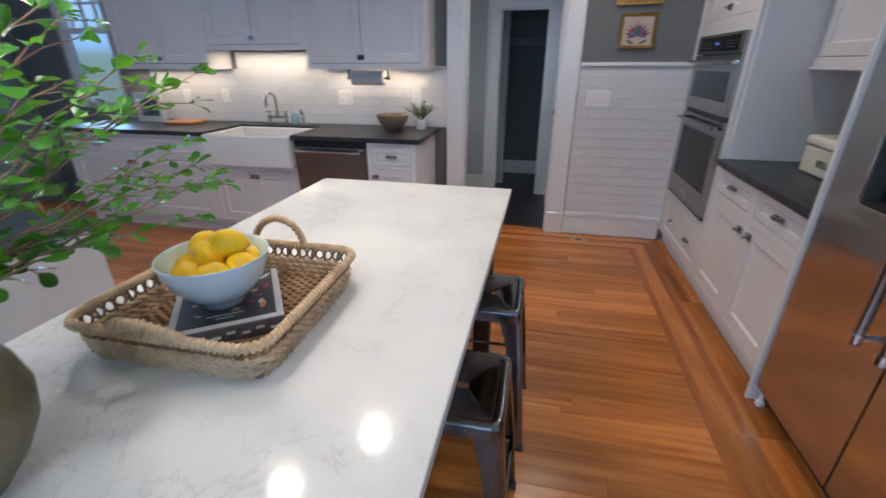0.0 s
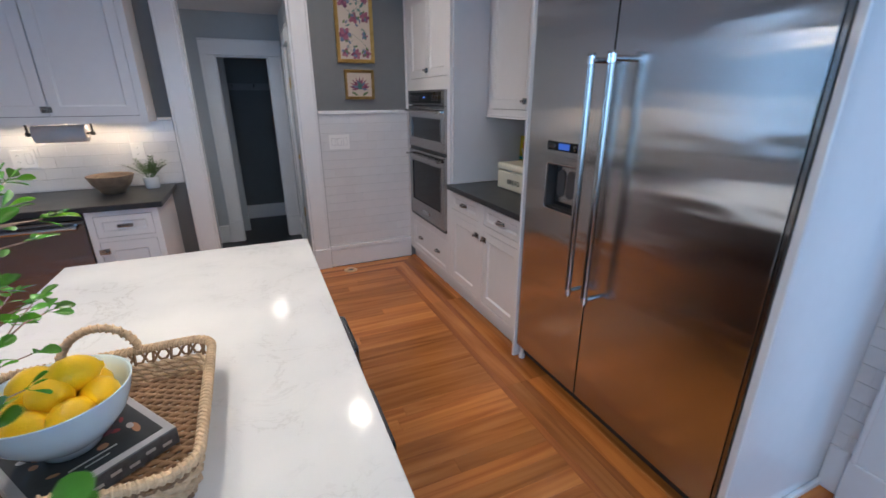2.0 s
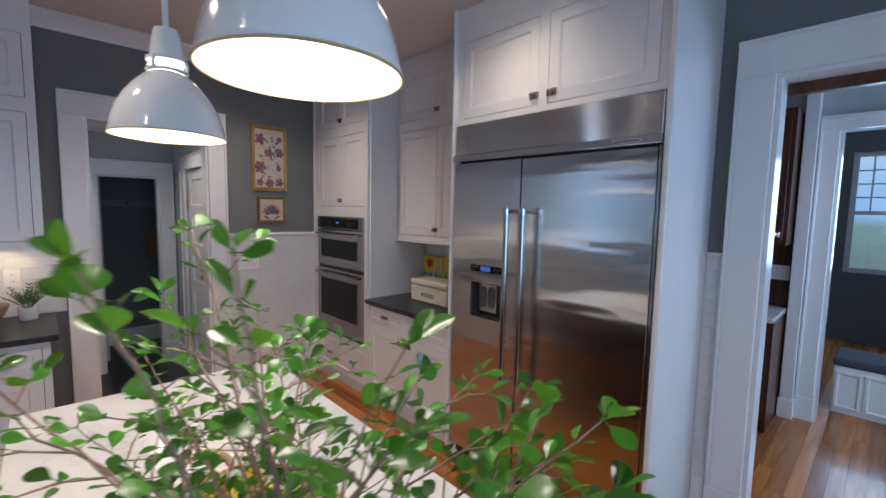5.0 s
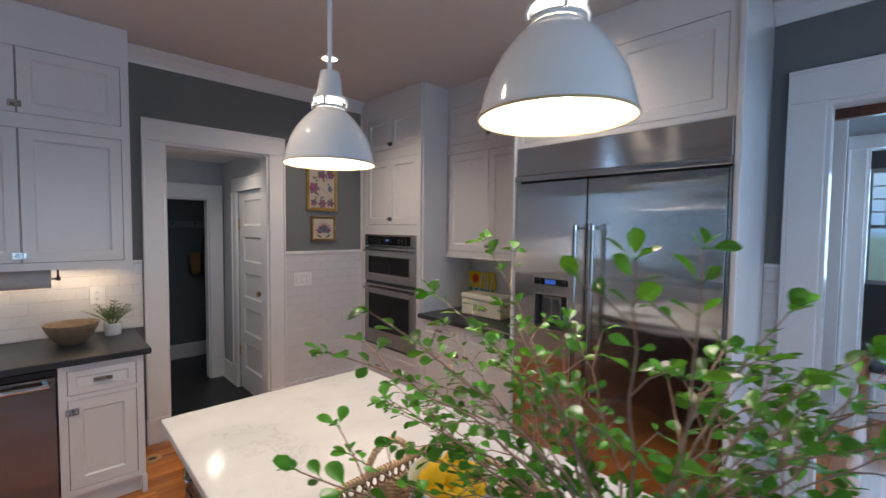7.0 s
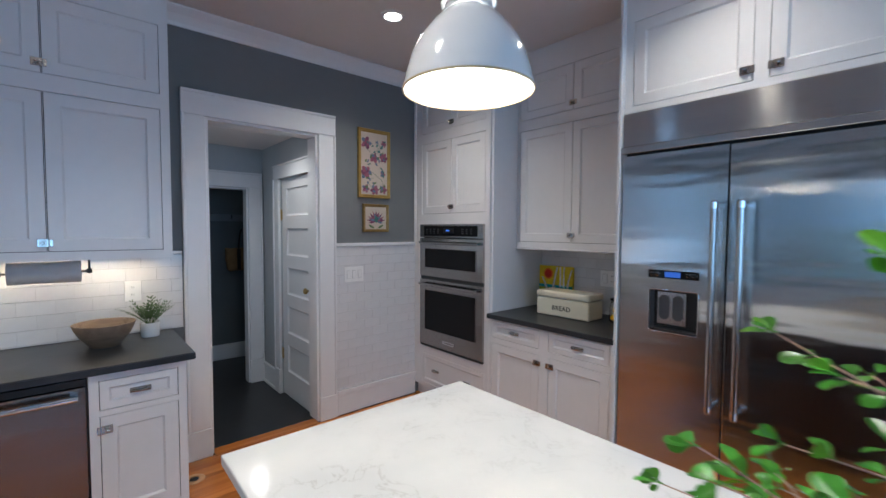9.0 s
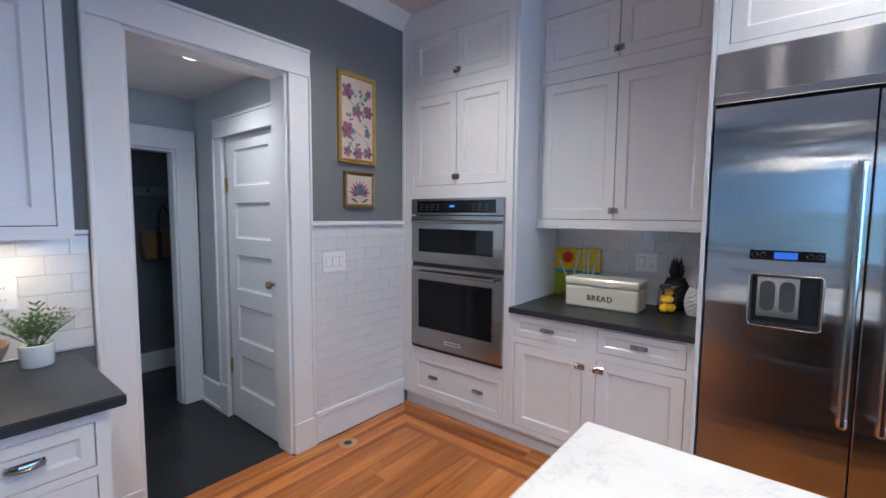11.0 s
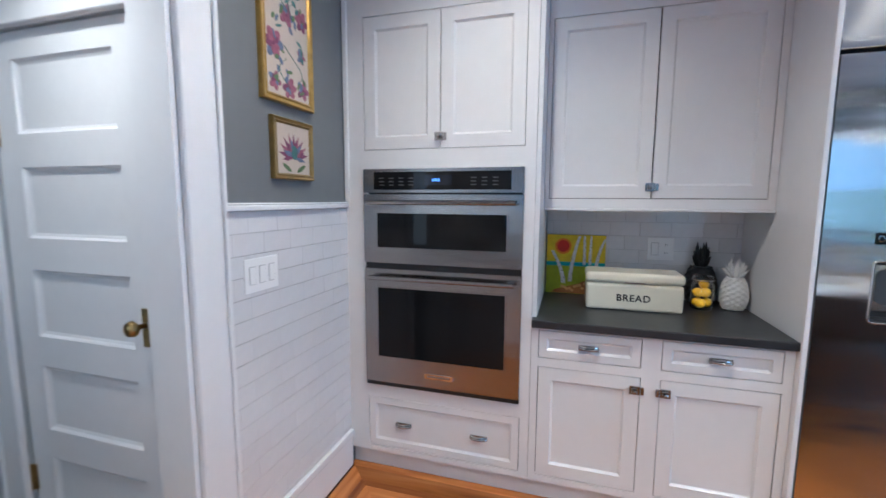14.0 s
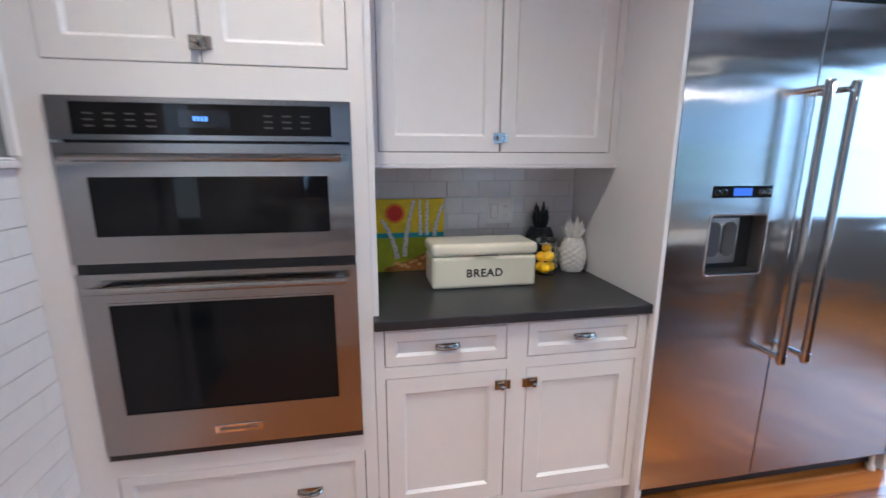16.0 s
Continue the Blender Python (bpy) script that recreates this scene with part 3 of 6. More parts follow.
structure("hall_baseboard", B((HX1 - 0.018, HX1, HD1 + 0.118, HY1, HZ, 0.125), (HX1 - 0.026, HX1, HD1 + 0.118, HY1, 0.1252, 0.155), (HX1 - 0.034, HX1 - 0.0181, HD1 + 0.118, HY1, HZ, -0.015), (-1.6, HE0 - 0.135, HY1 - 0.016, HY1, HZ, 0.155), bevel=0.004), M_TRIM, "white hall baseboard", "trim")
structure("cloakroom_baseboard", B((-1.6, 1.5, 6.13, 6.149, HZ, 0.14), bevel=0.004), M_TRIM, "white baseboard", "trim")

# pantry and the room beyond, through the wide opening
PX = 3.65
structure("pantry_wall", B((PX, PX + 0.14, 0.21, 2.2, 0, CEIL), (PX, PX + 0.14, -2.2, -1.5, 0, CEIL), (PX, PX + 0.14, -1.5, 0.21, 2.30, CEIL), (WALL_E + T, PX, 2.1, 2.2, 0, CEIL), (WALL_D + T, 2.2, -2.3, -2.2, 0, CEIL), (3.5, 8.0, -2.3, -2.2, 0, CEIL), (2.2, 3.5, -2.3, -2.2, 0, 0.75), (2.2, 3.5, -2.3, -2.2, 2.35, CEIL)), M_HALL, "pale grey painted pantry wall")
structure("pantry_ceiling", B((WALL_D + T + 0.2, 8.1, -2.3, 2.2, CEIL, CEIL + 0.1)), M_CEIL, "painted pantry ceiling", "ceiling")
casing("door_casing_5", Front("x", PX), -1.5, 0.21, 2.30, w=0.115, head=0.11, t=0.03)
structure("pantry_pilaster", B((PX - 0.10, PX + 0.001, 0.330, 0.415, 0.16, 2.64), (PX - 0.112, PX + 0.001, 0.322, 0.423, 0, 0.16), bevel=0.004), M_TRIM, "white painted pilaster beside the opening", "trim")
structure("pantry_jamb", B((PX - 0.002, PX + 0.142, 0.19, 0.21, 0, 2.30)), M_TRIM, "white painted jamb", "trim")
structure("far_wall", B((7.0, 7.14, -2.2, 2.2, 0, 0.92), (7.0, 7.14, -2.2, 2.2, 2.5, CEIL), (7.0, 7.14, 0.30, 2.2, 0.92, 2.5), (7.0, 7.14, -2.2, -1.3, 0.92, 2.5), (PX + 0.14, 7.0, 2.1, 2.2, 0, CEIL)), M_GREY, "grey painted far wall with window")
structure("beam", B((WALL_D + T + 0.003, WALL_D + T + 0.05, OY0, OY1 + 0.16, OTOP - 0.075, OTOP + 0.16), (WALL_D + T + 0.003, WALL_D + T + 0.05, OY1 - 0.005, OY1 + 0.16, 0, OTOP - 0.076)), M_MAHOG, "dark mahogany trim of the opening", "trim")

M_STEEL_OVEN = steel_mat("brushed_steel_oven", (0.36, 0.345, 0.335), 0.2)
M_PADDLE = mat("grey_plastic", (0.085, 0.085, 0.09), 0.4, var=0.1, scale=20)
M_RECESS = mat("grey_recess", (0.075, 0.074, 0.076), 0.35, var=0.06, scale=12)

# ---- kitchen: cabinets of the fridge wall ----
EF = Front("x", FACE)
cabinet("oven_cabinet", EF, 2.858, WALL_N - 0.003, 0.105, CEIL - 0.004, 0.635,
        doors=[(2.906, 3.294, 1.651, 2.265, None), (3.294, 3.682, 1.651, 2.265, 3.300, 1.705, -1), (2.906, 3.294, 2.352, 2.668, None), (3.294, 3.682, 2.352, 2.668, 3.300, 2.402, -1)],
        drawers=[(2.900, 3.676, 0.136, 0.404, (3.093, 3.483))], holes=[(2.909, 3.671, 0.484, 1.556)],
        label="tall white painted cabinet housing the wall ovens")
cabinet("base_cabinet", EF, 1.854, 2.856, 0.105, TOP - 0.036, 0.63,
        doors=[(2.393, 2.824, 0.138, 0.666, 2.416, 0.608, -1), (1.887, 2.319, 0.138, 0.666, 2.297, 0.608, 1)],
        drawers=[(2.395, 2.825, 0.706, 0.836, (2.609,)), (1.888, 2.319, 0.706, 0.838, (2.103,))],
        label="white painted base cabinet with drawers under dark worktop")
part("end_panel", B((1.1785, WALL_E, 2.838, 2.8575, TOP + 0.002, CEIL - 0.004)), M_CAB, bpy.data.objects["oven_cabinet"])
UF = Front("x", 1.452)
cabinet("wall_cabinet", UF, 1.854, 2.836, 1.380, CEIL - 0.004, 0.34,
        doors=[(2.350, 2.816, 1.424, 2.278, 2.358, 1.479, -1), (1.884, 2.350, 1.424, 2.278, None), (2.350, 2.816, 2.358, 2.685, 2.358, 2.41, -1), (1.884, 2.350, 2.358, 2.685, None)],
        label="white painted wall cabinet above the bread box")
solo("cabinet_rail", B((1.438, 1.466, 1.854, 2.836, 1.365, 1.3785), bevel=0.003), M_CAB, "white moulding under the wall cabinet", "trim")
solo("worktop", B((FACE - 0.028, WALL_E - 0.002, 1.854, 2.856, TOP - 0.035, TOP), bevel=0.004, segs=2), M_COUNTER, "dark soapstone worktop on the base cabinet", "worktop")
solo("toe_board", B((FACE + 0.045, FACE + 0.062, 1.854, WALL_N - 0.003, 0, 0.104)), M_CAB, "white recessed toe board under the cabinets", "trim")

# fridge housing
FY0, FY1 = 0.582, 1.834
SURROUND = thing("fridge_surround", (1.4, 1.2, 0), label="tall glossy white painted surround framing the fridge", category="cabinet")
part("side_panel", B((1.122, WALL_E, FY1 + 0.001, 1.8525, 0, CEIL - 0.004), bevel=0.002), M_CAB, SURROUND)
part("side_panel", B((1.138, WALL_D, 0.552, FY0 - 0.002, 0, CEIL - 0.004), bevel=0.004), mat("gloss_trim_paint", (0.77, 0.765, 0.77), 0.12, var=0.03, scale=3, bump=0.05, bump_scale=9, coat=0.6), SURROUND)
part("side_base", B((1.150, WALL_D - 0.001, 0.535, 0.5515, 0, 0.03), bevel=0.004), M_TRIM, SURROUND)
cabinet("fridge_top_cabinet", EF, FY0 - 0.001, FY1, 2.168, CEIL - 0.004, 0.6,
        doors=[(1.236, 1.790, 2.202, 2.663, 1.268, 2.256, -1), (0.622, 1.177, 2.202, 2.663, 1.144, 2.256, 1)],
        label="white painted cabinet above the fridge")


def fridge():
    ob = thing("refrigerator", (1.45, (FY0 + FY1) / 2, 0), label="built-in stainless steel side-by-side refrigerator", category="refrigerator")
    x = 1.134
    part("body", B((x + 0.055, WALL_E - 0.03, FY0 + 0.004, FY1 - 0.004, 0.085, 2.160)), M_BLACKPLASTIC, ob)
    # left door with a cut-out for the dispenser
    fr = Front("x", x)
    y0, y1 = 1.312, FY1 - 0.010
    bm = face_frame(fr, y0, y1, 0.095, 1.925, [(1.424, 1.660, 0.984, 1.203)], depth=0.05)
    d = part("door", bm, M_STEEL, ob)
    bar(d, fr, 1.345)
    part("door", B((x, x + 0.05, FY0 + 0.016, 1.306, 0.095, 1.925), bevel=0.004, segs=2), M_STEEL, ob)
    bar(ob.children[-1], fr, 1.238)
    # dispenser
    rim = [(1.542 + p.x, 1.0935 + p.y) for p in rounded(0.121, 0.1125, 0.016)]
    part("dispenser_rim", tube([(x - 0.001, u, v) for u, v in rim], 0.0038, 6, closed=True), M_CHROME, d, "ice and water dispenser rim", True)
    part("recess", B((x + 0.075, x + 0.08, 1.424, 1.660, 0.984, 1.203), (x + 0.002, x + 0.075, 1.424, 1.428, 0.984, 1.203), (x + 0.002, x + 0.075, 1.656, 1.660, 0.984, 1.203), (x + 0.002, x + 0.075, 1.428, 1.656, 1.199, 1.203)), M_RECESS, d)
    part("tray", B((x + 0.003, x + 0.075, 1.428, 1.656, 0.984, 0.994), bevel=0.001), M_BLACKPLASTIC, d)
    part("paddle_plate", B((x + 0.046, x + 0.074, 1.490, 1.640, 1.012, 1.192), bevel=0.004), M_STEEL_V, d)
    for c in (1.532, 1.600):
        bm = bmesh.new()
        ring = [(c + 0.027 * math.cos(a), (1.068 if math.sin(a) < 0 else 1.146) + 0.027 * math.sin(a)) for a in np.linspace(0, 2 * math.pi, 21)[:-1]]
        front, back = [[bm.verts.new((x + w, u, v)) for u, v in ring] for w in (0.0415, 0.0458)]
        bm.faces.new(front)
        for i in range(20):
            bm.faces.new((front[i], front[(i + 1) % 20], back[(i + 1) % 20], back[i]))
        part("paddle", bm, M_PADDLE, d)
    part("display", B((x - 0.002, x + 0.001, 1.422, 1.668, 1.266, 1.308), bevel=0.0008), M_BLACK, d, "black control display")
    part("screen", B((x - 0.0032, x - 0.0021, 1.508, 1.584, 1.273, 1.301)), mat("lit_screen", (0.02, 0.05, 0.2), 0.2, emit=((0.06, 0.2, 0.9), 0.5)), d)
    for c in (1.440, 1.469, 1.622, 1.650):
        bm = bmesh.new()
        tube([(x - 0.0025, c + 0.010 * math.cos(a), 1.287 + 0.010 * math.sin(a)) for a in np.linspace(0, 2 * math.pi, 17)[:-1]], 0.0008, 4, bm, closed=True)
        part("button", bm, M_CHROME, d)
    # grille above the doors
    part("grille", B((x + 0.004, x + 0.05, FY0 + 0.004, FY1 - 0.004, 1.978, 2.160), bevel=0.003), M_STEEL_G, ob)
    lip = part("grille_lip", B((x - 0.012, x + 0.05, FY0 + 0.001, FY1 - 0.001, 1.938, 1.977), bevel=0.004, segs=2), M_STEEL, ob)
    part("badge", B((x - 0.0155, x - 0.0125, 0.66, 0.80, 1.950, 1.966), bevel=0.001), M_CHROME, lip)
    part("badge_bar", B((x - 0.0170, x - 0.0156, 0.675, 0.785, 1.955, 1.961)), M_DARKSTEEL, lip)
    part("side_trim", B((x + 0.001, x + 0.05, FY0, FY0 + 0.012, 0.095, 1.93)), M_DARKSTEEL, ob)
    part("toe_grille", B((x + 0.05, x + 0.06, FY0 + 0.01, FY1 - 0.01, 0.02, 0.088)), M_BLACKPLASTIC, ob)
    for y in (FY1 - 0.03, FY0 + 0.03):
        bm = lathe([(0, 0), (0.018, 0), (0.018, 0.02), (0.01, 0.025), (0.01, 0.09), (0, 0.09)], (x + 0.03, y, 0), 14)
        part("foot", bm, M_PLATE, ob, "white levelling foot")


def bar(parent, fr, u):
    """A long tubular door handle on two posts."""
    bm = tube([fr.p(u, 0.640, 0.075), fr.p(u, 0.648, 0.075), fr.p(u, 1.652, 0.075), fr.p(u, 1.660, 0.075)], [0.0135, 0.0155, 0.0155, 0.0135], 16)
    h = part("handle", bm, M_STEEL_V, parent, "long tubular steel handle", smooth=False)
    for v in (0.665, 1.635):
        part("handle_post", tube([fr.p(u, v, 0.0), fr.p(u, v, 0.062)], 0.011, 12), M_CHROME, parent)
        part("handle_collar", tube([fr.p(u, v - 0.014, 0.075), fr.p(u, v + 0.014, 0.075)], 0.0175, 16), M_CHROME, parent)
    return h


fridge()


def oven():
    ob = thing("wall_oven", (1.4, 3.31, 0.48), label="stainless steel double wall oven with black glass", category="oven")
    x, y0, y1 = 1.134, 2.904, 3.676
    fr = Front("x", x)
    part("body", B((x + 0.035, 1.72, y0 + 0.01, y1 - 0.01, 0.486, 1.553)), M_BLACKPLASTIC, ob)
    part("control_frame", face_frame(fr, y0, y1, 1.448, 1.560, [(y0 + 0.055, y1 - 0.055, 1.462, 1.545)], depth=0.03), M_STEEL_OVEN, ob)
    c = part("control_panel", B((x + 0.001, x + 0.03, y0 + 0.056, y1 - 0.056, 1.463, 1.544)), M_BLACK, ob, "black glass control panel")
    part("clock_display", B((x - 0.0006, x + 0.0009, 3.230, 3.362, 1.482, 1.528)), mat("dim_display", (0.01, 0.012, 0.02), 0.15), c)
    for i in range(4):
        part("digit", B((x - 0.0016, x - 0.0007, 3.318 - i * 0.010, 3.324 - i * 0.010, 1.500, 1.512)), mat("lit_digits", (0.05, 0.1, 0.5), 0.3, emit=((0.1, 0.3, 1.0), 1.2)), c)
    keys = mat("key_print", (0.07, 0.07, 0.075), 0.5)
    for cx in (3.03, 3.08, 3.13, 3.43, 3.48, 3.53, 3.58):
        for cz in (1.484, 1.500, 1.516):
            part("key_mark", B((x - 0.0004, x + 0.0009, cx - 0.012, cx + 0.012, cz - 0.002, cz + 0.002)), keys, c)
    for z0, z1, wz0, wz1 in ((1.108, 1.440, 1.185, 1.350), (0.500, 1.078, 0.635, 0.985)):
        d = part("oven_door", face_frame(fr, y0, y1, z0, z1, [(y0 + 0.072, y1 - 0.072, wz0, wz1)], depth=0.03), M_STEEL_OVEN, ob)
        part("window", B((x + 0.004, x + 0.028, y0 + 0.0725, y1 - 0.0725, wz0 + 0.0005, wz1 - 0.0005)), M_BLACK, d, "black glass oven window")
        part("window_bead", face_frame(Front("x", x - 0.0005), y0 + 0.066, y1 - 0.066, wz0 - 0.006, wz1 + 0.006, [(y0 + 0.072, y1 - 0.072, wz0, wz1)], depth=-0.002), M_STEEL_OVEN, d)
        zh = z1 - 0.038
        part("handle", tube([(x - 0.042, y0 + 0.030, zh), (x - 0.042, y1 - 0.042, zh)], 0.011, 14), M_STEEL_OVEN, d, "tubular steel oven handle")
        for y in (y0 + 0.050, y1 - 0.062):
            part("handle_post", B((x - 0.042, x, y - 0.013, y + 0.013, zh - 0.009, zh + 0.009), bevel=0.002), M_CHROME, d)
    part("badge", B((x - 0.0035, x - 0.0005, 3.218, 3.363, 0.545, 0.572), bevel=0.001), M_CHROME, ob)
    part("badge_bar", B((x - 0.0048, x - 0.0036, 3.233, 3.348, 0.554, 0.563)), M_DARKSTEEL, ob)
    part("bottom_trim", B((x + 0.006, x + 0.03, y0, y1, 0.478, 0.496)), M_BLACKPLASTIC, ob)
    part("vent_strip", B((x + 0.012, x + 0.034, y0 + 0.002, y1 - 0.002, 1.079, 1.107)), M_BLACKPLASTIC, ob)


oven()

# ---- kitchen: sink wall ----
SF = Front("y", 3.138)
NU = Front("y", 3.480)
cabinet("base_cabinet", SF, -1.175, -0.79, 0.105, TOP - 0.036, 0.63, doors=[(-1.138, -0.826, 0.14, 0.648, -1.112, 0.585, -1)], drawers=[(-1.138, -0.826, 0.675, 0.815, (-0.982,))], label="narrow white painted base cabinet with one drawer")
cabinet("sink_cabinet", SF, -2.60, -1.79, 0.105, 0.620, 0.63, doors=[(-2.56, -2.197, 0.14, 0.575, -2.22, 0.53, 1), (-2.195, -1.83, 0.14, 0.575, -2.17, 0.53, -1)], label="white painted sink base cabinet")
cabinet("base_cabinet", SF, -4.08, -2.602, 0.105, TOP - 0.036, 0.63, doors=[(-4.04, -3.40, 0.14, 0.648, -3.425, 0.6, 1), (-3.398, -2.64, 0.14, 0.648, -3.37, 0.6, -1)], drawers=[(-4.04, -3.40, 0.675, 0.815, (-3.72,)), (-3.398, -2.64, 0.675, 0.815, (-3.02,))], label="wide white painted base cabinet beside the sink")
solo("toe_board", B((-4.06, -0.80, 3.175, 3.19, 0, 0.104)), M_CAB, "white recessed toe board under the cabinets", "trim")
solo("base_trim", B((-0.81, -0.785, 3.125, 3.16, 0, 0.104), (-0.812, -0.790, 3.1605, 3.77, 0, 0.104)), M_CAB, "white painted cabinet end base", "trim")
cabinet("wall_cabinet", NU, -1.778, -0.787, 1.352, CEIL - 0.004, 0.304, doors=[(-1.302, -0.830, 1.396, 2.168, None), (-1.735, -1.304, 1.396, 2.168, -1.319, 1.440, 1), (-1.302, -0.830, 2.250, 2.622, None), (-1.735, -1.304, 2.250, 2.622, -1.319, 2.300, 1)], label="white painted wall cabinet beside the doorway")
cabinet("wall_cabinet", NU, -2.698, -1.780, 1.500, CEIL - 0.004, 0.304, doors=[(-2.66, -2.242, 1.538, 2.166, -2.26, 1.585, 1), (-2.240, -1.82, 1.538, 2.166, None), (-2.66, -2.242, 2.248, 2.622, None), (-2.240, -1.82, 2.248, 2.622, None)], label="white painted wall cabinet above the sink")
cabinet("wall_cabinet", NU, -3.62, -2.700, 1.352, CEIL - 0.004, 0.304, doors=[(-3.58, -3.16, 1.396, 2.166, -3.18, 1.440, 1), (-3.158, -2.74, 1.396, 2.166, None), (-3.58, -3.16, 2.236, 2.622, None), (-3.158, -2.73, 2.236, 2.622, None)], label="white painted wall cabinet with dark interior shadow")


def dishwasher():
    ob = thing("dishwasher", (-1.48, 3.4, 0.1), label="stainless steel dishwasher under the dark worktop", category="dishwasher")
    x0, x1, y = -1.786, -1.180, 3.128
    part("body", B((x0, x1, y + 0.022, 3.74, 0.1, 0.842)), M_BLACKPLASTIC, ob)
    d = part("door", B((x0 + 0.004, x1 - 0.004, y, y + 0.02, 0.115, 0.805), bevel=0.003), M_STEEL_X, ob, "brushed steel door")
    part("control_strip", B((x0 + 0.004, x1 - 0.004, y + 0.002, y + 0.02, 0.81, 0.84), bevel=0.002), M_BLACKPLASTIC, ob)
    part("handle", tube([(x0 + 0.03, y - 0.045, 0.768), (x1 - 0.03, y - 0.045, 0.768)], 0.011, 12), M_CHROME, d, "tubular steel handle")
    for x in (x0 + 0.045, x1 - 0.045):
        part("handle_post", B((x - 0.012, x + 0.012, y - 0.045, y, 0.757, 0.779), bevel=0.002), M_CHROME, d)
    part("toe_panel", B((x0, x1, y + 0.05, y + 0.06, 0.0, 0.099)), M_BLACKPLASTIC, ob)


dishwasher()
# worktop with a cut-out for the sink
SX0, SX1 = -2.580, -1.797
bm = bmesh.new()
f = bm.faces.new([bm.verts.new((x, y, TOP - 0.035)) for x, y in ((-4.10, 3.106), (SX0, 3.106), (SX0, 3.60), (SX1, 3.60), (SX1, 3.106), (-0.752, 3.106), (-0.752, WALL_N - 0.012), (-4.10, WALL_N - 0.012))])
ext = bmesh.ops.extrude_face_region(bm, geom=[f])
bmesh.ops.translate(bm, verts=[g for g in ext["geom"] if isinstance(g, bmesh.types.BMVert)], vec=(0, 0, 0.035))
bmesh.ops.bevel(bm, geom=list(bm.edges), offset=0.004, segments=2, affect="EDGES")
solo("worktop", bm, M_COUNTER, "dark soapstone worktop along the sink wall", "worktop")


def sink():
    bm = bmesh.new()
    x0, x1, y0, y1, z0, z1 = SX0 + 0.003, SX1 - 0.003, 3.075, 3.597, 0.626, 0.872
    t = 0.028
    B((x0, x1, y0, y0 + t, z0, z1), (x0, x1, y1 - t, y1, z0, z1), (x0, x0 + t, y0 + t, y1 - t, z0, z1), (x1 - t, x1, y0 + t, y1 - t, z0, z1), (x0 + t, x1 - t, y0 + t, y1 - t, z0, z0 + t), bevel=0.010, segs=3, bm=bm)
    solo("farmhouse_sink", bm, M_PORC, "white fireclay apron-front farmhouse sink", "sink", smooth=False)


sink()

# ---- island ----
ISLAND = thing("kitchen_island", (-0.460, 1.0, 0), -0.4, "kitchen island with dark wood base and quartz top", "kitchen island", local=True)
part("countertop", B((-0.456, 0.456, -0.875, 0.950, 0.853, 0.883), bevel=0.004, segs=2), M_MARBLE, ISLAND, "white veined quartz countertop")
part("cabinet_body", B((-0.385, 0.10, -0.81, 0.865, 0.09, 0.852)), M_WALNUT, ISLAND, "dark walnut cabinet body")
part("plinth", B((-0.35, 0.07, -0.78, 0.83, 0.0, 0.09)), M_WALNUT, ISLAND)
for y in (-0.77, 0.82):
    part("corner_post", B((0.325, 0.405, y - 0.04, y + 0.04, 0, 0.852), bevel=0.004), M_WALNUT, ISLAND)
part("apron", B((0.101, 0.395, 0.835, 0.855, 0.74, 0.852), (0.101, 0.395, -0.805, -0.785, 0.74, 0.852), (0.365, 0.385, -0.73, 0.78, 0.76, 0.852)), M_WALNUT, ISLAND)
IF = Front("x", -0.386)
for y0, y1 in ((0.31, 0.84), (-0.25, 0.29), (-0.79, -0.27)):
    d = part("drawer", shaker(IF, y0, y1, 0.665, 0.83, stile=0.034, w=0.018), M_WALNUT, ISLAND)
    pull(Front("x", -0.404), (y0 + y1) / 2 + 0.12, 0.75, d)
    part("door", shaker(IF, y0, y1, 0.11, 0.65, w=0.018), M_WALNUT, ISLAND)

# ---- windows ----


def window(name, x0, x1, y0, y1, z0, z1, cols, rows, axis):
    """A painted window in its opening: frame, sashes with bars, panes, and a plain bright outdoors behind."""
    ob = thing(name, ((x0 + x1) / 2, (y0 + y1) / 2, z0), label="white painted window with daylight outside", category="window", kind="structure")
    u0, u1 = (y0, y1) if axis == "x" else (x0, x1)
    a, b = (x0, x1) if axis == "x" else (y0, y1)
    mid = (a + b) / 2
    box = (lambda p, q, r, s, e, f: (e, f, p, q, r, s)) if axis == "x" else (lambda p, q, r, s, e, f: (p, q, e, f, r, s))
    f = 0.06
    part("window_frame", B(box(u0, u0 + f, z0, z1, mid - 0.04, mid + 0.04), box(u1 - f, u1, z0, z1, mid - 0.04, mid + 0.04), box(u0 + f, u1 - f, z0, z0 + f, mid - 0.04, mid + 0.04), box(u0 + f, u1 - f, z1 - f, z1, mid - 0.04, mid + 0.04), box(u0 + f, u1 - f, (z0 + z1) / 2 - 0.025, (z0 + z1) / 2 + 0.025, mid - 0.035, mid + 0.035)), M_TRIM, ob)
    bm = bmesh.new()
    zm = (z0 + z1) / 2 + 0.025
    for i in range(1, cols):
        u = u0 + (u1 - u0) * i / cols
        B(box(u - 0.009, u + 0.009, zm, z1 - f, mid - 0.015, mid + 0.015), bm=bm)
    for j in range(1, rows):
        v = zm + (z1 - f - zm) * j / rows
        B(box(u0 + f, u1 - f, v - 0.009, v + 0.009, mid - 0.014, mid + 0.014), bm=bm)
    part("glazing_bars", bm, M_TRIM, ob)
    for v0, v1 in ((z0 + f, (z0 + z1) / 2 - 0.025), (zm, z1 - f)):
        p = part("pane", B(box(u0 + f, u1 - f, v0, v1, mid + 0.003, mid + 0.006)), M_GLASS, ob)
        p.visible_shadow = False
    return ob


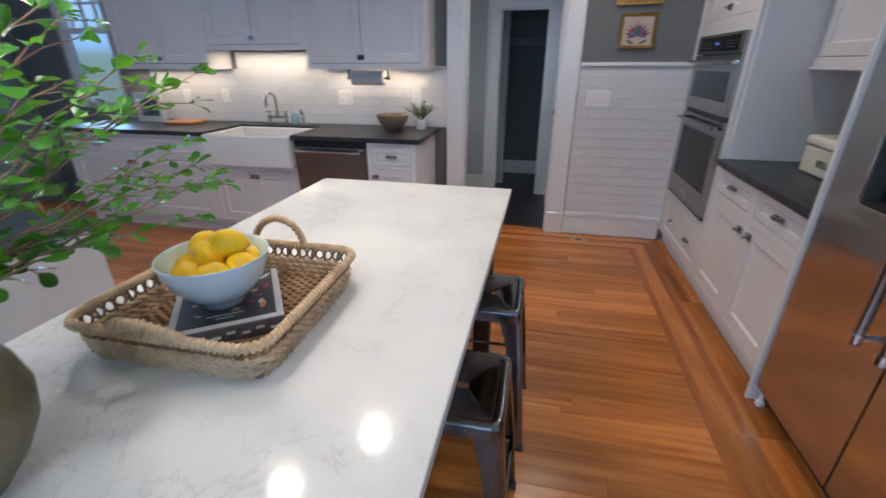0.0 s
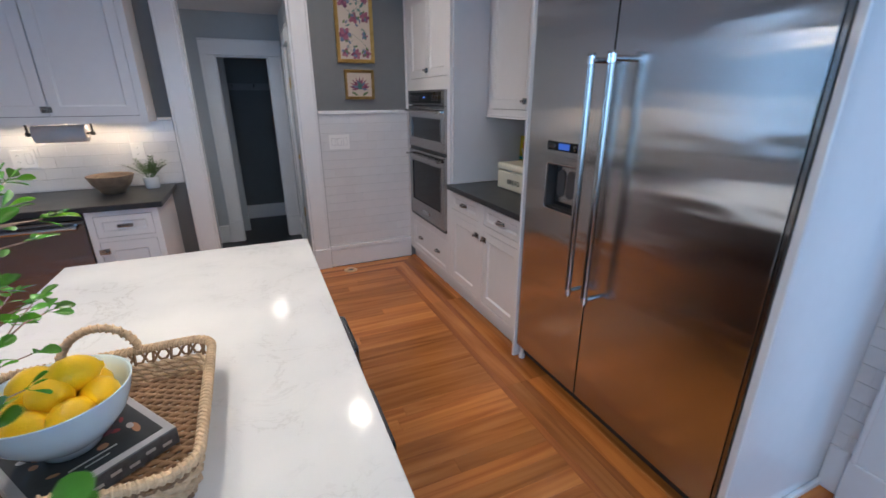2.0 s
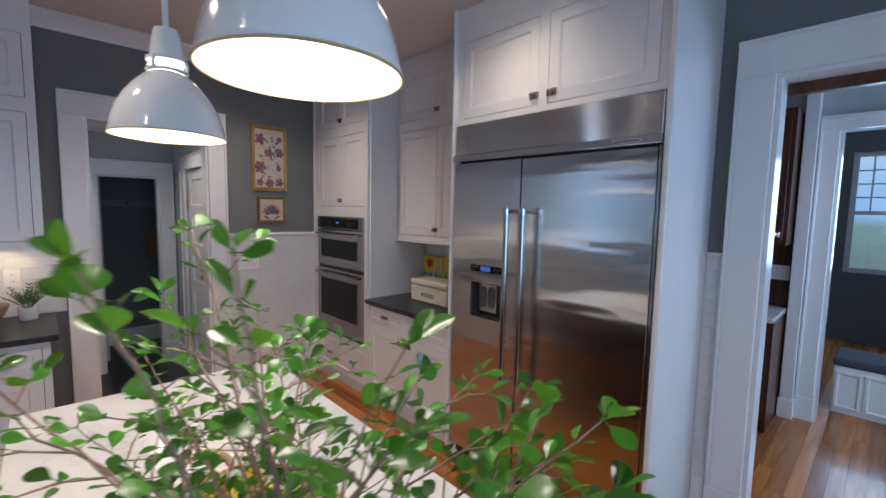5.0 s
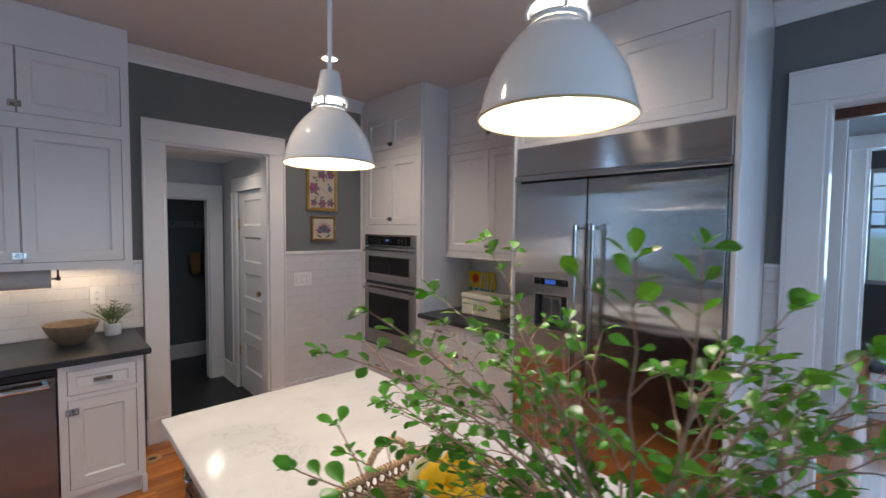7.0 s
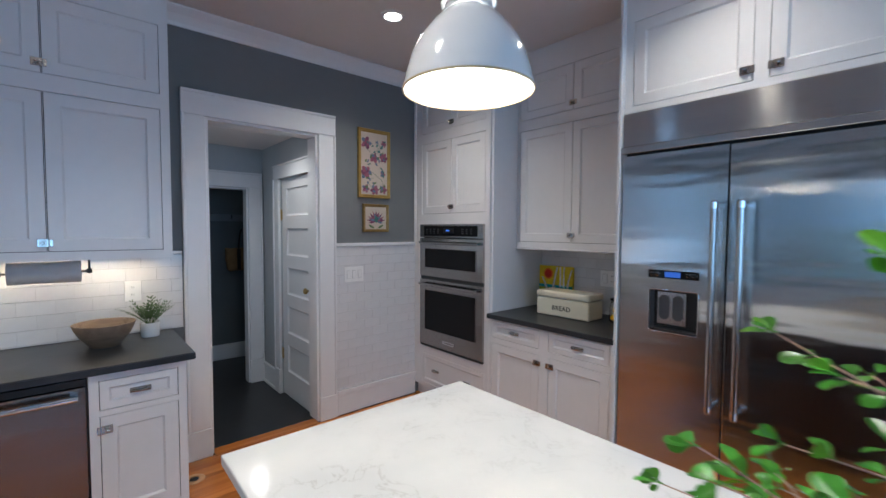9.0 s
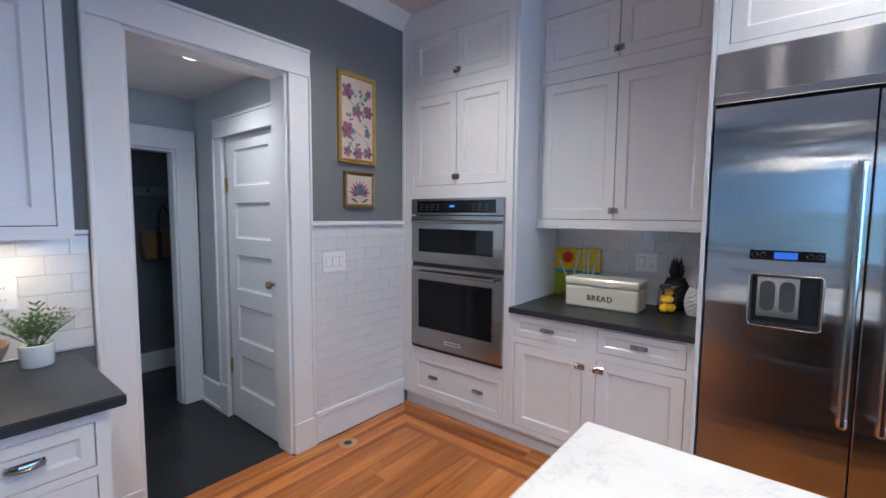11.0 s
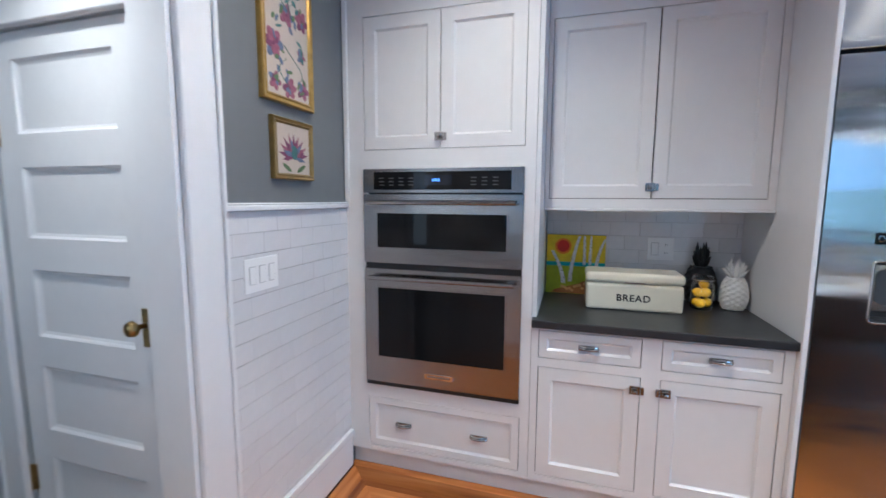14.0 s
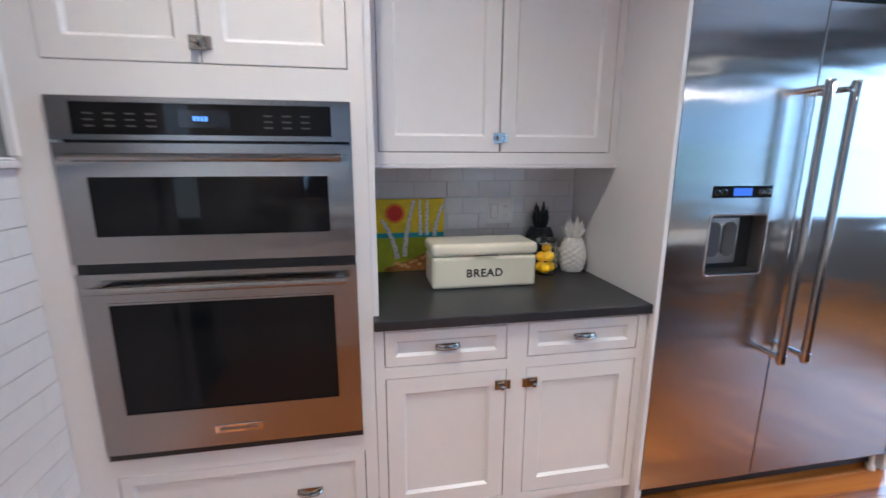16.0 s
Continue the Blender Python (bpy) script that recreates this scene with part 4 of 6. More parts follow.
window("window_1", -4.62, -3.98, WALL_N, WALL_N + T, 0.98, 2.4, 4, 3, "y")
window("window_2", WALL_W - T, WALL_W, -2.2, 1.2, 0.8, 2.35, 8, 3, "x")
window("window_3", -2.0, 0.8, WALL_S - T, WALL_S, 0.75, 2.35, 8, 3, "y")
window("window_5", 2.2, 3.5, -2.3, -2.2, 0.75, 2.35, 4, 3, "y")
# unseen hall window, added to go with the fill lamp there
window("window_6", -1.7, -1.6, 4.15, 4.95, 0.90, 2.0, 3, 2, "x")
window("window_4", 7.0, 7.14, -1.3, 0.30, 0.92, 2.5, 8, 4, "x")
for nm, b in (("backdrop_west", (WALL_W - 1.3, WALL_W - 1.28, -4.0, 3.5, -0.2, 3.6)), ("backdrop_north", (-11.0, -2.2, WALL_N + 2.7, WALL_N + 2.72, -0.2, 3.6)), ("backdrop_south", (-5.4, 5.0, WALL_S - 1.3, WALL_S - 1.28, -0.2, 3.6)), ("backdrop_east", (8.6, 8.62, -3.0, 2.5, -0.2, 3.6))):
    structure(nm, B(b), M_DAY, "plain blue dusk outside the window", "backdrop")

# ---- floor boards ----
BW = 0.083
rng = random.Random(7)
FLOOR = bpy.data.objects["floor"]

structure("west_wainscot", B((WALL_W, WALL_W + 0.03, WALL_S + 0.01, WALL_N - 0.7, 0.16, 0.77), (WALL_W, WALL_W + 0.06, WALL_S + 0.01, WALL_N - 0.7, 0.7702, 0.798), (WALL_W, WALL_W + 0.05, WALL_S + 0.01, 1.4, 2.36, 2.50), bevel=0.004), M_TRIM, "white painted panelling below the window", "trim")

def board_bm(length, width, thick=0.02, a0=0.0, a1=0.0):
    """A floor board along x, from 0; a0, a1: how far its far side is longer (+) at each end, for mitres."""
    bm = bmesh.new()
    c = 0.0006
    w = width - 0.0006
    rows = []
    for z, i in ((-thick, 0), (-c, 0), (0, c)):
        rows.append([bm.verts.new(p) for p in ((i, i, z), (length - i, i, z), (length - i + a1, w - i, z), (i - a0, w - i, z))])
    for a, b in zip(rows, rows[1:]):
        for k in range(4):
            bm.faces.new((a[k], a[(k + 1) % 4], b[(k + 1) % 4], b[k]))
    bm.faces.new(rows[0])
    bm.faces.new(rows[-1])
    bmesh.ops.recalc_face_normals(bm, faces=bm.faces)
    return bm


BOARD = {}


def board_mesh(length, width, material, a0=0.0, a1=0.0):
    key = (round(length, 3), round(width, 3), material.name, a0, a1)
    if key not in BOARD:
        bm = board_bm(length - 0.0006, width, 0.02, a0, a1)
        me = bpy.data.meshes.new("floor_board")
        bm.to_mesh(me)
        bm.free()
        me.materials.append(material)
        BOARD[key] = me
    return BOARD[key]


def lay(x, y, length, width, material, turn=0.0, a0=0.0, a1=0.0):
    ob = new("floor_board", board_mesh(length, width, material, a0, a1))
    ob.parent = FLOOR
    ob.matrix_local = pose(x, y, 0, 0, 0, turn)
    return ob


def rest_of_boards(name, rows, material):
    """The boards that are far or hidden, joined."""
    verts, faces = [], []
    for x, y, length, width in rows:
        n = len(verts)
        verts += [(x, y, 0), (x + length - 0.001, y, 0), (x + length - 0.001, y + width - 0.0012, 0), (x, y + width - 0.0012, 0)]
        verts += [(a, b, -0.02) for a, b, _ in verts[n:n + 4]]
        faces += [(n, n + 1, n + 2, n + 3)] + [(n + k, n + 4 + k, n + 4 + (k + 1) % 4, n + (k + 1) % 4) for k in range(4)]
    me = bpy.data.meshes.new(name)
    me.from_pydata(verts, [], faces)
    me.materials.append(material)
    ob = new(name, me)
    ob.parent = FLOOR
    return tagged(ob, kind="stuff")


XB, YB = 0.893, 3.505                    # where the border begins
far = []
y = WALL_S
while y < YB - 0.001:
    w = min(BW, YB - y)
    x = WALL_W
    while x < XB - 0.001:
        ln_ = rng.choice((0.7, 0.95, 1.2, 1.5, 1.85))
        if XB - x - ln_ < 0.3:
            ln_ = XB - x
        near = (x + ln_ > -0.2 and y > 0.2) or (y > 1.9 and x + ln_ > -1.9)
        if near:
            lay(x, y, ln_, w, M_WOOD)
        else:
            far.append((x, y, ln_, w))
        x += ln_
    y += w
y = -2.2
while y < 0.46:
    x = 1.10
    while x < 7.0:
        ln_ = min(rng.choice((0.95, 1.2, 1.5, 1.85)), 7.0 - x)
        far.append((x, y, ln_, BW))
        x += ln_
    y += BW
y = 0.46
while y < 2.1:
    far.append((1.80, y, 1.85, BW))
    y += BW
rest_of_boards("floor_boards", far, M_WOOD)
# border: two dark strips and three boards, mitred in the corner
edge = [(0.0, 0.038, M_WOOD_DARK, M_WOOD_DARK), (0.038, 0.092, M_WOOD_Y, M_WOOD), (0.130, 0.040, M_WOOD_DARK, M_WOOD_DARK), (0.170, 0.090, M_WOOD_Y, M_WOOD), (0.260, 0.083, M_WOOD_Y, M_WOOD)]
for off, w, my, mx in edge:
    y0 = -1.2
    for y1 in (0.35, 1.6, 2.7, YB + off):
        last = y1 == YB + off
        ob = lay(XB + off, y1, y1 - y0, w, M_WOOD if my is M_WOOD_Y else M_WOOD_DARK, -90, a0=w if last else 0.0)
        y0 = y1
    if off + w > 0.29:
        continue
    x1 = XB + off
    for x0 in (-0.45, -0.80):
        first = x1 == XB + off
        lay(x0, YB + off, x1 - x0, w, mx, 0, a1=w if first else 0.0)
        x1 = x0
for x, y in ((0.507, 3.635), (-0.697, 3.535)):
    ob = thing("floor_socket", (x, y, 0), label="round wooden floor socket ring set in the boards", category="floor socket", group="floor sockets")
    part("ring", lathe([(0.026, 0.001), (0.030, 0.006), (0.052, 0.006), (0.060, 0.001), (0.060, -0.001), (0.026, -0.001), (0.026, 0.001)], (x, y, 0), 28), mat("pale_fir_ring", (0.50, 0.27, 0.12), 0.35, var=0.15, scale=30), ob)
    part("socket", lathe([(0, 0.0015), (0.0255, 0.0015), (0.0255, -0.001), (0, -0.001)], (x, y, 0), 20), M_BLACKPLASTIC, ob)

# ---- tiles ----
TILE = {}


def tiles(parent, fr, u0, u1, v0, v1, tw=0.1535, th=0.0765, w0=0.004, seed=1, g=0.0016, gv=0.0014):
    """Running-bond tiles, each an object of its own, over a thin bed of grout."""
    r = random.Random(seed)
    part("grout_bed", B(fr.box(u0, u1, v0, v1, 0.0005, w0)), M_GROUT, parent)
    n, v = 0, v1
    while v > v0 + 0.004:
        lo = max(v - th, v0)
        u = u0 - (tw / 2 if n % 2 else 0.0) - 0.05
        while u < u1 - 0.004:
            a, b = max(u, u0), min(u + tw, u1)
            u += tw
            if b - a < 0.012:
                continue
            key = (gv, fr.axis, round(b - a, 3), round(v - lo, 3))
            if key not in TILE:
                f0 = Front(fr.axis, 0.0)
                bm = B(f0.box(-(b - a) / 2 + gv / 2, (b - a) / 2 - gv / 2, -(v - lo) / 2 + g / 2, (v - lo) / 2 - g / 2, 0.0, 0.0065))
                bmesh.ops.recalc_face_normals(bm, faces=bm.faces)
                rim = [e for e in bm.edges if all(abs(abs((f0.p(0, 0, 1)[0] or f0.p(0, 0, 1)[1]) and (vv.co.x if fr.axis == "x" else vv.co.y)) - 0.0065) < 1e-5 for vv in e.verts)]
                bmesh.ops.bevel(bm, geom=rim, offset=0.0008, segments=1, affect="EDGES")
                me = bpy.data.meshes.new("tile")
                bm.to_mesh(me)
                bm.free()
                me.materials.append(M_TILE)
                TILE[key] = me
            ob = new("tile", TILE[key])
            ob.parent = parent
            c = fr.p((a + b) / 2, (v + lo) / 2, w0 - 0.001 + r.uniform(0, 0.0005))
            t = [r.uniform(-0.09, 0.09) for _ in range(2)]
            ob.matrix_local = pose(*c, t[0], 0, t[1]) if fr.axis == "y" else pose(*c, 0, t[0], t[1])
        v = lo
        n += 1


WN = bpy.data.objects["wall_north"]
tiles(WN, NORTH, DX1 + 0.145, FACE - 0.002, 0.205, 1.372, seed=2, g=0.0022, gv=0.0004)
tiles(WN, NORTH, -3.62, DX0 - 0.145, TOP + 0.001, 1.352, seed=3, g=0.002, gv=0.0007)
tiles(WN, NORTH, -2.650, -1.830, 1.3525, 1.490, seed=6, g=0.002, gv=0.0007)
WE = bpy.data.objects["wall_east"]
tiles(WE, Front("x", WALL_E), 1.854, 2.836, TOP + 0.001, 1.376, seed=4)
tiles(bpy.data.objects["wall_opening"], EAST, OY1 + 0.165, 0.551, 0.205, 1.42, seed=5, g=0.0022, gv=0.0004)
solo("tile_cap", B((DX1 + 0.145, FACE - 0.002, WALL_N - 0.024, WALL_N, 1.373, 1.394), (DX1 + 0.145, FACE - 0.002, WALL_N - 0.016, WALL_N, 1.3942, 1.402), bevel=0.004, segs=2), M_TRIM, "white moulded cap on the tiled wainscot", "trim")
solo("tile_cap", B((-0.785, DX0 - 0.145, WALL_N - 0.022, WALL_N, 1.354, 1.374), bevel=0.004, segs=2), M_TRIM, "white moulded cap on the backsplash", "trim")
solo("tile_cap", B((WALL_D - 0.022, WALL_D, OY1 + 0.165, 0.551, 1.421, 1.442), bevel=0.004, segs=2), M_TRIM, "white moulded cap on the tiled wainscot", "trim")
structure("baseboard_1", B((DX1 + 0.146, FACE - 0.001, WALL_N - 0.018, WALL_N, 0, 0.165), (DX1 + 0.146, FACE - 0.001, WALL_N - 0.026, WALL_N, 0.1652, 0.204), bevel=0.006, segs=2), M_TRIM, "white baseboard under the tiled wainscot", "baseboard")
structure("baseboard_2", B((WALL_D - 0.018, WALL_D, OY1 + 0.166, 0.551, 0, 0.204), bevel=0.005), M_TRIM, "white baseboard", "baseboard")
solo("wall_strip", B((FACE - 0.012, FACE + 0.0, WALL_N - 0.028, WALL_N - 0.0035, 1.404, CEIL - 0.11), bevel=0.003), M_TRIM, "white scribe moulding in the wall corner", "trim")


def plate(name, fr, u0, u1, v0, v1, toggles, label, w=0.009):
    """A switch or outlet plate; toggles: centres (u, v) with half sizes."""
    ob = thing(name, fr.p((u0 + u1) / 2, v0, w), label=label, category=name.replace("_", " "))
    part("cover", B(fr.box(u0, u1, v0, v1, w, w + 0.006), bevel=0.0015), M_PLATE, ob)
    for u, v, a, b in toggles:
        # grey sheet a little larger than the rocker, painting the shadow round it
        part("rocker_gap", B(fr.box(u - a - 0.003, u + a + 0.003, v - b - 0.003, v + b + 0.003, w + 0.0058, w + 0.0066)), M_GROUT, ob)
        part("rocker", B(fr.box(u - a, u + a, v - b, v + b, w + 0.0067, w + 0.0095), bevel=0.001), M_PLATE, ob)
    return ob


plate("light_switch", NORTH, 0.438, 0.612, 1.083, 1.205, [(0.475, 1.144, 0.014, 0.03), (0.525, 1.144, 0.014, 0.03), (0.575, 1.144, 0.014, 0.03)], "white triple light switch on the tiles")
def outlet(fr, u, v, label, double=False):
    ob = plate("wall_outlet", fr, u - (0.065 if double else 0.04), u + (0.065 if double else 0.04), v - 0.06, v + 0.06, [(u + 0.028, v, 0.016, 0.032)] if double else [], label)
    c = u - 0.028 if double else u
    for dv in (-0.022, 0.022):
        s = part("socket", B(fr.box(c - 0.014, c + 0.014, v + dv - 0.013, v + dv + 0.013, 0.0152, 0.0175), bevel=0.001), M_PLATE, ob)
        part("slots", B(fr.box(c - 0.006, c - 0.004, v + dv - 0.004, v + dv + 0.006, 0.0176, 0.0179), fr.box(c + 0.004, c + 0.006, v + dv - 0.004, v + dv + 0.006, 0.0176, 0.0179)), M_BLACKPLASTIC, s)


outlet(Front("x", WALL_E), 2.235, 1.156, "white outlet and switch plate on the tiles", True)
outlet(NORTH, -1.607, 1.118, "white outlet plate on the backsplash", True)
outlet(NORTH, -0.95, 1.14, "white outlet plate behind the plant")
outlet(NORTH, -2.82, 1.12, "white outlet plate beside the faucet")
outlet(NORTH, -3.25, 1.11, "white outlet plate near the window")

# ---- hall things ----


def panel_door():
    ob = thing("door_1", (HX1 + 0.02, (HD0 + HD1) / 2, 0), label="white painted five-panel door, closed, in the hall", category="door", kind="structure")
    fr = Front("x", HX1 + 0.012)
    y0, y1 = HD0 + 0.004, HD1 - 0.004
    rails = [0.228] + [0.113] * 4 + [0.088]
    ph = (HDT - 0.004 - (HZ + 0.008) - sum(rails)) / 5
    holes, z = [], HZ + 0.008 + rails[0]
    for r in rails[1:]:
        holes.append((y0 + 0.105, y1 - 0.105, z, z + ph))
        z += ph + r
    part("frame", face_frame(fr, y0, y1, HZ + 0.008, HDT - 0.004, holes, depth=0.035), M_TRIM, ob)
    for a, b, c, d in holes:
        bm = bmesh.new()
        rings = [[bm.verts.new(fr.p(u, v, w)) for u, v in ((a + o, c + o), (b - o, c + o), (b - o, d - o), (a + o, d - o))] for o, w in ((0, -0.001), (0.008, -0.010), (0.018, -0.014))]
        for p, q in zip(rings, rings[1:]):
            for k in range(4):
                bm.faces.new((p[k], p[(k + 1) % 4], q[(k + 1) % 4], q[k]))
        bm.faces.new(rings[-1])
        part("panel", bm, M_TRIM, ob)
    for v in (0.346, 1.643):
        part("hinge", B(fr.box(y1 - 0.014, y1 + 0.012, v - 0.05, v + 0.05, 0.001, 0.006), fr.box(y1 - 0.004, y1 + 0.006, v - 0.052, v + 0.052, 0.006, 0.014), bevel=0.001), M_BRASS, ob, "aged brass hinge")
    part("escutcheon", B(fr.box(y0 + 0.02, y0 + 0.062, 0.93, 1.06, 0, 0.005), bevel=0.002), M_BRASS, ob, "aged brass plate")
    c = Vector(fr.p(y0 + 0.045, 1.005, 0.005))
    d = Vector((-1, 0, 0))
    part("knob", tube([c, c + d * 0.03, c + d * 0.034, c + d * 0.044, c + d * 0.058, c + d * 0.064], [0.009, 0.009, 0.02, 0.027, 0.022, 0.006], 16), M_BRASS, ob, "round brass knob", True)


panel_door()
ob = thing("coat_rail", (0.15, 6.13, 1.6), label="white coat rail with dark hooks", category="coat rail")
# white rail coloured dark grey: the cloakroom's shade is put into the colour
part("rail", B((-0.6, 1.0, 6.132, 6.149, 1.60, 1.68), bevel=0.003), mat("shaded_rail_white", (0.20, 0.21, 0.215), 0.6, var=0.05), ob)
for x in (-0.3, -0.05, 0.2, 0.45, 0.7):
    part("hook", tube([(x, 6.131, 1.64), (x, 6.10, 1.635), (x, 6.085, 1.65), (x, 6.085, 1.67)], 0.006, 6), M_BLACKPLASTIC, ob)


def bag():
    """A canvas tote bag hung by its strap."""
    ob = thing("tote_bag", (0.31, 6.07, 1.02), label="tan canvas tote bag hanging from a hook", category="bag")
    m = mat("tan_canvas", (0.26, 0.15, 0.065), 0.85, var=0.2, scale=18, bump=0.3, bump_scale=250)
    bm = bmesh.new()
    rings = []
    for z, w, d in ((1.02, 0.16, 0.035), (1.04, 0.175, 0.05), (1.15, 0.19, 0.055), (1.27, 0.195, 0.035), (1.28, 0.195, 0.03)):
        rings.append([bm.verts.new((0.31 + w * math.copysign(abs(math.cos(a)) ** 0.5, math.cos(a)), 6.07 + d * math.copysign(abs(math.sin(a)) ** 0.7, math.sin(a)), z + 0.008 * math.sin(3 * a))) for a in np.linspace(0, 2 * math.pi, 25)[:-1]])
    for a, b in zip(rings, rings[1:]):
        for k in range(24):
            bm.faces.new((a[k], a[(k + 1) % 24], b[(k + 1) % 24], b[k]))
    bm.faces.new(rings[0][::-1])
    part("body", bm, m, ob, smooth=True)
    dark = mat("brown_strap", (0.03, 0.018, 0.012), 0.6, var=0.2, scale=20)
    for x in (0.25, 0.37):
        part("strap", B((x - 0.018, x + 0.018, 6.006, 6.014, 1.03, 1.275)), dark, ob)
    part("handle", tube([(0.25 + 0.12 * k / 8, 6.02 + 0.06 * math.sin(math.pi * k / 8), 1.27 + 0.235 * math.sin(math.pi * k / 8) ** 0.7) for k in range(9)], 0.009, 6), dark, ob)


bag()

# ---- ceiling lights ----
# fittings for all CANS, the added unseen ones too
for i, (x, y) in enumerate(CANS + [(-0.13, 4.14), (2.7, -0.6)]):
    z = HCEIL if (x, y) == (-0.13, 4.14) else CEIL
    ob = thing("recessed_light", (x, y, z - 0.012), label="round recessed ceiling light, switched on", category="ceiling light", group="recessed lights")
    part("trim_ring", lathe([(0.052, -0.003), (0.056, -0.010), (0.078, -0.006), (0.080, -0.0005), (0.052, -0.0005), (0.052, -0.003)], (x, y, z), 28), M_TRIM, ob, smooth=False)
    part("lens", lathe([(0, -0.004), (0.0515, -0.004)], (x, y, z), 24), M_LIT, ob, "glowing lens")


def pendant(x, y, first=None):
    z = 1.836
    ob = thing("pendant_light", (x, y, z), label="white enamel dome pendant lamp on a rod, lit", category="pendant lamp", group="pendants over the island", local=True)
    outer = [(0.150, 0.0), (0.1515, 0.004), (0.149, 0.012), (0.144, 0.035), (0.132, 0.075), (0.112, 0.113), (0.087, 0.146), (0.065, 0.168), (0.050, 0.179), (0.046, 0.182)]
    inner = [(0.043, 0.179), (0.061, 0.165), (0.083, 0.143), (0.108, 0.110), (0.128, 0.073), (0.141, 0.034), (0.1465, 0.010), (0.150, 0.0)]
    part("shade", lathe(outer + inner, n=48), M_WHITE, ob, "white enamel dome shade", True)
    part("rim", tube([(0.1505 * math.cos(a), 0.1505 * math.sin(a), 0.0) for a in np.linspace(0, 2 * math.pi, 49)[:-1]], 0.0028, 6, closed=True), mat("cream_rim", (0.55, 0.42, 0.24), 0.35, var=0.05), ob)
    # glowing collar between shade and neck, held by four struts
    part("collar", lathe([(0.046, 0.183), (0.056, 0.186), (0.056, 0.190), (0.040, 0.192), (0.040, 0.183), (0.046, 0.183)], n=32), M_WHITE, ob)
    part("diffuser", lathe([(0, 0.185), (0.036, 0.185), (0.040, 0.193), (0.040, 0.212), (0, 0.213)], n=24), mat("lit_diffuser", (1, 1, 1), 0.5, emit=((1, 0.95, 0.88), 6)), ob)
    for k in range(4):
        a = math.pi / 4 + k * math.pi / 2
        c, s = math.cos(a), math.sin(a)
        part("strut", tube([(0.058 * c, 0.058 * s, 0.186), (0.060 * c, 0.060 * s, 0.200), (0.050 * c, 0.050 * s, 0.222)], 0.005, 6), M_WHITE, ob)
    part("upper_ring", lathe([(0.047, 0.213), (0.054, 0.214), (0.054, 0.222), (0.045, 0.224), (0.040, 0.222), (0.040, 0.213), (0.047, 0.213)], n=32), M_WHITE, ob)
    part("neck", lathe([(0.045, 0.224), (0.044, 0.228), (0.038, 0.275), (0.033, 0.300), (0.031, 0.306), (0.012, 0.308), (0.009, 0.309), (0, 0.309)], n=28), M_WHITE, ob, smooth=False)
    part("rod", tube([(0, 0, 0.308), (0, 0, CEIL - z - 0.02)], 0.008, 10), M_WHITE, ob)
    part("canopy", lathe([(0, CEIL - z - 0.025), (0.05, CEIL - z - 0.022), (0.06, CEIL - z - 0.004), (0.06, CEIL - z - 0.001), (0, CEIL - z - 0.001)], n=24), M_WHITE, ob)
    part("bulb", lathe([(0, 0.025), (0.02, 0.028), (0.034, 0.05), (0.036, 0.07), (0.028, 0.10), (0.016, 0.125), (0.016, 0.16), (0, 0.161)], n=20), M_BULB, ob, "glowing bulb", True).visible_shadow = False
    return ob


for x, y in PENDANTS:
    pendant(x, y)

# ---- stools ----
M_GUN = mat("gunmetal_steel", (0.20, 0.205, 0.215), 0.24, 1.0, var=0.25, scale=8, bump=0.04, bump_scale=90, rough_var=0.1)


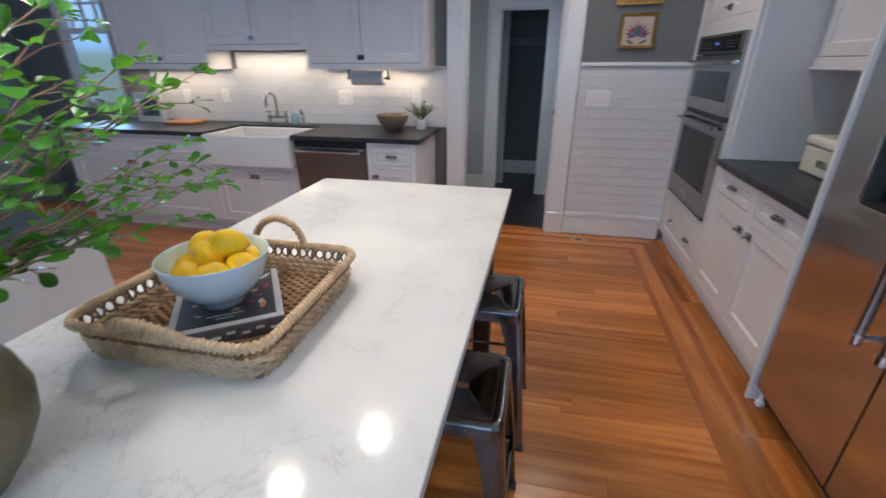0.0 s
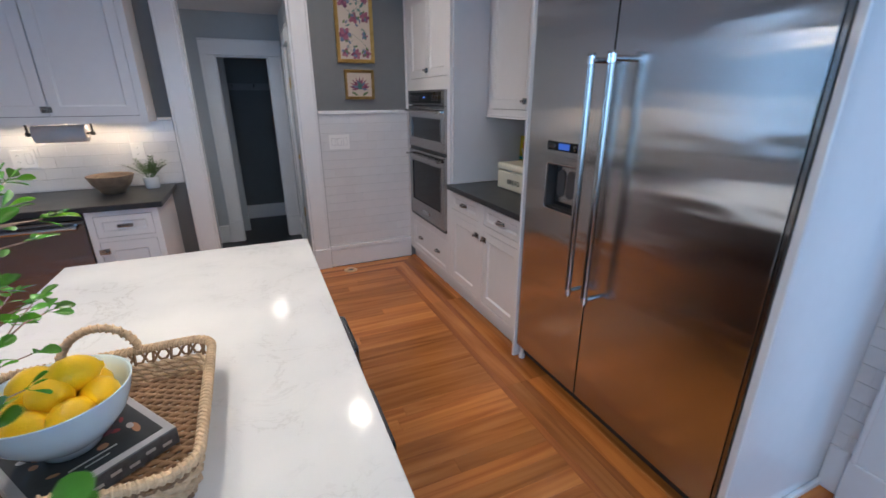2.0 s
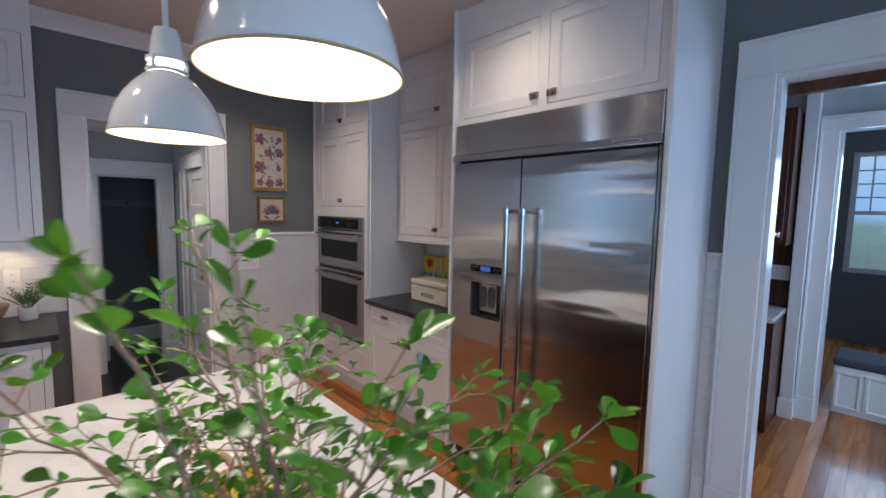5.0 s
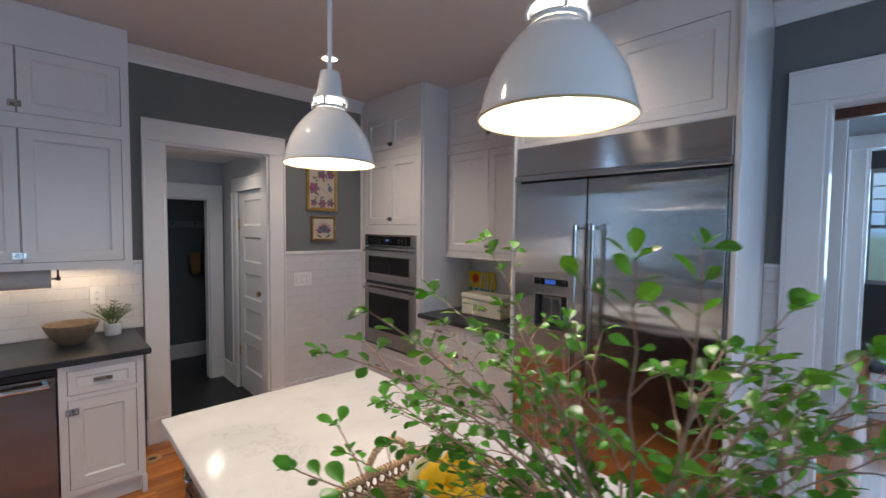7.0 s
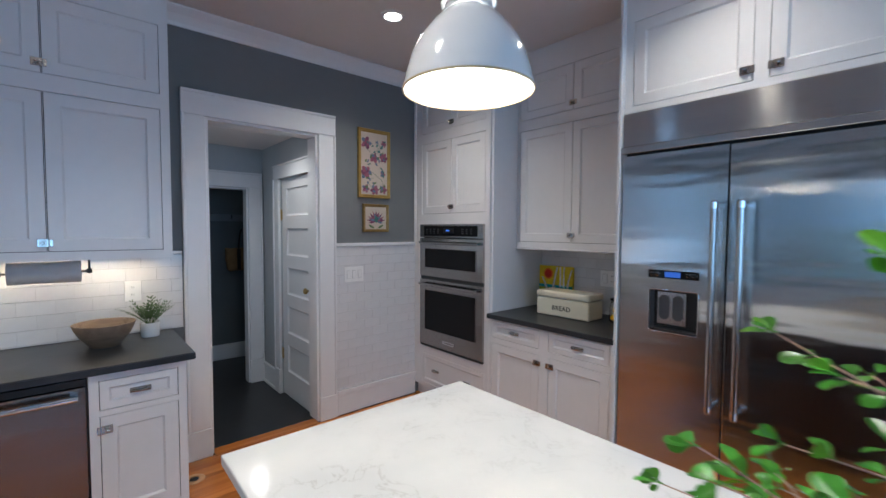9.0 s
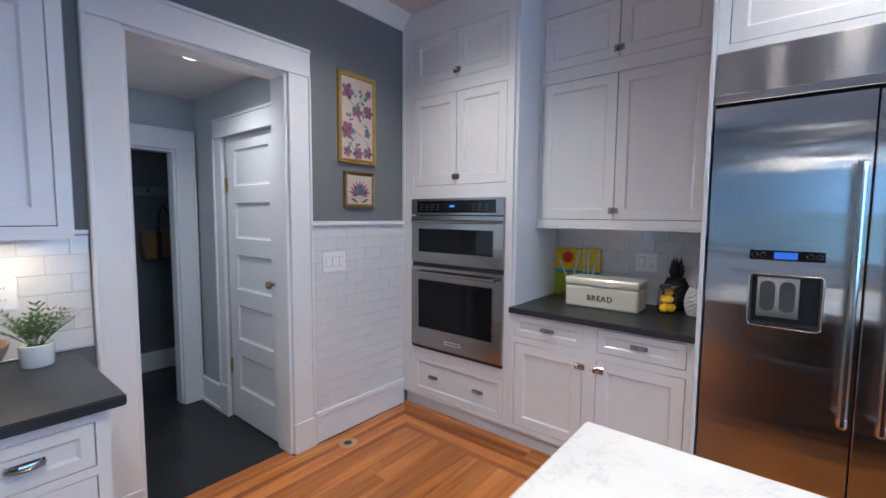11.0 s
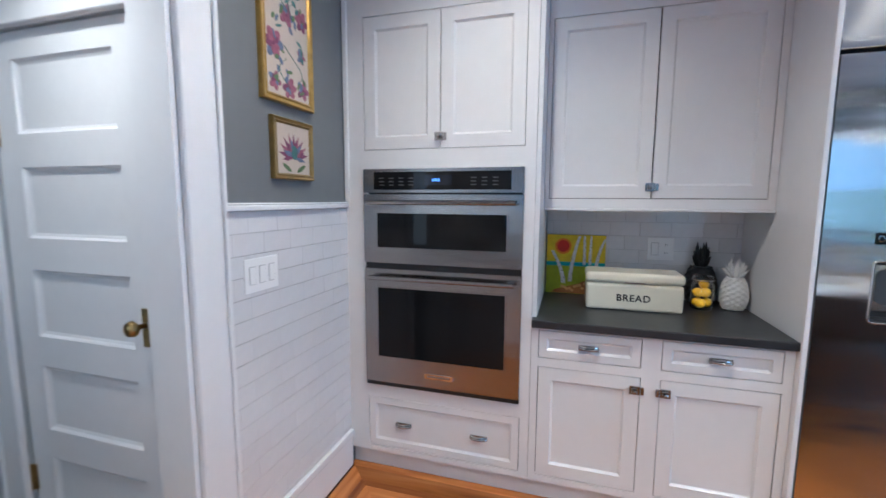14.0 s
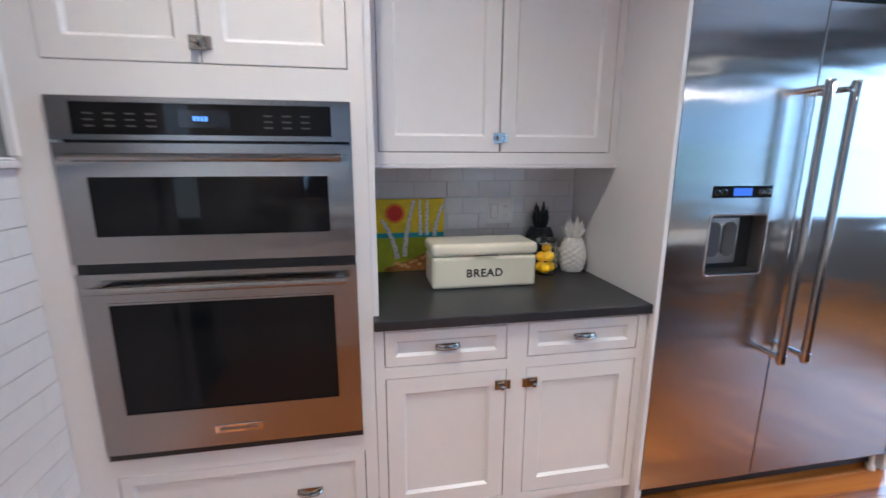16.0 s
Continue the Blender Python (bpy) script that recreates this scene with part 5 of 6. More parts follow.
def stool():
    ob = thing("metal_stool", (-0.050, 1.512, 0), label="gunmetal sheet-steel counter stool tucked under the island", category="stool", group="stools at the island", local=True)
    h, s = 0.60, 0.145

    def ring(bm, half, z, rad, n=5):
        out = []
        for cx, cy, a0 in ((1, 1, 0), (-1, 1, 90), (-1, -1, 180), (1, -1, 270)):
            for k in range(n):
                a = radians(a0 + 90 * k / (n - 1))
                out.append(bm.verts.new((cx * (half - rad) + rad * math.cos(a), cy * (half - rad) + rad * math.sin(a), z)))
        return out

    bm = bmesh.new()
    rings = [ring(bm, *r) for r in ((s + 0.004, h - 0.045, 0.03), (s + 0.003, h - 0.012, 0.03), (s, h - 0.002, 0.03), (s - 0.008, h, 0.028), (s - 0.018, h - 0.001, 0.025), (s - 0.023, h - 0.006, 0.024), (s - 0.026, h - 0.007, 0.022))]
    for a, b in zip(rings, rings[1:]):
        for k in range(len(a)):
            bm.faces.new((a[k], a[(k + 1) % len(a)], b[(k + 1) % len(b)], b[k]))
    # seat pan with a hand hole in the middle
    hole = [bm.verts.new((0.042 * math.copysign(min(1, abs(1.5 * math.cos(a))), math.cos(a)), 0.016 * math.copysign(min(1, abs(1.5 * math.sin(a))), math.sin(a)), h - 0.007)) for a in np.linspace(math.pi / 20, 2 * math.pi + math.pi / 20, 21)[:-1]]
    low = [bm.verts.new((v.co.x * 0.93, v.co.y * 0.85, h - 0.016)) for v in hole]
    last = rings[-1]
    for k in range(20):
        bm.faces.new((last[k], last[(k + 1) % 20], hole[(k + 1) % 20], hole[k]))
        bm.faces.new((hole[k], hole[(k + 1) % 20], low[(k + 1) % 20], low[k]))
    part("seat", bm, M_GUN, ob, "pressed steel seat with a hand hole", True)
    for cx, cy in ((1, 1), (-1, 1), (-1, -1), (1, -1)):
        bm = bmesh.new()
        prof = []
        for z, wid, off in ((h - 0.040, 0.075, s + 0.001), (h - 0.12, 0.060, s + 0.010), (0.30, 0.046, s + 0.026), (0.012, 0.034, s + 0.046)):
            # an angle section with a rounded outer corner
            o, t = off, 0.006
            pts = [(o, o - wid), (o, o - 0.016), (o - 0.005, o - 0.005), (o - 0.016, o), (o - wid, o), (o - wid, o - t), (o - 0.018, o - t), (o - t, o - 0.018), (o - t, o - wid)]
            prof.append([bm.verts.new((cx * a, cy * b, z)) for a, b in pts])
        for a, b in zip(prof, prof[1:]):
            for k in range(9):
                bm.faces.new((a[k], a[(k + 1) % 9], b[(k + 1) % 9], b[k]))
        bm.faces.new(prof[0])
        bm.faces.new(prof[-1][::-1])
        leg = part("leg", bm, M_GUN, ob)
        o = s + 0.032
        part("foot_pad", B((cx * (o - 0.018), cx * (o + 0.018), cy * (o - 0.018), cy * (o + 0.018), 0, 0.014), bevel=0.004), M_BLACKPLASTIC, leg, "black rubber foot")
    for a, b in (((1, 1), (-1, 1)), ((-1, 1), (-1, -1)), ((-1, -1), (1, -1)), ((1, -1), (1, 1))):
        o = s + 0.018
        part("brace", tube([(a[0] * o, a[1] * o, 0.235), (b[0] * o, b[1] * o, 0.235)], 0.007, 6), M_GUN, ob)
    return ob


st = stool()
copy_thing(st, pose(-0.066, 0.986, 0, 0, 0, -0.5))


# ---- things on the island ----
M_REED = mat("seagrass", (0.58, 0.405, 0.25), 0.75, var=0.38, scale=22, bump=0.5, bump_scale=160)
M_REED_DARK = mat("dark_seagrass", (0.25, 0.145, 0.08), 0.75, var=0.4, scale=22, bump=0.5, bump_scale=160)


def basket():
    ob = thing("woven_basket_tray", (-0.528, 0.779, ISL), 0.5, "rectangular woven seagrass tray basket with loop handles", "basket", local=True)
    hx, hy, H = 0.207, 0.213, 0.080
    # lower wall: courses of twisted strands that weave in and out
    bm = bmesh.new()
    for c in range(4):
        z = 0.007 + c * 0.012
        base = rounded(hx - 0.018 + c * 0.0025, hy - 0.018 + c * 0.0025, 0.045, step=0.009)
        n = len(base)
        for ph in (0, math.pi):
            pts = []
            for i, p in enumerate(base):
                d = p.normalized()
                s = math.sin(2 * math.pi * (i / 5.0) + ph + c * 1.7)
                pts.append(p + d * 0.0055 * s + Vector((0, 0, z + 0.004 * math.cos(2 * math.pi * (i / 5.0) + ph + c * 1.7))))
            tube(pts, 0.0052, 5, bm, closed=True)
    tagged(part("woven_wall", bm, M_REED, ob, "plaited seagrass wall", True), kind="stuff")
    # open lattice under the rim
    bm = bmesh.new()
    base = rounded(hx - 0.006, hy - 0.006, 0.045, step=0.012)
    for ph in (0, 1):
        pts = []
        for i, p in enumerate(base):
            up = (i // 2 + ph) % 2
            pts.append(p + p.normalized() * (0.002 if up else -0.003) + Vector((0, 0, 0.073 if up else 0.052)))
        tube(pts, 0.0030, 5, bm, closed=True)
    for i in range(0, len(base), 3):
        p = base[i]
        tube([p * 0.97 + Vector((0, 0, 0.048)), p + Vector((0, 0, 0.077))], 0.003, 5, bm)
    part("lattice", bm, M_REED_DARK, ob, "open dark lattice band")
    # rim: a rope wrapped with strands
    base = rounded(hx, hy, 0.05, step=0.006)
    rope = [p + Vector((0, 0, H)) for p in base]
    part("rim", tube(rope, 0.0085, 8, closed=True), M_REED, ob)
    bm = bmesh.new()
    pts = []
    m = len(base)
    for k in range(m * 4):
        i, f = k // 4, (k % 4) / 4
        p = base[i].lerp(base[(i + 1) % m], f)
        a = 2 * math.pi * k / 7.0
        d = p.normalized()
        pts.append(p + d * 0.0090 * math.cos(a) + Vector((0, 0, H + 0.0090 * math.sin(a))))
    tube(pts, 0.0030, 4, bm, closed=True)
    part("rim_wrap", bm, M_REED, ob, "wrapped rim cord", True)
    # floor: close strands over and under
    bm = bmesh.new()
    y = -hy + 0.026
    k = 0
    while y < hy - 0.02:
        xs = np.linspace(-hx + 0.022, hx - 0.022, 46)
        tube([(x, y + 0.0012 * math.sin(x * 90 + k), 0.0065 + 0.0035 * math.sin(x * 2 * math.pi / 0.036 + math.pi * (k % 2))) for x in xs], 0.0052, 5, bm)
        y += 0.0098
        k += 1
    tagged(part("woven_floor", bm, M_REED_DARK, ob, "brown woven floor", True), kind="stuff")
    # handles
    for s in (1, -1):
        pts = [Vector((-0.013 + 0.072 * math.cos(a) if s > 0 else 0.072 * math.cos(a), s * (hy - 0.002 + (0.03 * math.sin(a) if s < 0 else 0.008 * math.sin(a))), H - 0.006 + (0.075 * math.sin(a) if s > 0 else 0.052 * math.sin(a)))) for a in np.linspace(0, math.pi, 19)]
        h = part("handle", tube(pts, 0.0085, 8), M_REED, ob, "wrapped loop handle", True)
        bm = bmesh.new()
        w = []
        for k in range(18 * 6):
            i, f = k // 6, (k % 6) / 6
            p = pts[i].lerp(pts[i + 1], f)
            d = (pts[i + 1] - pts[i]).normalized()
            e1 = d.orthogonal().normalized()
            e2 = d.cross(e1)
            a = 2 * math.pi * k / 6.0
            w.append(p + 0.009 * (math.cos(a) * e1 + math.sin(a) * e2))
        part("handle_wrap", tube(w, 0.0028, 4, bm), M_REED, ob, "", True)


basket()


def book():
    z = ISL + 0.013
    ob = thing("cookbook", (-0.530, 0.762, z), 36.0, "hardback cookbook with dark photographic cover", "book", local=True)
    w, d, h = 0.106, 0.118, 0.034
    cover = mat("dark_cover", (0.030, 0.034, 0.036), 0.3, var=0.3, scale=14, coat=0.3)
    grey = mat("grey_cover_edge", (0.42, 0.41, 0.43), 0.35, var=0.06, scale=10)
    part("pages", B((-w + 0.004, w - 0.004, -d + 0.004, d - 0.002, 0.003, h - 0.003)), mat("paper", (0.70, 0.68, 0.63), 0.8, var=0.06, scale=90), ob)
    part("back_board", B((-w, w, -d, d, 0, 0.003), bevel=0.0008), grey, ob)
    top = part("front_board", B((-w, w, -d, d, h - 0.003, h), bevel=0.0008), grey, ob)
    part("spine", B((-w, w, -d - 0.003, -d + 0.001, 0, h), bevel=0.001), mat("patterned_spine", (0.10, 0.11, 0.125), 0.4, var=0.5, scale=60), ob)
    part("cover_print", B((-w + 0.014, w - 0.014, -d + 0.016, d - 0.004, h, h + 0.0008)), cover, top)
    r = random.Random(5)
    cols = [mat("print_red", (0.30, 0.03, 0.04), 0.35), mat("print_tan", (0.50, 0.24, 0.13), 0.35), mat("print_pale", (0.55, 0.52, 0.52), 0.35), mat("print_plum", (0.13, 0.03, 0.06), 0.35)]
    for i in range(24):
        x, y, a = r.uniform(-0.075, 0.080), r.uniform(-0.06, 0.10), r.uniform(0, 3.1)
        l, b = r.uniform(0.007, 0.018), r.uniform(0.003, 0.008)
        bm = bmesh.new()
        f = [bm.verts.new((x + l * math.cos(t) * math.cos(a) - b * math.sin(t) * math.sin(a), y + l * math.cos(t) * math.sin(a) + b * math.sin(t) * math.cos(a), h + 0.0009 + i * 0.00002)) for t in np.linspace(0, 2 * math.pi, 11)[:-1]]
        bm.faces.new(f)
        part("print_shape", bm, cols[i % 4], top)
    pale = mat("print_lettering", (0.62, 0.62, 0.62), 0.4)
    for k, (x0, x1, y, t) in enumerate(((-0.040, 0.030, -0.074, 0.0016), (-0.022, 0.014, -0.086, 0.0012))):
        part("title_bar", B((x0, x1, y, y + 2 * t, h + 0.0008, h + 0.0012)), pale, top)
    for k in range(7):
        x = -0.085 + k * 0.027
        part("spine_mark", B((x, x + 0.016, -d - 0.0036, -d - 0.003, 0.010 + 0.006 * (k % 2), 0.016 + 0.006 * (k % 2))), pale, ob)


book()
# white glaze; the window's blue reflection is mixed into its base colour
M_BOWL = mat("white_bowl_window_tint", (0.66, 0.78, 0.84), 0.10, coat=0.5, var=0.03, scale=4)
BZ = ISL + 0.048
BOWL = (-0.533, 0.752, BZ)
prof = [(0, 0.003), (0.040, 0.003), (0.043, 0.0), (0.050, 0.0), (0.051, 0.010), (0.060, 0.016), (0.085, 0.032), (0.108, 0.058), (0.122, 0.088), (0.128, 0.110), (0.1285, 0.112), (0.126, 0.1125), (0.123, 0.110), (0.116, 0.088), (0.102, 0.060), (0.080, 0.037), (0.05, 0.022), (0, 0.018)]
solo("fruit_bowl", lathe([(0.84 * q, z) for q, z in prof], BOWL, 48), M_BOWL, "white glazed footed bowl full of lemons", "bowl", smooth=True)


def lemon_mesh():
    bm = lathe([(0, -0.046), (0.006, -0.0455), (0.008, -0.041), (0.016, -0.036), (0.025, -0.026), (0.031, -0.012), (0.0325, 0.0), (0.031, 0.012), (0.025, 0.026), (0.016, 0.035), (0.007, 0.041), (0.006, 0.045), (0, 0.0465)], n=20)
    me = bpy.data.meshes.new("lemon")
    bm.to_mesh(me)
    bm.free()
    me.polygons.foreach_set("use_smooth", [True] * len(me.polygons))
    m = mat("lemon_rind", (0.92, 0.54, 0.012), 0.34, var=0.10, scale=8, bump=0.25, bump_scale=220, rnd=0.08)
    me.materials.append(m)
    return me


LEMON = lemon_mesh()
for dx, dy, dz, rx, rz, k in ((-0.066, -0.012, 0.078, 80, 20, 1.02), (-0.030, -0.062, 0.080, 85, 70, 1.05), (0.036, -0.055, 0.084, 90, -35, 1.0), (0.070, 0.004, 0.086, 75, 15, 1.02), (0.040, 0.062, 0.084, 85, 60, 1.0), (-0.030, 0.066, 0.080, 80, -20, 1.0), (-0.004, -0.006, 0.108, 70, 40, 1.12), (0.030, 0.020, 0.128, 85, -60, 1.06), (-0.042, 0.026, 0.118, 60, 100, 1.0), (-0.012, 0.02, 0.055, 90, 0, 1.0), (0.012, -0.04, 0.055, 90, 50, 1.0)):
    ob = new("lemon", LEMON)
    ob.matrix_world = pose(BOWL[0] + 0.82 * dx, BOWL[1] + 0.82 * dy, BZ + dz, rx, 0, rz) @ Matrix.Diagonal((0.9 * k, 0.9 * k, 0.9 * k, 1))
    tagged(ob, "ripe yellow lemon in the white bowl", "lemon", "lemons in the bowl")

# vase with leafy branches
VX, VY = -0.602, 0.303
prof = [(0, 0.0), (0.060, 0.0), (0.064, 0.006), (0.090, 0.04), (0.112, 0.085), (0.118, 0.125), (0.110, 0.165), (0.088, 0.20), (0.062, 0.222), (0.050, 0.236), (0.052, 0.250), (0.047, 0.250), (0.044, 0.236), (0.056, 0.218), (0.082, 0.194), (0.102, 0.16), (0.108, 0.12), (0.085, 0.045), (0, 0.02)]
solo("vase", lathe(prof, (VX, VY, ISL), 40), mat("bronze_glaze", (0.19, 0.165, 0.105), 0.36, 0.5, var=0.25, scale=9, bump=0.08, bump_scale=40), "round olive bronze vase holding leafy branches", "vase", smooth=True)


def leaf_material():
    m = mat("leaf_green", (0.044, 0.175, 0.021), 0.22, var=0.45, scale=14, rnd=0.75)
    nd, ln = m.node_tree.nodes, m.node_tree.links
    b = nd["Principled BSDF"]
    tr = nd.new("ShaderNodeBsdfTranslucent")
    tr.inputs[0].default_value = (0.16, 0.46, 0.034, 1)
    mx = nd.new("ShaderNodeMixShader")
    mx.inputs[0].default_value = 0.26
    ln.new(b.outputs[0], mx.inputs[1])
    ln.new(tr.outputs[0], mx.inputs[2])
    ln.new(mx.outputs[0], nd["Material Output"].inputs[0])
    return m


M_LEAF = leaf_material()
M_BARK = mat("twig_bark", (0.27, 0.165, 0.12), 0.6, var=0.3, scale=40, bump=0.3, bump_scale=200)


def leaf_mesh(length, width, curl, fold):
    """A round-tipped leaf along x with a fold on its midrib."""
    bm = bmesh.new()
    rows = []
    for t, w in ((0.0, 0.03), (0.16, 0.32), (0.38, 0.78), (0.62, 1.0), (0.82, 0.86), (0.95, 0.45), (1.0, 0.05)):
        x = t * length
        z = -curl * length * t * t
        hw = 0.5 * width * w
        rows.append([bm.verts.new((x, s * hw, z + fold * abs(s) * hw + 0.0)) for s in (-1, -0.5, 0, 0.5, 1)])
    for a, b in zip(rows, rows[1:]):
        for k in range(4):
            bm.faces.new((a[k], a[k + 1], b[k + 1], b[k]))
    tube([(-0.012, 0, 0.002), (0, 0, 0)], 0.0009, 3, bm, cap=False)
    me = bpy.data.meshes.new("leaf")
    bm.to_mesh(me)
    bm.free()
    me.polygons.foreach_set("use_smooth", [True] * len(me.polygons))
    me.materials.append(M_LEAF)
    return me


LEAVES = [leaf_mesh(0.035, 0.025, 0.12, 0.22), leaf_mesh(0.032, 0.024, 0.25, 0.12), leaf_mesh(0.040, 0.027, 0.05, 0.30), leaf_mesh(0.027, 0.020, 0.18, 0.2)]
TIPS = [(-0.641, 0.570, 1.600), (-0.780, 0.247, 1.590), (-0.697, 0.207, 1.600), (-0.902, 0.557, 1.505), (-0.921, 0.631, 1.434), (-1.001, 0.566, 1.315), (-0.662, 0.685, 1.490),
        (-0.534, 0.785, 1.190), (-0.480, 0.664, 1.367), (-0.458, 0.618, 1.409), (-0.627, 0.853, 1.250), (-0.611, 0.752, 1.103), (-0.700, 0.760, 1.175), (-0.541, 0.600, 1.461), (-0.536, 0.603, 1.334),
        (-0.576, 0.557, 1.377), (-0.718, 0.637, 1.131), (-0.502, 0.489, 1.425), (-0.374, 0.256, 1.414), (-0.430, 0.160, 1.400), (-0.529, 0.464, 1.455), (-0.520, 0.800, 1.385), (-0.590, 0.144, 1.525),
        (-0.373, 0.146, 1.342), (-0.673, 0.813, 1.238), (-0.505, 0.227, 1.450), (-0.640, 0.075, 1.500), (-0.672, 0.070, 1.420), (-0.772, 0.696, 1.301), (-0.866, 0.666, 1.247), (-0.682, 0.722, 1.385), (-0.678, 0.761, 1.306),
        (-0.352, 0.190, 1.404), (-0.30, 0.170, 1.30), (-0.33, 0.10, 1.22), (-0.607, 0.900, 1.172), (-0.586, 0.807, 1.208),
        (-0.46, 0.03, 1.40), (-0.42, 0.06, 1.44), (-0.40, 0.02, 1.35), (-0.50, 0.075, 1.47), (-0.37, 0.10, 1.30)]


def branches():
    ob = thing("leafy_branches", (VX, VY, ISL + 0.20), label="spray of leafy green branches in a vase", category="plant", local=True)
    r = random.Random(11)
    o = Vector((VX, VY, ISL + 0.20))
    for t in TIPS:
        tip = Vector(t) - o
        flat = Vector((tip.x, tip.y, 0))
        d = flat.normalized() if flat.length > 1e-3 else Vector((1, 0, 0))
        s = d * 0.022 + Vector((0, 0, -0.10))
        m0 = d * 0.034 + Vector((0, 0, 0.045))
        c = flat * r.uniform(0.30, 0.60) + Vector((r.uniform(-0.05, 0.05), r.uniform(-0.05, 0.05), max(0.08, tip.z * r.uniform(0.4, 0.8) + 0.02)))
        pts = [s]
        for k in range(15):
            u = k / 14
            p = m0 * (1 - u) ** 2 + c * 2 * u * (1 - u) + tip * u * u
            w = 0.006 * math.sin(u * math.pi)
            pts.append(p + Vector((r.uniform(-w, w), r.uniform(-w, w), r.uniform(-w, w))))
        br = part("branch", tube(pts, [0.0026] + [0.0026 - 0.0017 * k / 14 for k in range(15)], 6), M_BARK, ob, smooth=True)
        spots = []
        for k in (3, 4, 5, 6, 8, 9, 10, 11, 12, 13, 14):
            p, q = pts[k + 1], (pts[min(k + 2, 15)] - pts[k]).normalized()
            side = q.cross(Vector((0, 0, 1)))
            side = side.normalized() * (1 if k % 4 else -1) if side.length > 1e-3 else Vector((1, 0, 0))
            if k in (5, 8, 11):
                e = p + (q * 0.6 + side * 0.8 + Vector((0, 0, r.uniform(-0.3, 0.5)))).normalized() * r.uniform(0.05, 0.11)
                mid = p.lerp(e, 0.5) + Vector((0, 0, 0.006))
                part("twig", tube([p, mid, e], [0.0015, 0.0012, 0.0009], 5), M_BARK, br)
                d2 = (e - p).normalized()
                spots += [(e, d2, 1.0), (e, d2, -1.0), (e, d2, 0.0), (mid, d2, 1.0)]
            else:
                spots += [(p, q, 1.0), (p, q, -1.0)]
        spots += [(pts[-1], (pts[-1] - pts[-2]).normalized(), v) for v in (0.0, 1.0, -1.0)]
        rest = []
        for n, (p, q, sgn) in enumerate(spots):
            side = q.cross(Vector((0, 0, 1)))
            side = side.normalized() if side.length > 1e-3 else Vector((0, 1, 0))
            x = (q * r.uniform(0.4, 1.0) + side * sgn * r.uniform(0.5, 1.0) + Vector((0, 0, r.uniform(-0.5, 0.5)))).normalized()
            up = (Vector((0, 0, 1)) + 0.75 * Vector((r.uniform(-1, 1), r.uniform(-1, 1), r.uniform(-1, 1)))).normalized()
            y = up.cross(x).normalized()
            z = x.cross(y)
            k = r.uniform(0.5, 0.95)
            m = Matrix.Translation(p + x * 0.009 * k) @ Matrix((x, y, z)).transposed().to_4x4() @ Matrix.Diagonal((k, k, k, 1))
            me = LEAVES[r.randrange(4)]
            if n % 5 < 2 and n > 3:
                lf = new("leaf", me)
                lf.parent = br
                lf.matrix_local = m
            else:
                rest.append((me, m))
        bm = bmesh.new()
        for me, m in rest:
            n0 = len(bm.verts)
            bm.from_mesh(me)
            bm.verts.ensure_lookup_table()
            for v in bm.verts[n0:]:
                v.co = m @ v.co
        tagged(part("foliage", bm, M_LEAF, br, smooth=True), kind="stuff")


branches()

# ---- things on the worktop beside the fridge ----
M_CREAM = mat("cream_enamel", (0.70, 0.66, 0.54), 0.25, coat=0.3, var=0.03, scale=6)


def bread_box():
    ob = thing("bread_box", (1.50, 2.42, TOP), label="cream enamel bread box lettered BREAD", category="bread box")
    x0, x1, y0, y1, z0, z1 = 1.430, 1.625, 2.186, 2.620, TOP + 0.001, 1.070
    part("body", B((x0, x1, y0, y1, z0, 1.018), bevel=0.014, segs=3), M_CREAM, ob)
    lid = part("lid", B((x0 - 0.004, x1 + 0.003, y0 - 0.004, y1 + 0.004, 1.0195, z1), bevel=0.018, segs=4), M_CREAM, ob, "cream curved lid")
    part("handle", B((x0 - 0.016, x0 - 0.0042, 2.353, 2.453, 1.0225, 1.029), bevel=0.002), M_CHROME, lid, "chrome lid handle")
    cu = bpy.data.curves.new("lettering", "FONT")
    cu.body, cu.size, cu.align_x, cu.align_y, cu.extrude = "BREAD", 0.046, "CENTER", "CENTER", 0.0004
    cu.offset = 0.0011
    cu.space_character = 1.12
    tmp = new("lettering", cu)
    me = bpy.data.meshes.new_from_object(tmp.evaluated_get(bpy.context.evaluated_depsgraph_get()))
    bpy.data.objects.remove(tmp)
    me.materials.append(M_BLACKPLASTIC)
    ob2 = new("lettering", me)
    ob2.parent = bpy.data.objects[ob.children[0].name]
    ob2.matrix_local = Matrix.Translation(Vector((x0 - 0.0008, 2.405, 0.948)) - Vector((1.50, 2.42, TOP))) @ Matrix(((0, 0, -1, 0), (-1, 0, 0, 0), (0, 1, 0, 0), (0, 0, 0, 1)))
    ob2["label"] = "black word BREAD"


bread_box()


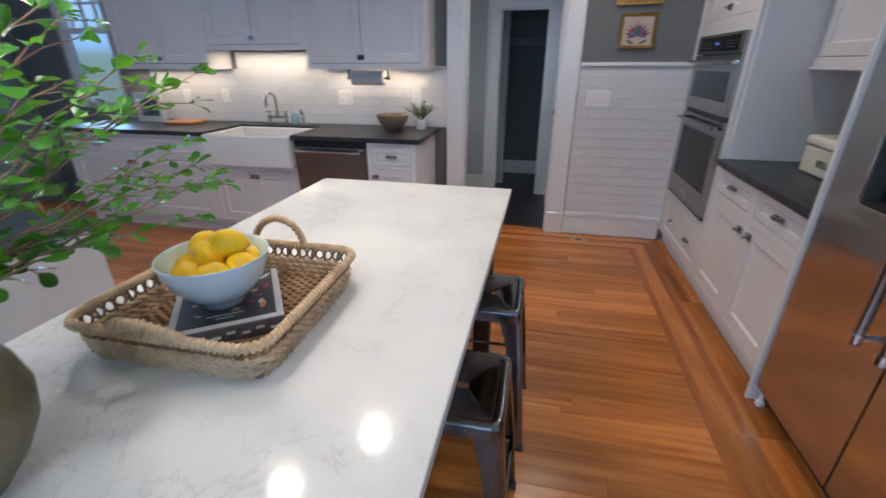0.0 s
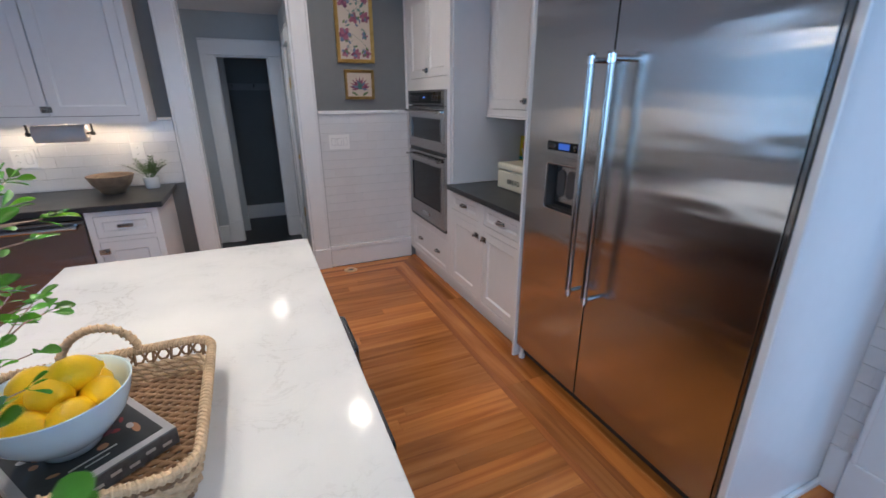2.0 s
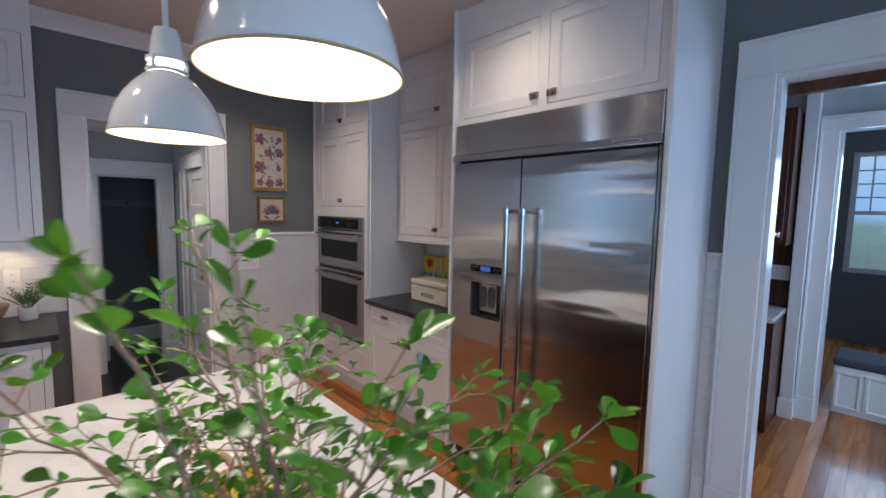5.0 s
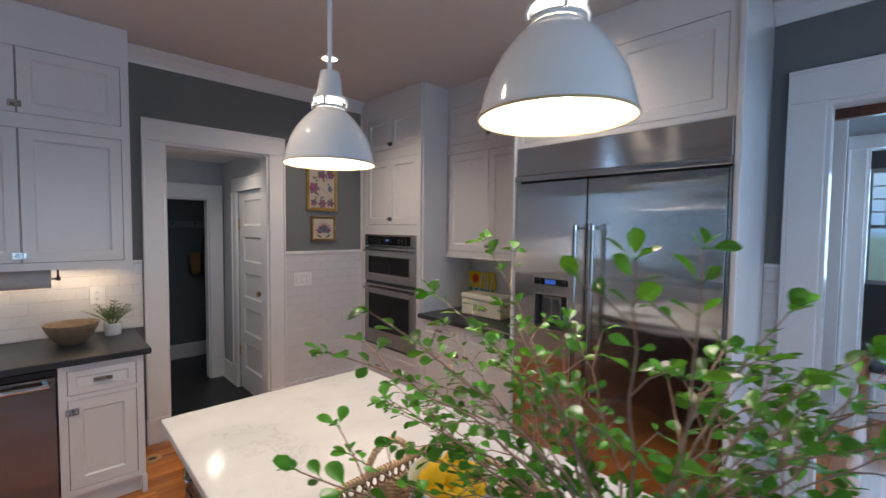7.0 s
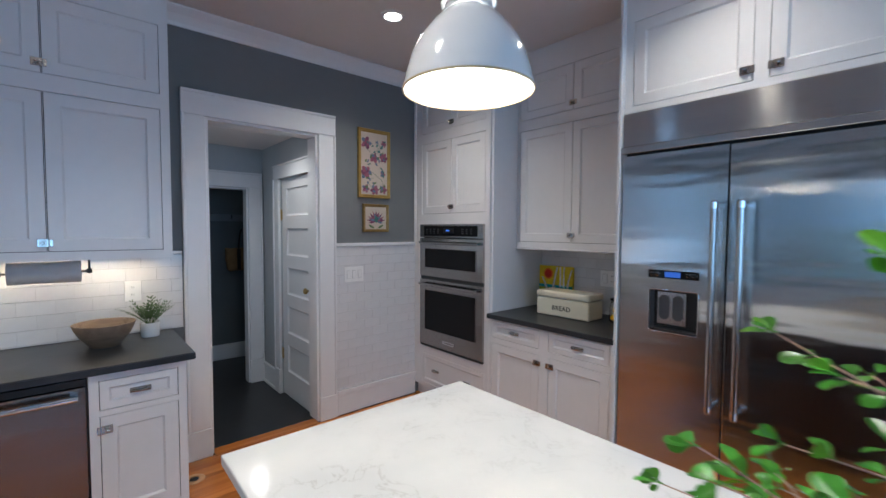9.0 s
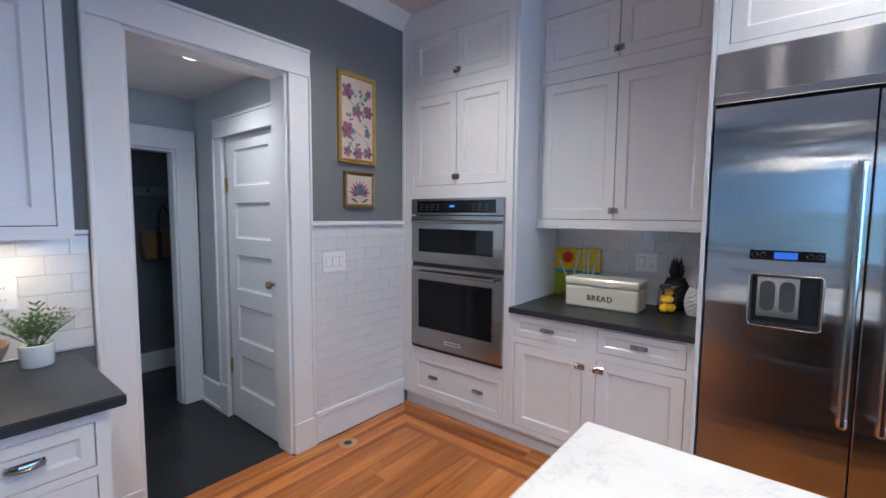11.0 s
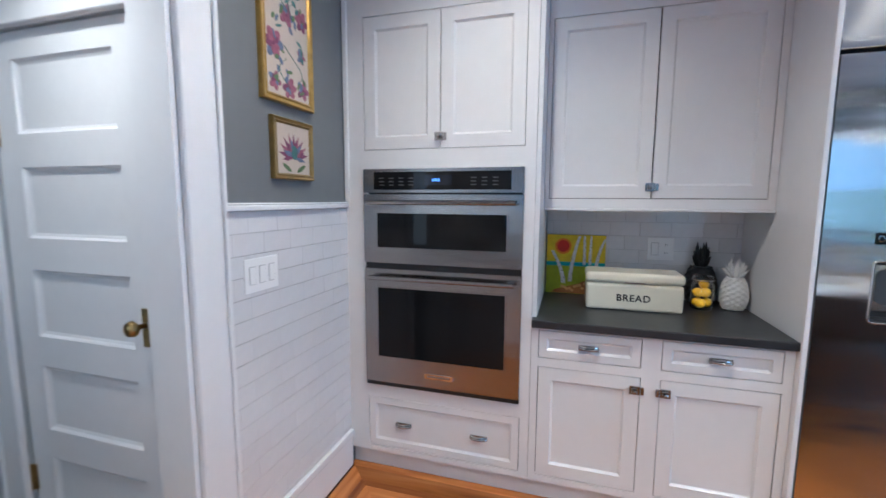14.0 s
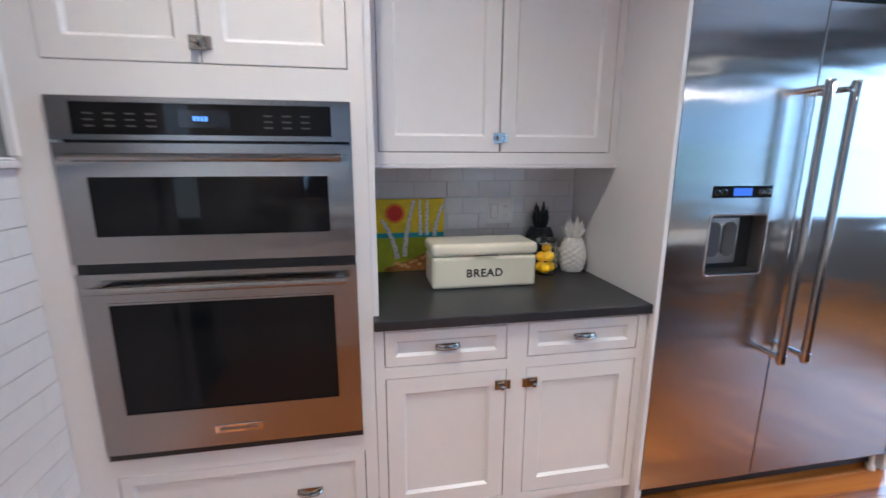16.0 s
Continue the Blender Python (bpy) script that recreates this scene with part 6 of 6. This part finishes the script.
def jar():
    x, y = 1.600, 2.070
    ob = thing("glass_jar", (x, y, TOP), label="clip-top glass jar filled with small lemons", category="jar")
    p = [(0, 0.002), (0.044, 0.002), (0.050, 0.008), (0.0515, 0.06), (0.050, 0.118), (0.043, 0.135), (0.042, 0.146), (0.039, 0.146), (0.040, 0.134), (0.047, 0.116), (0.0485, 0.06), (0.047, 0.010), (0.042, 0.005), (0, 0.005)]
    g = part("jar_body", lathe(p, (x, y, TOP), 32), M_GLASS, ob, "clear glass", True)
    g.visible_shadow = False
    l = part("lid", lathe([(0, 0.150), (0.045, 0.150), (0.047, 0.156), (0.044, 0.164), (0.030, 0.169), (0, 0.170)], (x, y, TOP), 28), M_GLASS, ob, "clear glass lid", True)
    part("wire_clip", tube([(x + 0.049 * math.cos(a), y + 0.049 * math.sin(a), TOP + 0.147) for a in np.linspace(0, 2 * math.pi, 25)[:-1]], 0.0018, 5, closed=True), M_CHROME, ob)
    for i, (dx, dy, dz, a) in enumerate(((0.018, 0.014, 0.030, 20), (-0.020, 0.012, 0.032, 100), (0.002, -0.022, 0.034, 60), (0.012, 0.014, 0.078, 150), (-0.014, -0.010, 0.084, 30), (0.008, -0.008, 0.122, 80))):
        le = new("small_lemon", LEMON)
        le.matrix_world = pose(x + dx, y + dy, TOP + dz, 80, 0, a) @ Matrix.Diagonal((0.72, 0.72, 0.66, 1))
        tagged(le, "small yellow lemon inside the glass jar", "lemon", "lemons in the jar")


jar()


def pineapple(name, x, y, k, material, label, spread=1.0):
    """A ceramic pineapple: lozenge scales in spirals and a crown of pointed leaves."""
    ob = thing(name, (x, y, TOP), label=label, category="ornament")
    bm = bmesh.new()
    n, rows = 36, 24
    rings = []
    for j in range(rows + 1):
        t = j / rows
        z = 0.003 + 0.150 * t
        r0 = 0.030 + 0.030 * math.sin(math.pi * (0.12 + 0.83 * t)) ** 0.8
        ring = []
        for i in range(n):
            a = 2 * math.pi * i / n
            u, v = 9 * a / (2 * math.pi) + 6 * t, 9 * a / (2 * math.pi) - 6 * t
            bump = min(abs((u % 1) - 0.5), 0.5) + min(abs((v % 1) - 0.5), 0.5)
            rr = r0 + 0.0065 * (0.5 - bump)
            ring.append(bm.verts.new((x + k * rr * math.cos(a), y + k * rr * math.sin(a), TOP + k * z)))
        rings.append(ring)
    for a, b in zip(rings, rings[1:]):
        for i in range(n):
            bm.faces.new((a[i], a[(i + 1) % n], b[(i + 1) % n], b[i]))
    bm.faces.new(rings[0][::-1])
    bm.faces.new(rings[-1])
    part("body", bm, material, ob)
    r = random.Random(3)
    for lay_, (cnt, z0, ln_, out) in enumerate(((8, 0.150, 0.045, 0.040), (7, 0.160, 0.055, 0.030), (6, 0.170, 0.062, 0.018), (3, 0.178, 0.072, 0.006))):
        for i in range(cnt):
            a = 2 * math.pi * (i + 0.5 * lay_) / cnt
            c, s = math.cos(a), math.sin(a)
            pts = [(x + k * q * c, y + k * q * s, TOP + k * zz) for q, zz in ((0.008, z0 - 0.008), (0.014 + spread * out * 0.5, z0 + ln_ * 0.5), (0.016 + spread * out, z0 + ln_))]
            part("crown_leaf", tube(pts, [k * 0.008, k * 0.0075, k * 0.001], 6), material, ob)


pineapple("white_pineapple", 1.630, 1.925, 1.04, mat("matt_white_ceramic", (0.72, 0.70, 0.68), 0.42, var=0.03, scale=10), "white ceramic pineapple ornament on the worktop")
pineapple("black_pineapple", 1.728, 2.050, 1.28, mat("black_ceramic", (0.012, 0.012, 0.013), 0.45, var=0.1, scale=10), "black ceramic pineapple ornament behind the jar", 0.45)


def flat(points, fr, w, close=True):
    bm = bmesh.new()
    f = bm.faces.new([bm.verts.new(fr.p(u, v, w)) for u, v in points])
    ext = bmesh.ops.extrude_face_region(bm, geom=[f])
    d = Vector(fr.p(0, 0, 0.0008)) - Vector(fr.p(0, 0, 0))
    bmesh.ops.translate(bm, verts=[g for g in ext["geom"] if isinstance(g, bmesh.types.BMVert)], vec=d)
    return bm


def ellipse(u, v, a, b, turn=0.0, n=14, lobes=0, depth=0.0):
    c, s = math.cos(turn), math.sin(turn)
    out = []
    for t in np.linspace(0, 2 * math.pi, n + 1)[:-1]:
        k = 1 + depth * math.cos(lobes * t)
        out.append((u + k * (a * math.cos(t) * c - b * math.sin(t) * s), v + k * (a * math.cos(t) * s + b * math.sin(t) * c)))
    return out


def birch_painting():
    fr = Front("x", 1.752)
    ob = thing("birch_painting", (1.76, 2.674, TOP), label="bright yellow canvas with red sun and birches", category="painting")
    u0, u1, v0, v1 = 2.515, 2.832, TOP + 0.001, 1.222
    P = lambda n, c: mat(n, c, 0.55, var=0.2, scale=24, bump=0.2, bump_scale=160)
    part("canvas", B((1.753, 1.775, u0, u1, v0, v1), bevel=0.002), P("canvas_yellow", (0.75, 0.55, 0.02)), ob)
    part("teal_band", B(fr.box(u0, u1, 1.045, 1.068, -0.0005, 0.0005)), P("paint_teal", (0.02, 0.33, 0.36)), ob)
    part("green_field", B(fr.box(u0, u1, v0, 1.0445, -0.0005, 0.0005)), P("paint_green", (0.36, 0.42, 0.02)), ob)
    c = (2.742, 1.158)
    part("sun_ring", flat(ellipse(*c, 0.045, 0.045, n=28), fr, 0.0005), P("paint_orange", (0.75, 0.20, 0.01)), ob)
    part("sun", flat(ellipse(*c, 0.034, 0.034, n=28), fr, 0.0014), P("paint_red", (0.62, 0.03, 0.01)), ob)
    part("cobbles", flat([(u1 - 0.03, v0 + 0.002), (u0 + 0.002, v0 + 0.002), (u0 + 0.002, v0 + 0.115), (u0 + 0.06, v0 + 0.10), (u0 + 0.14, v0 + 0.06), (u1 - 0.05, v0 + 0.02)], fr, 0.0006), P("paint_brown", (0.28, 0.11, 0.03)), ob)
    r = random.Random(2)
    tan = P("paint_tan", (0.55, 0.30, 0.12))
    for i in range(16):
        u = u0 + 0.02 + 0.22 * i / 16
        top = 0.10 - 0.36 * max(0, u - u0 - 0.06)
        part("cobble", flat(ellipse(u, v0 + r.uniform(0.012, max(0.02, top)), 0.010, 0.008, n=9), fr, 0.0016), tan, ob)
    white, black = P("paint_white", (0.74, 0.74, 0.74)), P("paint_black", (0.02, 0.02, 0.02))
    for ua, ub, va, vb, w in ((2.735, 2.80, v0 + 0.06, 1.13, 0.012), (2.700, 2.655, v0 + 0.07, 1.215, 0.011), (2.625, 2.628, 1.055, 1.218, 0.008), (2.595, 2.592, 1.055, 1.218, 0.008), (2.560, 2.520, 1.05, 1.20, 0.009)):
        n = 7
        left, right = [], []
        for k in range(n):
            t = k / (n - 1)
            u = ua + (ub - ua) * t ** 1.6
            left.append((u - w * (1 - 0.35 * t), va + (vb - va) * t))
            right.append((u + w * (1 - 0.35 * t), va + (vb - va) * t))
        part("birch_trunk", flat(left + right[::-1], fr, 0.0022), white, ob)
        for k in range(9):
            t = (k + 0.5) / 9
            u, v = ua + (ub - ua) * t ** 1.6, va + (vb - va) * t
            s = -1 if k % 2 else 1
            part("bark_mark", flat([(u + s * w * 0.75, v - 0.002), (u - s * w * 0.1, v), (u + s * w * 0.75, v + 0.003)], fr, 0.0032), black, ob)


birch_painting()

# ---- pictures on the grey wall ----
FL = {n: mat("petal_" + n, c, 0.6, var=0.3, scale=40) for n, c in (("plum", (0.17, 0.045, 0.10)), ("rose", (0.27, 0.085, 0.13)), ("blue", (0.12, 0.15, 0.23)), ("teal", (0.05, 0.15, 0.14)), ("leaf", (0.10, 0.16, 0.07)), ("ochre", (0.45, 0.27, 0.12)))}
M_PAPER = mat("cream_print_ground", (0.52, 0.435, 0.36), 0.7, var=0.06, scale=14)


def flower(ob, fr, u, v, r, rand, w):
    n = rand.randrange(5, 7)
    cols = ["plum", "rose", "rose", "blue"]
    for ring in (1.0, 0.62):
        for k in range(n):
            a = 2 * math.pi * (k + 0.5 * (ring < 1)) / n + rand.uniform(-0.15, 0.15)
            part("petal", flat(ellipse(u + 0.58 * r * ring * math.cos(a), v + 0.58 * r * ring * math.sin(a), 0.46 * r * ring, 0.33 * r * ring, a, 10), fr, w + (0.0009 if ring < 1 else 0.0) + 0.00003 * k), FL[cols[rand.randrange(4)]], ob)
    part("flower_heart", flat(ellipse(u, v, 0.13 * r, 0.13 * r, n=10), fr, w + 0.002), FL["plum"], ob)


def protea(ob, fr, u, v, r, w):
    """A printed flower head: pointed petals fanned upward in layers."""
    for j, (cols, a0, a1, n, ln_) in enumerate(((("plum", "rose"), 0.05, 0.95, 9, 1.0), (("blue", "plum"), -0.05, 1.05, 8, 0.78), (("rose", "blue"), 0.15, 0.85, 6, 0.55))):
        for k in range(n):
            a = math.pi * (a0 + (a1 - a0) * k / (n - 1))
            d, s = Vector((math.cos(a), math.sin(a))), Vector((-math.sin(a), math.cos(a)))
            o = Vector((u, v))
            pts = [o, o + d * r * ln_ * 0.55 + s * 0.10 * r, o + d * r * ln_, o + d * r * ln_ * 0.55 - s * 0.10 * r]
            part("petal", flat([tuple(p) for p in pts], fr, w + 0.0007 * j + 0.00003 * k), FL[cols[k % 2]], ob)
    part("flower_heart", flat(ellipse(u, v + 0.2 * r, 0.2 * r, 0.3 * r, n=10), fr, w + 0.0026), FL["teal"], ob)


def framed(name, u0, u1, v0, v1, label, seed, single=False):
    fr = Front("y", WALL_N - 0.001)
    ob = thing(name, fr.p((u0 + u1) / 2, v0, 0.01), label=label, category="picture")
    b = 0.030 if not single else 0.024
    part("backing", B(fr.box(u0 + 0.004, u1 - 0.004, v0 + 0.004, v1 - 0.004, 0.0, 0.012)), M_BLACKPLASTIC, ob)
    bm = bmesh.new()
    loops = [(0, 0.0), (0, 0.018), (0.004, 0.022), (b * 0.55, 0.018), (b * 0.7, 0.021), (b, 0.013)]
    rings = [[bm.verts.new(fr.p(u, v, h)) for u, v in ((u0 + o, v0 + o), (u1 - o, v0 + o), (u1 - o, v1 - o), (u0 + o, v1 - o))] for o, h in loops]
    for p, q in zip(rings, rings[1:]):
        for k in range(4):
            bm.faces.new((p[k], p[(k + 1) % 4], q[(k + 1) % 4], q[k]))
    part("frame", bm, M_BRONZE if single else M_GOLD, ob, "dark gilt wooden frame" if single else "gilt wooden frame")
    part("print", B(fr.box(u0 + b - 0.003, u1 - b + 0.003, v0 + b - 0.003, v1 - b + 0.003, 0.0121, 0.0135)), M_PAPER, ob, "cream floral print")
    r = random.Random(seed)
    w = 0.0137
    iu0, iu1, iv0, iv1 = u0 + b + 0.004, u1 - b - 0.004, v0 + b + 0.004, v1 - b - 0.004
    if single:
        protea(ob, fr, (iu0 + iu1) / 2, (iv0 + iv1) / 2 - 0.03, 0.095, w)
        for s in (-1, 1):
            part("printed_leaf", flat(ellipse((iu0 + iu1) / 2 + s * 0.045, iv0 + 0.018, 0.03, 0.009, 0.5 * s, 10), fr, w), FL["leaf"], ob)
        return
    for u, v, rad in ((0.14, 0.88, 0.052), (0.90, 0.90, 0.028), (0.48, 0.62, 0.044), (0.90, 0.64, 0.042), (0.12, 0.34, 0.056), (0.86, 0.33, 0.028), (0.12, 0.05, 0.036), (0.50, 0.03, 0.042), (0.88, 0.05, 0.040)):
        flower(ob, fr, iu0 + 0.01 + (iu1 - iu0 - 0.02) * u, iv0 + 0.02 + (iv1 - iv0 - 0.05) * v, rad, r, w)
    for k in range(5):
        a, bq = r.uniform(0.1, 0.9), r.uniform(0.05, 0.75)
        pts = [fr.p(iu0 + (iu1 - iu0) * min(0.97, max(0.03, a + 0.25 * math.sin(t * 3 + k))), iv0 + (iv1 - iv0) * (bq + 0.22 * t), w + 0.001) for t in np.linspace(0, 1, 8)]
        part("printed_stem", tube(pts, 0.0014, 4), FL["teal"], ob)
    for k in range(38):
        part("printed_leaf", flat(ellipse(r.uniform(iu0 + 0.02, iu1 - 0.02), r.uniform(iv0 + 0.02, iv1 - 0.02), r.uniform(0.010, 0.020), r.uniform(0.005, 0.009), r.uniform(0, 3), 8), fr, w + 0.0012 + 0.00002 * k), FL[("leaf", "teal", "blue")[k % 3]], ob)


framed("floral_picture", 0.566, 0.878, 1.778, 2.350, "tall floral print in a gilt frame", 4)
framed("floral_picture", 0.610, 0.862, 1.492, 1.727, "small flower print in a dark gilt frame", 9, True)


# ---- things along the sink wall ----


def wood_bowl():
    x, y = -1.095, 3.545
    p = [(0, 0.002), (0.055, 0.0), (0.066, 0.004), (0.078, 0.022), (0.108, 0.058), (0.128, 0.098), (0.136, 0.122), (0.137, 0.126), (0.131, 0.127), (0.124, 0.112), (0.104, 0.068), (0.075, 0.035), (0, 0.022)]
    m = wood_mat("grey_burl", (0.16, 0.105, 0.07), (0.25, 0.17, 0.115), (0.34, 0.25, 0.17), 0.5, "x", 0.0)
    solo("wooden_bowl", lathe(p, (x, y, TOP), 40), m, "turned wooden bowl on the dark worktop", "bowl", smooth=True)


wood_bowl()


def herb_pot():
    x, y = -0.883, 3.650
    ob = thing("potted_herb", (x, y, TOP), label="small green herb in a white pot", category="plant")
    part("pot", lathe([(0, 0.001), (0.044, 0.0), (0.047, 0.004), (0.050, 0.078), (0.050, 0.082), (0.046, 0.082), (0.044, 0.07), (0, 0.068)], (x, y, TOP), 28), M_PORC, ob, "white ceramic pot", True)
    part("soil", lathe([(0, 0.072), (0.0395, 0.070)], (x, y, TOP), 20), mat("potting_soil", (0.03, 0.02, 0.015), 0.9, var=0.4, scale=60, bump=0.6, bump_scale=150), ob)
    r = random.Random(8)
    g = mat("herb_green", (0.062, 0.115, 0.035), 0.5, var=0.3, scale=40, rnd=0.35)
    for i in range(34):
        a, ln_ = r.uniform(0, 6.28), r.uniform(0.10, 0.165)
        out = r.uniform(0.25, 0.95)
        bm = bmesh.new()
        pts = []
        for k in range(7):
            t = k / 6
            pts.append(Vector((x + 0.012 * math.cos(a) + out * ln_ * t * math.cos(a), y + 0.012 * math.sin(a) + out * ln_ * t * math.sin(a), TOP + 0.07 + ln_ * (t - 0.35 * out * t * t) * 1.0)))
        tube(pts, [0.0015 - 0.001 * k / 6 for k in range(7)], 4, bm)
        for k in range(2, 7):
            d = (pts[k] - pts[k - 1]).normalized()
            s = d.cross(Vector((0, 0, 1))).normalized()
            for sg in (-1, 1):
                e = pts[k] + d * 0.012 + s * sg * 0.019 + Vector((0, 0, 0.003))
                w = d * 0.006
                bm.faces.new([bm.verts.new(p) for p in (pts[k], pts[k].lerp(e, 0.5) + w, e, pts[k].lerp(e, 0.5) - w)])
        part("frond", bm, g, ob)


herb_pot()


def towel_holder():
    y, z = 3.632, 1.285
    ob = thing("paper_towel_holder", (-1.32, y, z), label="black rail with paper towel roll under the cabinet", category="paper towel holder")
    part("roll", lathe([(0.018, 0), (0.054, 0), (0.0555, 0.002), (0.0555, 0.276), (0.054, 0.278), (0.018, 0.278), (0.018, 0)], n=32), mat("paper_towel", (0.66, 0.61, 0.59), 0.9, var=0.04, scale=30, bump=0.3, bump_scale=180), ob, "white paper towel roll", True)
    ob.children[0].matrix_local = Matrix.Translation((-0.139, 0, 0)) @ pose(0, 0, 0, 0, 90, 0)
    ob.children[0].data.transform(Matrix.Translation(Vector((-1.32, y, z))))
    part("rail", tube([(-1.50, y, z), (-1.14, y, z)], 0.006, 8), M_BLACKPLASTIC, ob)
    for x in (-1.492, -1.148):
        part("bracket", B((x - 0.005, x + 0.005, y - 0.012, y + 0.012, z - 0.014, 1.3515), bevel=0.002), M_BLACKPLASTIC, ob)
        part("end_cap", tube([(x - 0.012, y, z), (x + 0.012, y, z)], 0.012, 10), M_BLACKPLASTIC, ob)


towel_holder()


def faucet():
    x, y = -2.235, 3.665
    ob = thing("bridge_faucet", (x, y, TOP), label="polished nickel bridge faucet behind the sink", category="faucet")
    for s in (-1, 1):
        c = x + s * 0.085
        part("valve", lathe([(0, 0), (0.026, 0), (0.026, 0.006), (0.014, 0.012), (0.012, 0.05), (0.017, 0.056), (0.017, 0.085), (0.012, 0.092), (0.007, 0.10), (0, 0.102)], (c, y, TOP), 18), M_NICKEL, ob, "", True)
        for k in range(2):
            a = k * math.pi / 2
            part("cross_handle", tube([(c - 0.030 * math.cos(a), y - 0.030 * math.sin(a), TOP + 0.112), (c + 0.030 * math.cos(a), y + 0.030 * math.sin(a), TOP + 0.112)], 0.0055, 8), M_NICKEL, ob)
        part("handle_stem", tube([(c, y, TOP + 0.098), (c, y, TOP + 0.12)], 0.006, 8), M_NICKEL, ob)
    part("bridge", tube([(x - 0.085, y, TOP + 0.068), (x + 0.085, y, TOP + 0.068)], 0.009, 10), M_NICKEL, ob)
    pts = [(x, y, TOP + 0.068), (x, y, TOP + 0.20)] + [(x, y - 0.075 + 0.075 * math.cos(a), TOP + 0.20 + 0.075 * math.sin(a)) for a in np.linspace(0.2, math.pi, 9)] + [(x, y - 0.15, TOP + 0.165)]
    part("spout", tube(pts, 0.0105, 12), M_NICKEL, ob, "tall gooseneck spout", True)
    part("collar", lathe([(0.010, 0.055), (0.016, 0.058), (0.016, 0.082), (0.012, 0.095), (0.010, 0.097)], (x, y, TOP), 16), M_NICKEL, ob)
    ob = thing("sprayer", (-1.985, y, TOP), label="polished nickel side sprayer by the faucet", category="faucet")
    part("holder", lathe([(0, 0), (0.024, 0), (0.024, 0.006), (0.013, 0.012), (0.012, 0.05), (0.016, 0.055), (0.014, 0.062), (0, 0.063)], (-1.985, y, TOP), 16), M_CHROME, ob)
    part("spray_head", tube([(-1.985, y, TOP + 0.062), (-1.985, y, TOP + 0.11), (-1.985, y - 0.03, TOP + 0.13)], [0.010, 0.013, 0.014], 10), M_CHROME, ob)
    solo("soap_bottle", lathe([(0, 0), (0.030, 0), (0.033, 0.004), (0.033, 0.085), (0.028, 0.10), (0.012, 0.108), (0.010, 0.13), (0, 0.131)], (-2.085, 3.70, TOP), 20), mat("pale_blue_glass", (0.55, 0.75, 0.85), 0.08, trans=0.5), "pale blue glass soap bottle", "bottle", smooth=True)


faucet()
ob = thing("photo_stand", (-3.56, 3.62, TOP), label="white framed picture leaning on the backsplash", category="picture")
fr = Front("y", 3.62)
part("frame", face_frame(fr, -3.72, -3.41, TOP, 1.150, [(-3.67, -3.46, TOP + 0.05, 1.10)], depth=0.015), M_TRIM, ob)
part("photo", B(fr.box(-3.67, -3.46, TOP + 0.05, 1.10, -0.012, -0.006)), mat("dark_photo", (0.10, 0.14, 0.16), 0.4, var=0.7, scale=18), ob)
solo("cutting_board", B((-3.28, -2.98, 3.44, 3.66, TOP + 0.001, TOP + 0.026), bevel=0.008, segs=3), wood_mat("maple_board", (0.32, 0.12, 0.045), (0.45, 0.19, 0.07), (0.55, 0.26, 0.11), 0.5, "x", 0.0), "thick wooden cutting board on the worktop", "cutting board")

# side counter left of the island
ob = thing("side_counter", (-1.85, 0.1, 0), label="white panelled side counter with a dark top", category="cabinet")
part("body", B((-2.16, -1.505, -1.2, 1.25, 0, 0.835)), M_CAB, ob)
part("top", B((-2.18, -1.49, -1.22, 1.265, 0.836, 0.872), bevel=0.004), M_COUNTER, ob, "dark stone top")

# ---- pantry through the wide opening ----
ob = thing("pantry_cabinet", (3.35, 1.2, 0), label="dark mahogany pantry cabinets with a white counter", category="cabinet")
PF = Front("x", 3.10)
part("base_unit", B((3.105, PX - 0.002, 0.430, 2.09, 0.0, 0.862)), M_MAHOG, ob)
for y0, y1 in ((0.455, 0.96), (0.97, 1.51), (1.52, 2.06)):
    part("door", shaker(PF, y0, y1, 0.12, 0.66, w=0.0), M_MAHOG, ob)
    d = part("drawer", shaker(PF, y0, y1, 0.68, 0.84, stile=0.03, w=0.0), M_MAHOG, ob)
    pull(Front("x", 3.10), (y0 + y1) / 2, 0.76, d)
part("counter", B((3.02, PX - 0.002, 0.425, 2.09, 0.863, 0.895), bevel=0.003), M_MARBLE, ob, "white stone counter")
part("back_panel", B((PX - 0.016, PX - 0.003, 0.425, 2.09, 0.896, 2.45)), M_MAHOG, ob, "mahogany backsplash panel")
part("wall_unit", B((3.32, PX - 0.0165, 0.430, 2.09, 1.42, 2.45)), M_MAHOG, ob)
for y0, y1 in ((0.455, 0.96), (0.97, 1.51)):
    part("door", shaker(Front("x", 3.318), y0, y1, 1.44, 2.42, w=0.0), M_MAHOG, ob)
    latch(Front("x", 3.318), y0 + 0.04, 1.50, ob.children[-1])
plate("light_switch", Front("x", PX - 0.016), 0.430, 0.560, 1.118, 1.238, [(0.466, 1.178, 0.013, 0.032), (0.524, 1.178, 0.013, 0.032)], "white double switch plate on mahogany", w=0.0005)
ob = thing("window_bench", (4.25, -0.4, 0), label="white panelled low bench with a dark cushion", category="bench")
part("bench_box", B((4.02, 4.45, -1.0, 0.13, 0, 0.40), bevel=0.004), M_TRIM, ob)
for k in range(6):
    part("bench_panel", shaker(Front("x", 4.02), -0.98 + k * 0.185, -0.805 + k * 0.185, 0.04, 0.36, stile=0.02, w=0.012), M_TRIM, ob)
part("cushion", B((4.0, 4.46, -1.0, 0.14, 0.401, 0.47), bevel=0.025, segs=3), mat("dark_cushion", (0.06, 0.065, 0.075), 0.9, var=0.2, scale=30, bump=0.3, bump_scale=220), ob, "dark grey cushion")
